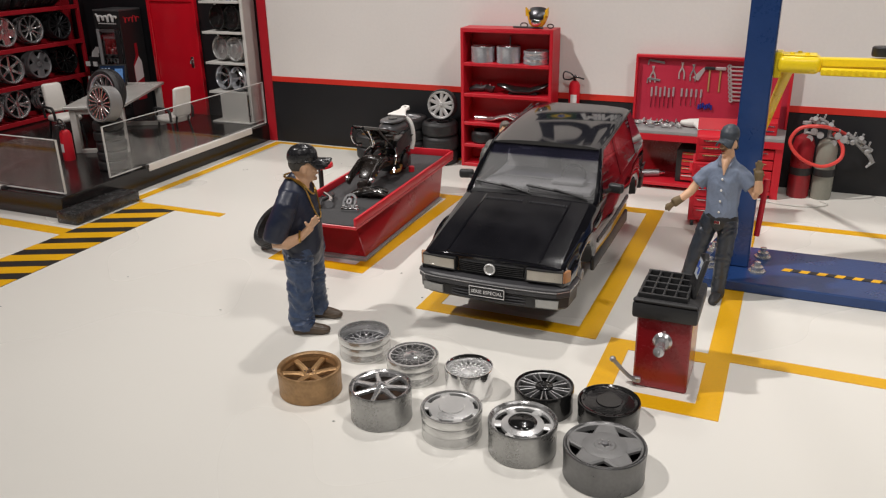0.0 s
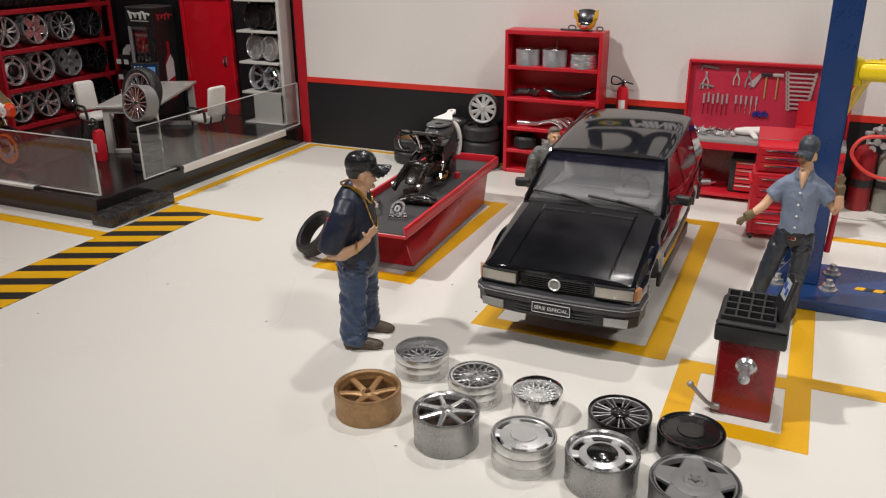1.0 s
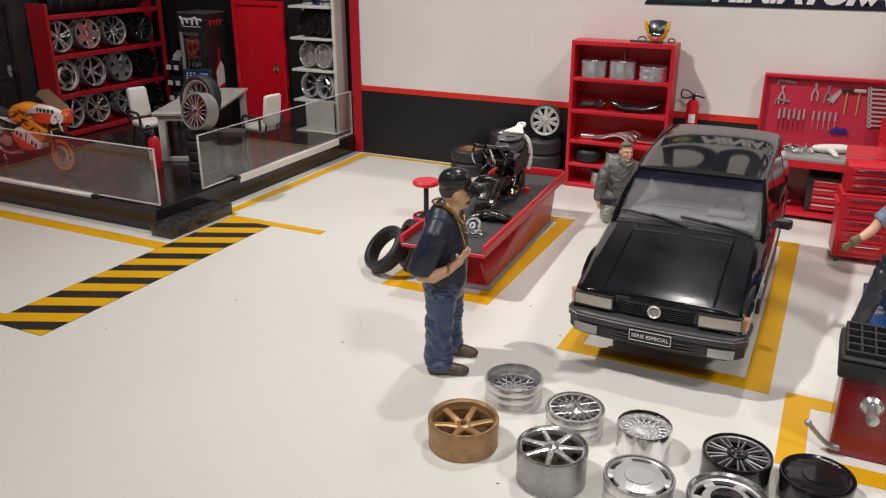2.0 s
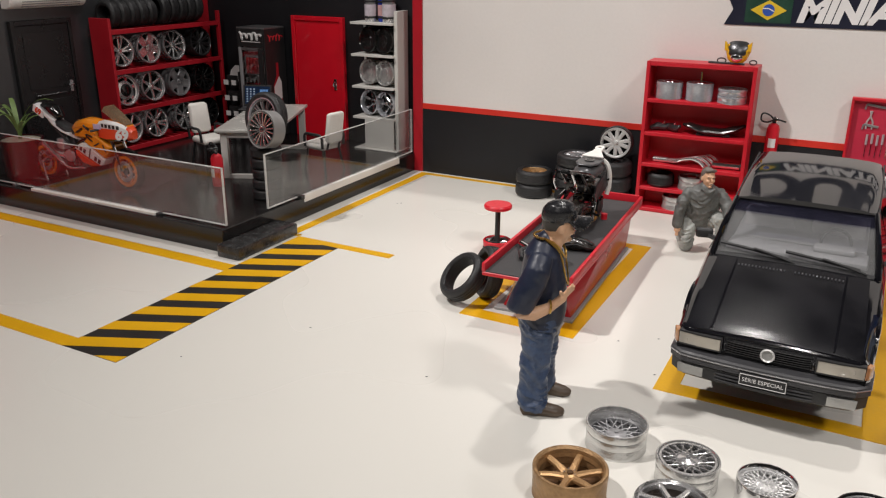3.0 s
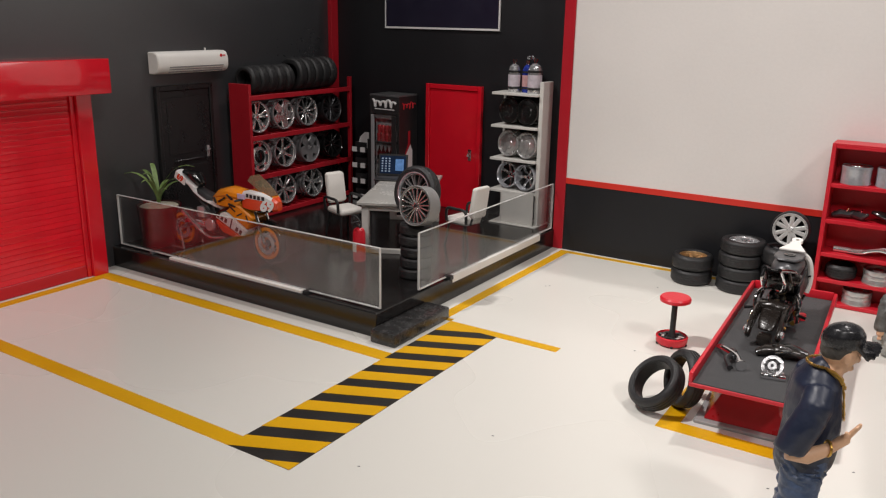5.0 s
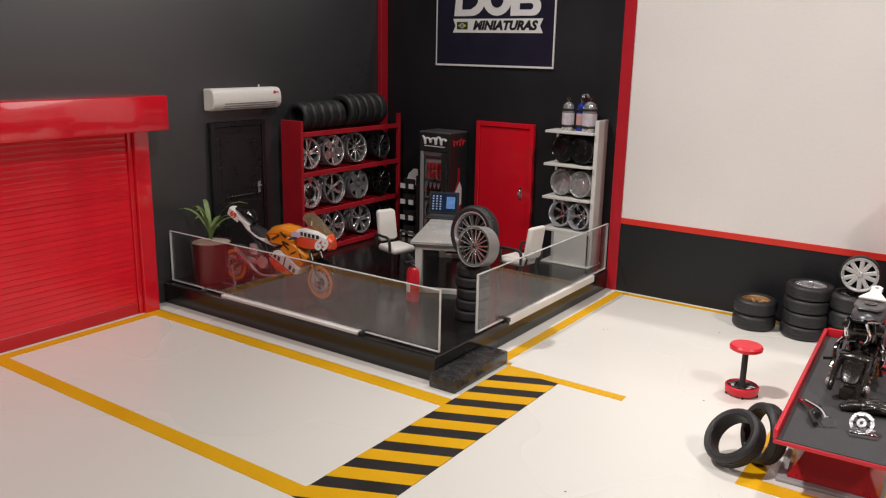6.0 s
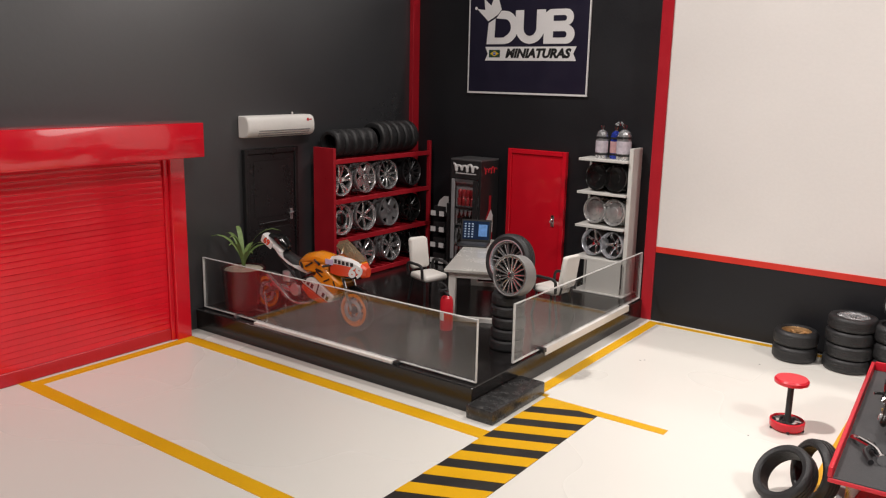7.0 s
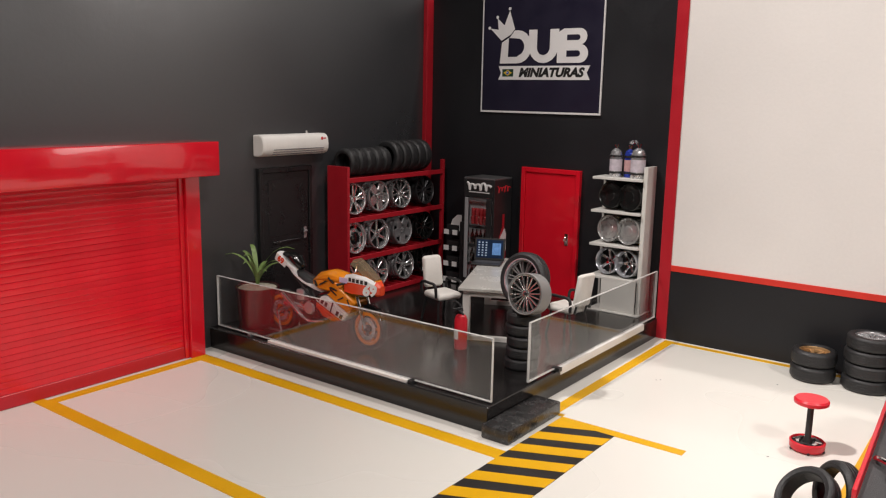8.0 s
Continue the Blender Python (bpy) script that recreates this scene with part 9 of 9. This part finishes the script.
part("seat", limb([(-0.10, 0, 0.70, 0.07, 0.03), (-0.2, 0, 0.71, 0.11, 0.035), (-0.36, 0, 0.765, 0.10, 0.035), (-0.42, 0, 0.81, 0.06, 0.025)], bmesh.new(), 0, 14, ref=(0, 0, 1)), BLACK_PLASTIC, mb, "black seat")
part("seat_hump", limb([(-0.39, 0, 0.87, 0.07, 0.06), (-0.46, 0, 0.94, 0.10, 0.075), (-0.57, 0, 0.975, 0.09, 0.055), (-0.68, 0, 0.99, 0.05, 0.03)], bmesh.new(), 0, 14, ref=(0, 0, 1)), BLACK_RIM, mb, "glossy black seat hump")
part("seat_base", limb([(0.10, 0, 0.61, 0.08, 0.03), (-0.06, 0, 0.645, 0.11, 0.035), (-0.28, 0, 0.70, 0.11, 0.035), (-0.44, 0, 0.78, 0.10, 0.04), (-0.56, 0, 0.86, 0.08, 0.03)], bmesh.new(), 0, 14, ref=(0, 0, 1)), WHITE_VINYL, mb, "white seat base")
part("tail", limb([(-0.44, 0, 0.81, 0.09, 0.04), (-0.56, 0, 0.88, 0.10, 0.05), (-0.70, 0, 0.955, 0.09, 0.04), (-0.78, 0, 0.995, 0.06, 0.02)], bmesh.new(), 0, 14, ref=(0, 0, 1)), WHITE_VINYL, mb, "white tail fairing")
TAIL = Matrix.Translation((-0.65, -0.106, 0.92)) @ Matrix.Rotation(radians(26), 4, "Y")
part("tail_plate", box(-0.11, 0.09, -0.004, 0.01, -0.045, 0.05, m=TAIL), WHITE_VINYL, mb, "white number field")
part("tail_number", letters("69", 0.11, 0.003, m=TAIL @ Matrix.Translation((-0.01, -0.006, 0.005)) @ FACE, bold=0.005), ORANGE_RED, mb, "red race number")
part("nose_number", letters("69", 0.17, 0.004, m=Matrix.Translation((0.845, -0.113, 0.745)) @ Matrix.Rotation(radians(20.5), 4, "Z") @ FACE, shear=0.1, bold=0.009), WHITE_VINYL, mb, "white race number")
for k in range(5):
    part("lettering_bar", box(-0.018, 0.018, -0.006, 0.0, -0.022, 0.022, m=Matrix.Translation((0.57 + 0.058 * k, -nose_half(0.57 + 0.058 * k) - 0.001, 0.855 - 0.004 * k)) @ Matrix.Rotation(radians(6 + (10 if k > 3 else 0)), 4, "Z")), BLACK_VINYL, mb, "dark lettering bar")
for k in (0, 1, 2, 5, 6):
    part("lettering_bar", box(-0.02, 0.02, -0.153, -0.148, -0.028, 0.028, m=Matrix.Translation((0.05 + 0.062 * k, 0, 0.548 - 0.028 * k)) @ Matrix.Rotation(radians(24), 4, "Y")), BLACK_VINYL, mb, "dark lettering bar")
part("frame_beam", tube(smooth_path([(0.40, -0.11, 0.66), (0.1, -0.125, 0.60), (-0.12, -0.12, 0.45)]), 0.03, 8), BLACK_RIM, mb)
part("rear_shock", rod((-0.18, 0, 0.42), (-0.26, 0, 0.64), 0.035, 10), GUNMETAL, mb)
part("subframe", tube(smooth_path([(-0.12, -0.09, 0.5), (-0.3, -0.09, 0.65), (-0.5, -0.07, 0.80)]), 0.016, 8), BLACK_PLASTIC, mb)
part("gearbox_cover", lathe([(0, 0), (0.085, 0), (0.075, 0.03), (0, 0.035)], 16, m=Matrix.Translation((-0.12, -0.13, 0.40)) @ FACE), MATS["hyper_silver_paint"], mb)
part("tank_box", box(-0.38, -0.24, -0.12, 0.05, 0.46, 0.60, 0.02, 2), MATS["hyper_silver_paint"], mb, "silver catch tank")
for sy in (-1, 1):
    part("fork_leg", rod((0.76, sy * 0.085, 0.28), (0.60, sy * 0.085, 0.70), 0.022, 10), CHROME, mb, "chrome fork leg")
    part("swing_arm", tube(smooth_path([(-0.10, sy * 0.10, 0.34), (-0.40, sy * 0.12, 0.38), (-0.70, sy * 0.11, 0.268)]), 0.026, 8), BRIGHT, mb, "bright swing arm")
    part("handlebar", rod((0.50, sy * 0.06, 0.80), (0.42, sy * 0.22, 0.78), 0.014, 8), BLACK_PLASTIC, mb)
    st2 = part("stand_leg", rod((-0.70, sy * 0.13, 0.27), (-0.62, sy * 0.16, 0.02), 0.015, 8), BRIGHT, mb, "chrome paddock stand")
    part("stand_foot", rod((-0.62, sy * 0.16, 0.016), (-0.95, sy * 0.15, 0.02), 0.013, 8), BRIGHT, st2)
part("front_mudguard", limb([(0.98, 0, 0.40, 0.05, 0.01), (0.90, 0, 0.50, 0.06, 0.015), (0.76, 0, 0.545, 0.06, 0.015), (0.62, 0, 0.52, 0.055, 0.012)], bmesh.new(), 0, 10, ref=(0, 0, 1)), BLACK_RIM, mb, "black mudguard")
part("engine", box(-0.12, 0.16, -0.12, 0.12, 0.26, 0.50, 0.03, 2), GUNMETAL, mb, "grey engine")
part("exhaust", tube(smooth_path([(0.1, -0.12, 0.26), (-0.15, -0.15, 0.24), (-0.38, -0.16, 0.38), (-0.60, -0.15, 0.52)]), [0.018] * 9 + [0.028] * 10, 10), BRIGHT, mb, "bright exhaust")
part("chain_guard", box(-0.62, -0.14, -0.115, -0.095, 0.36, 0.42, 0.006, 1), CHROME, mb)
part("stand_bar", rod((-0.95, -0.15, 0.016), (-0.95, 0.15, 0.016), 0.015, 8), CHROME, mb)
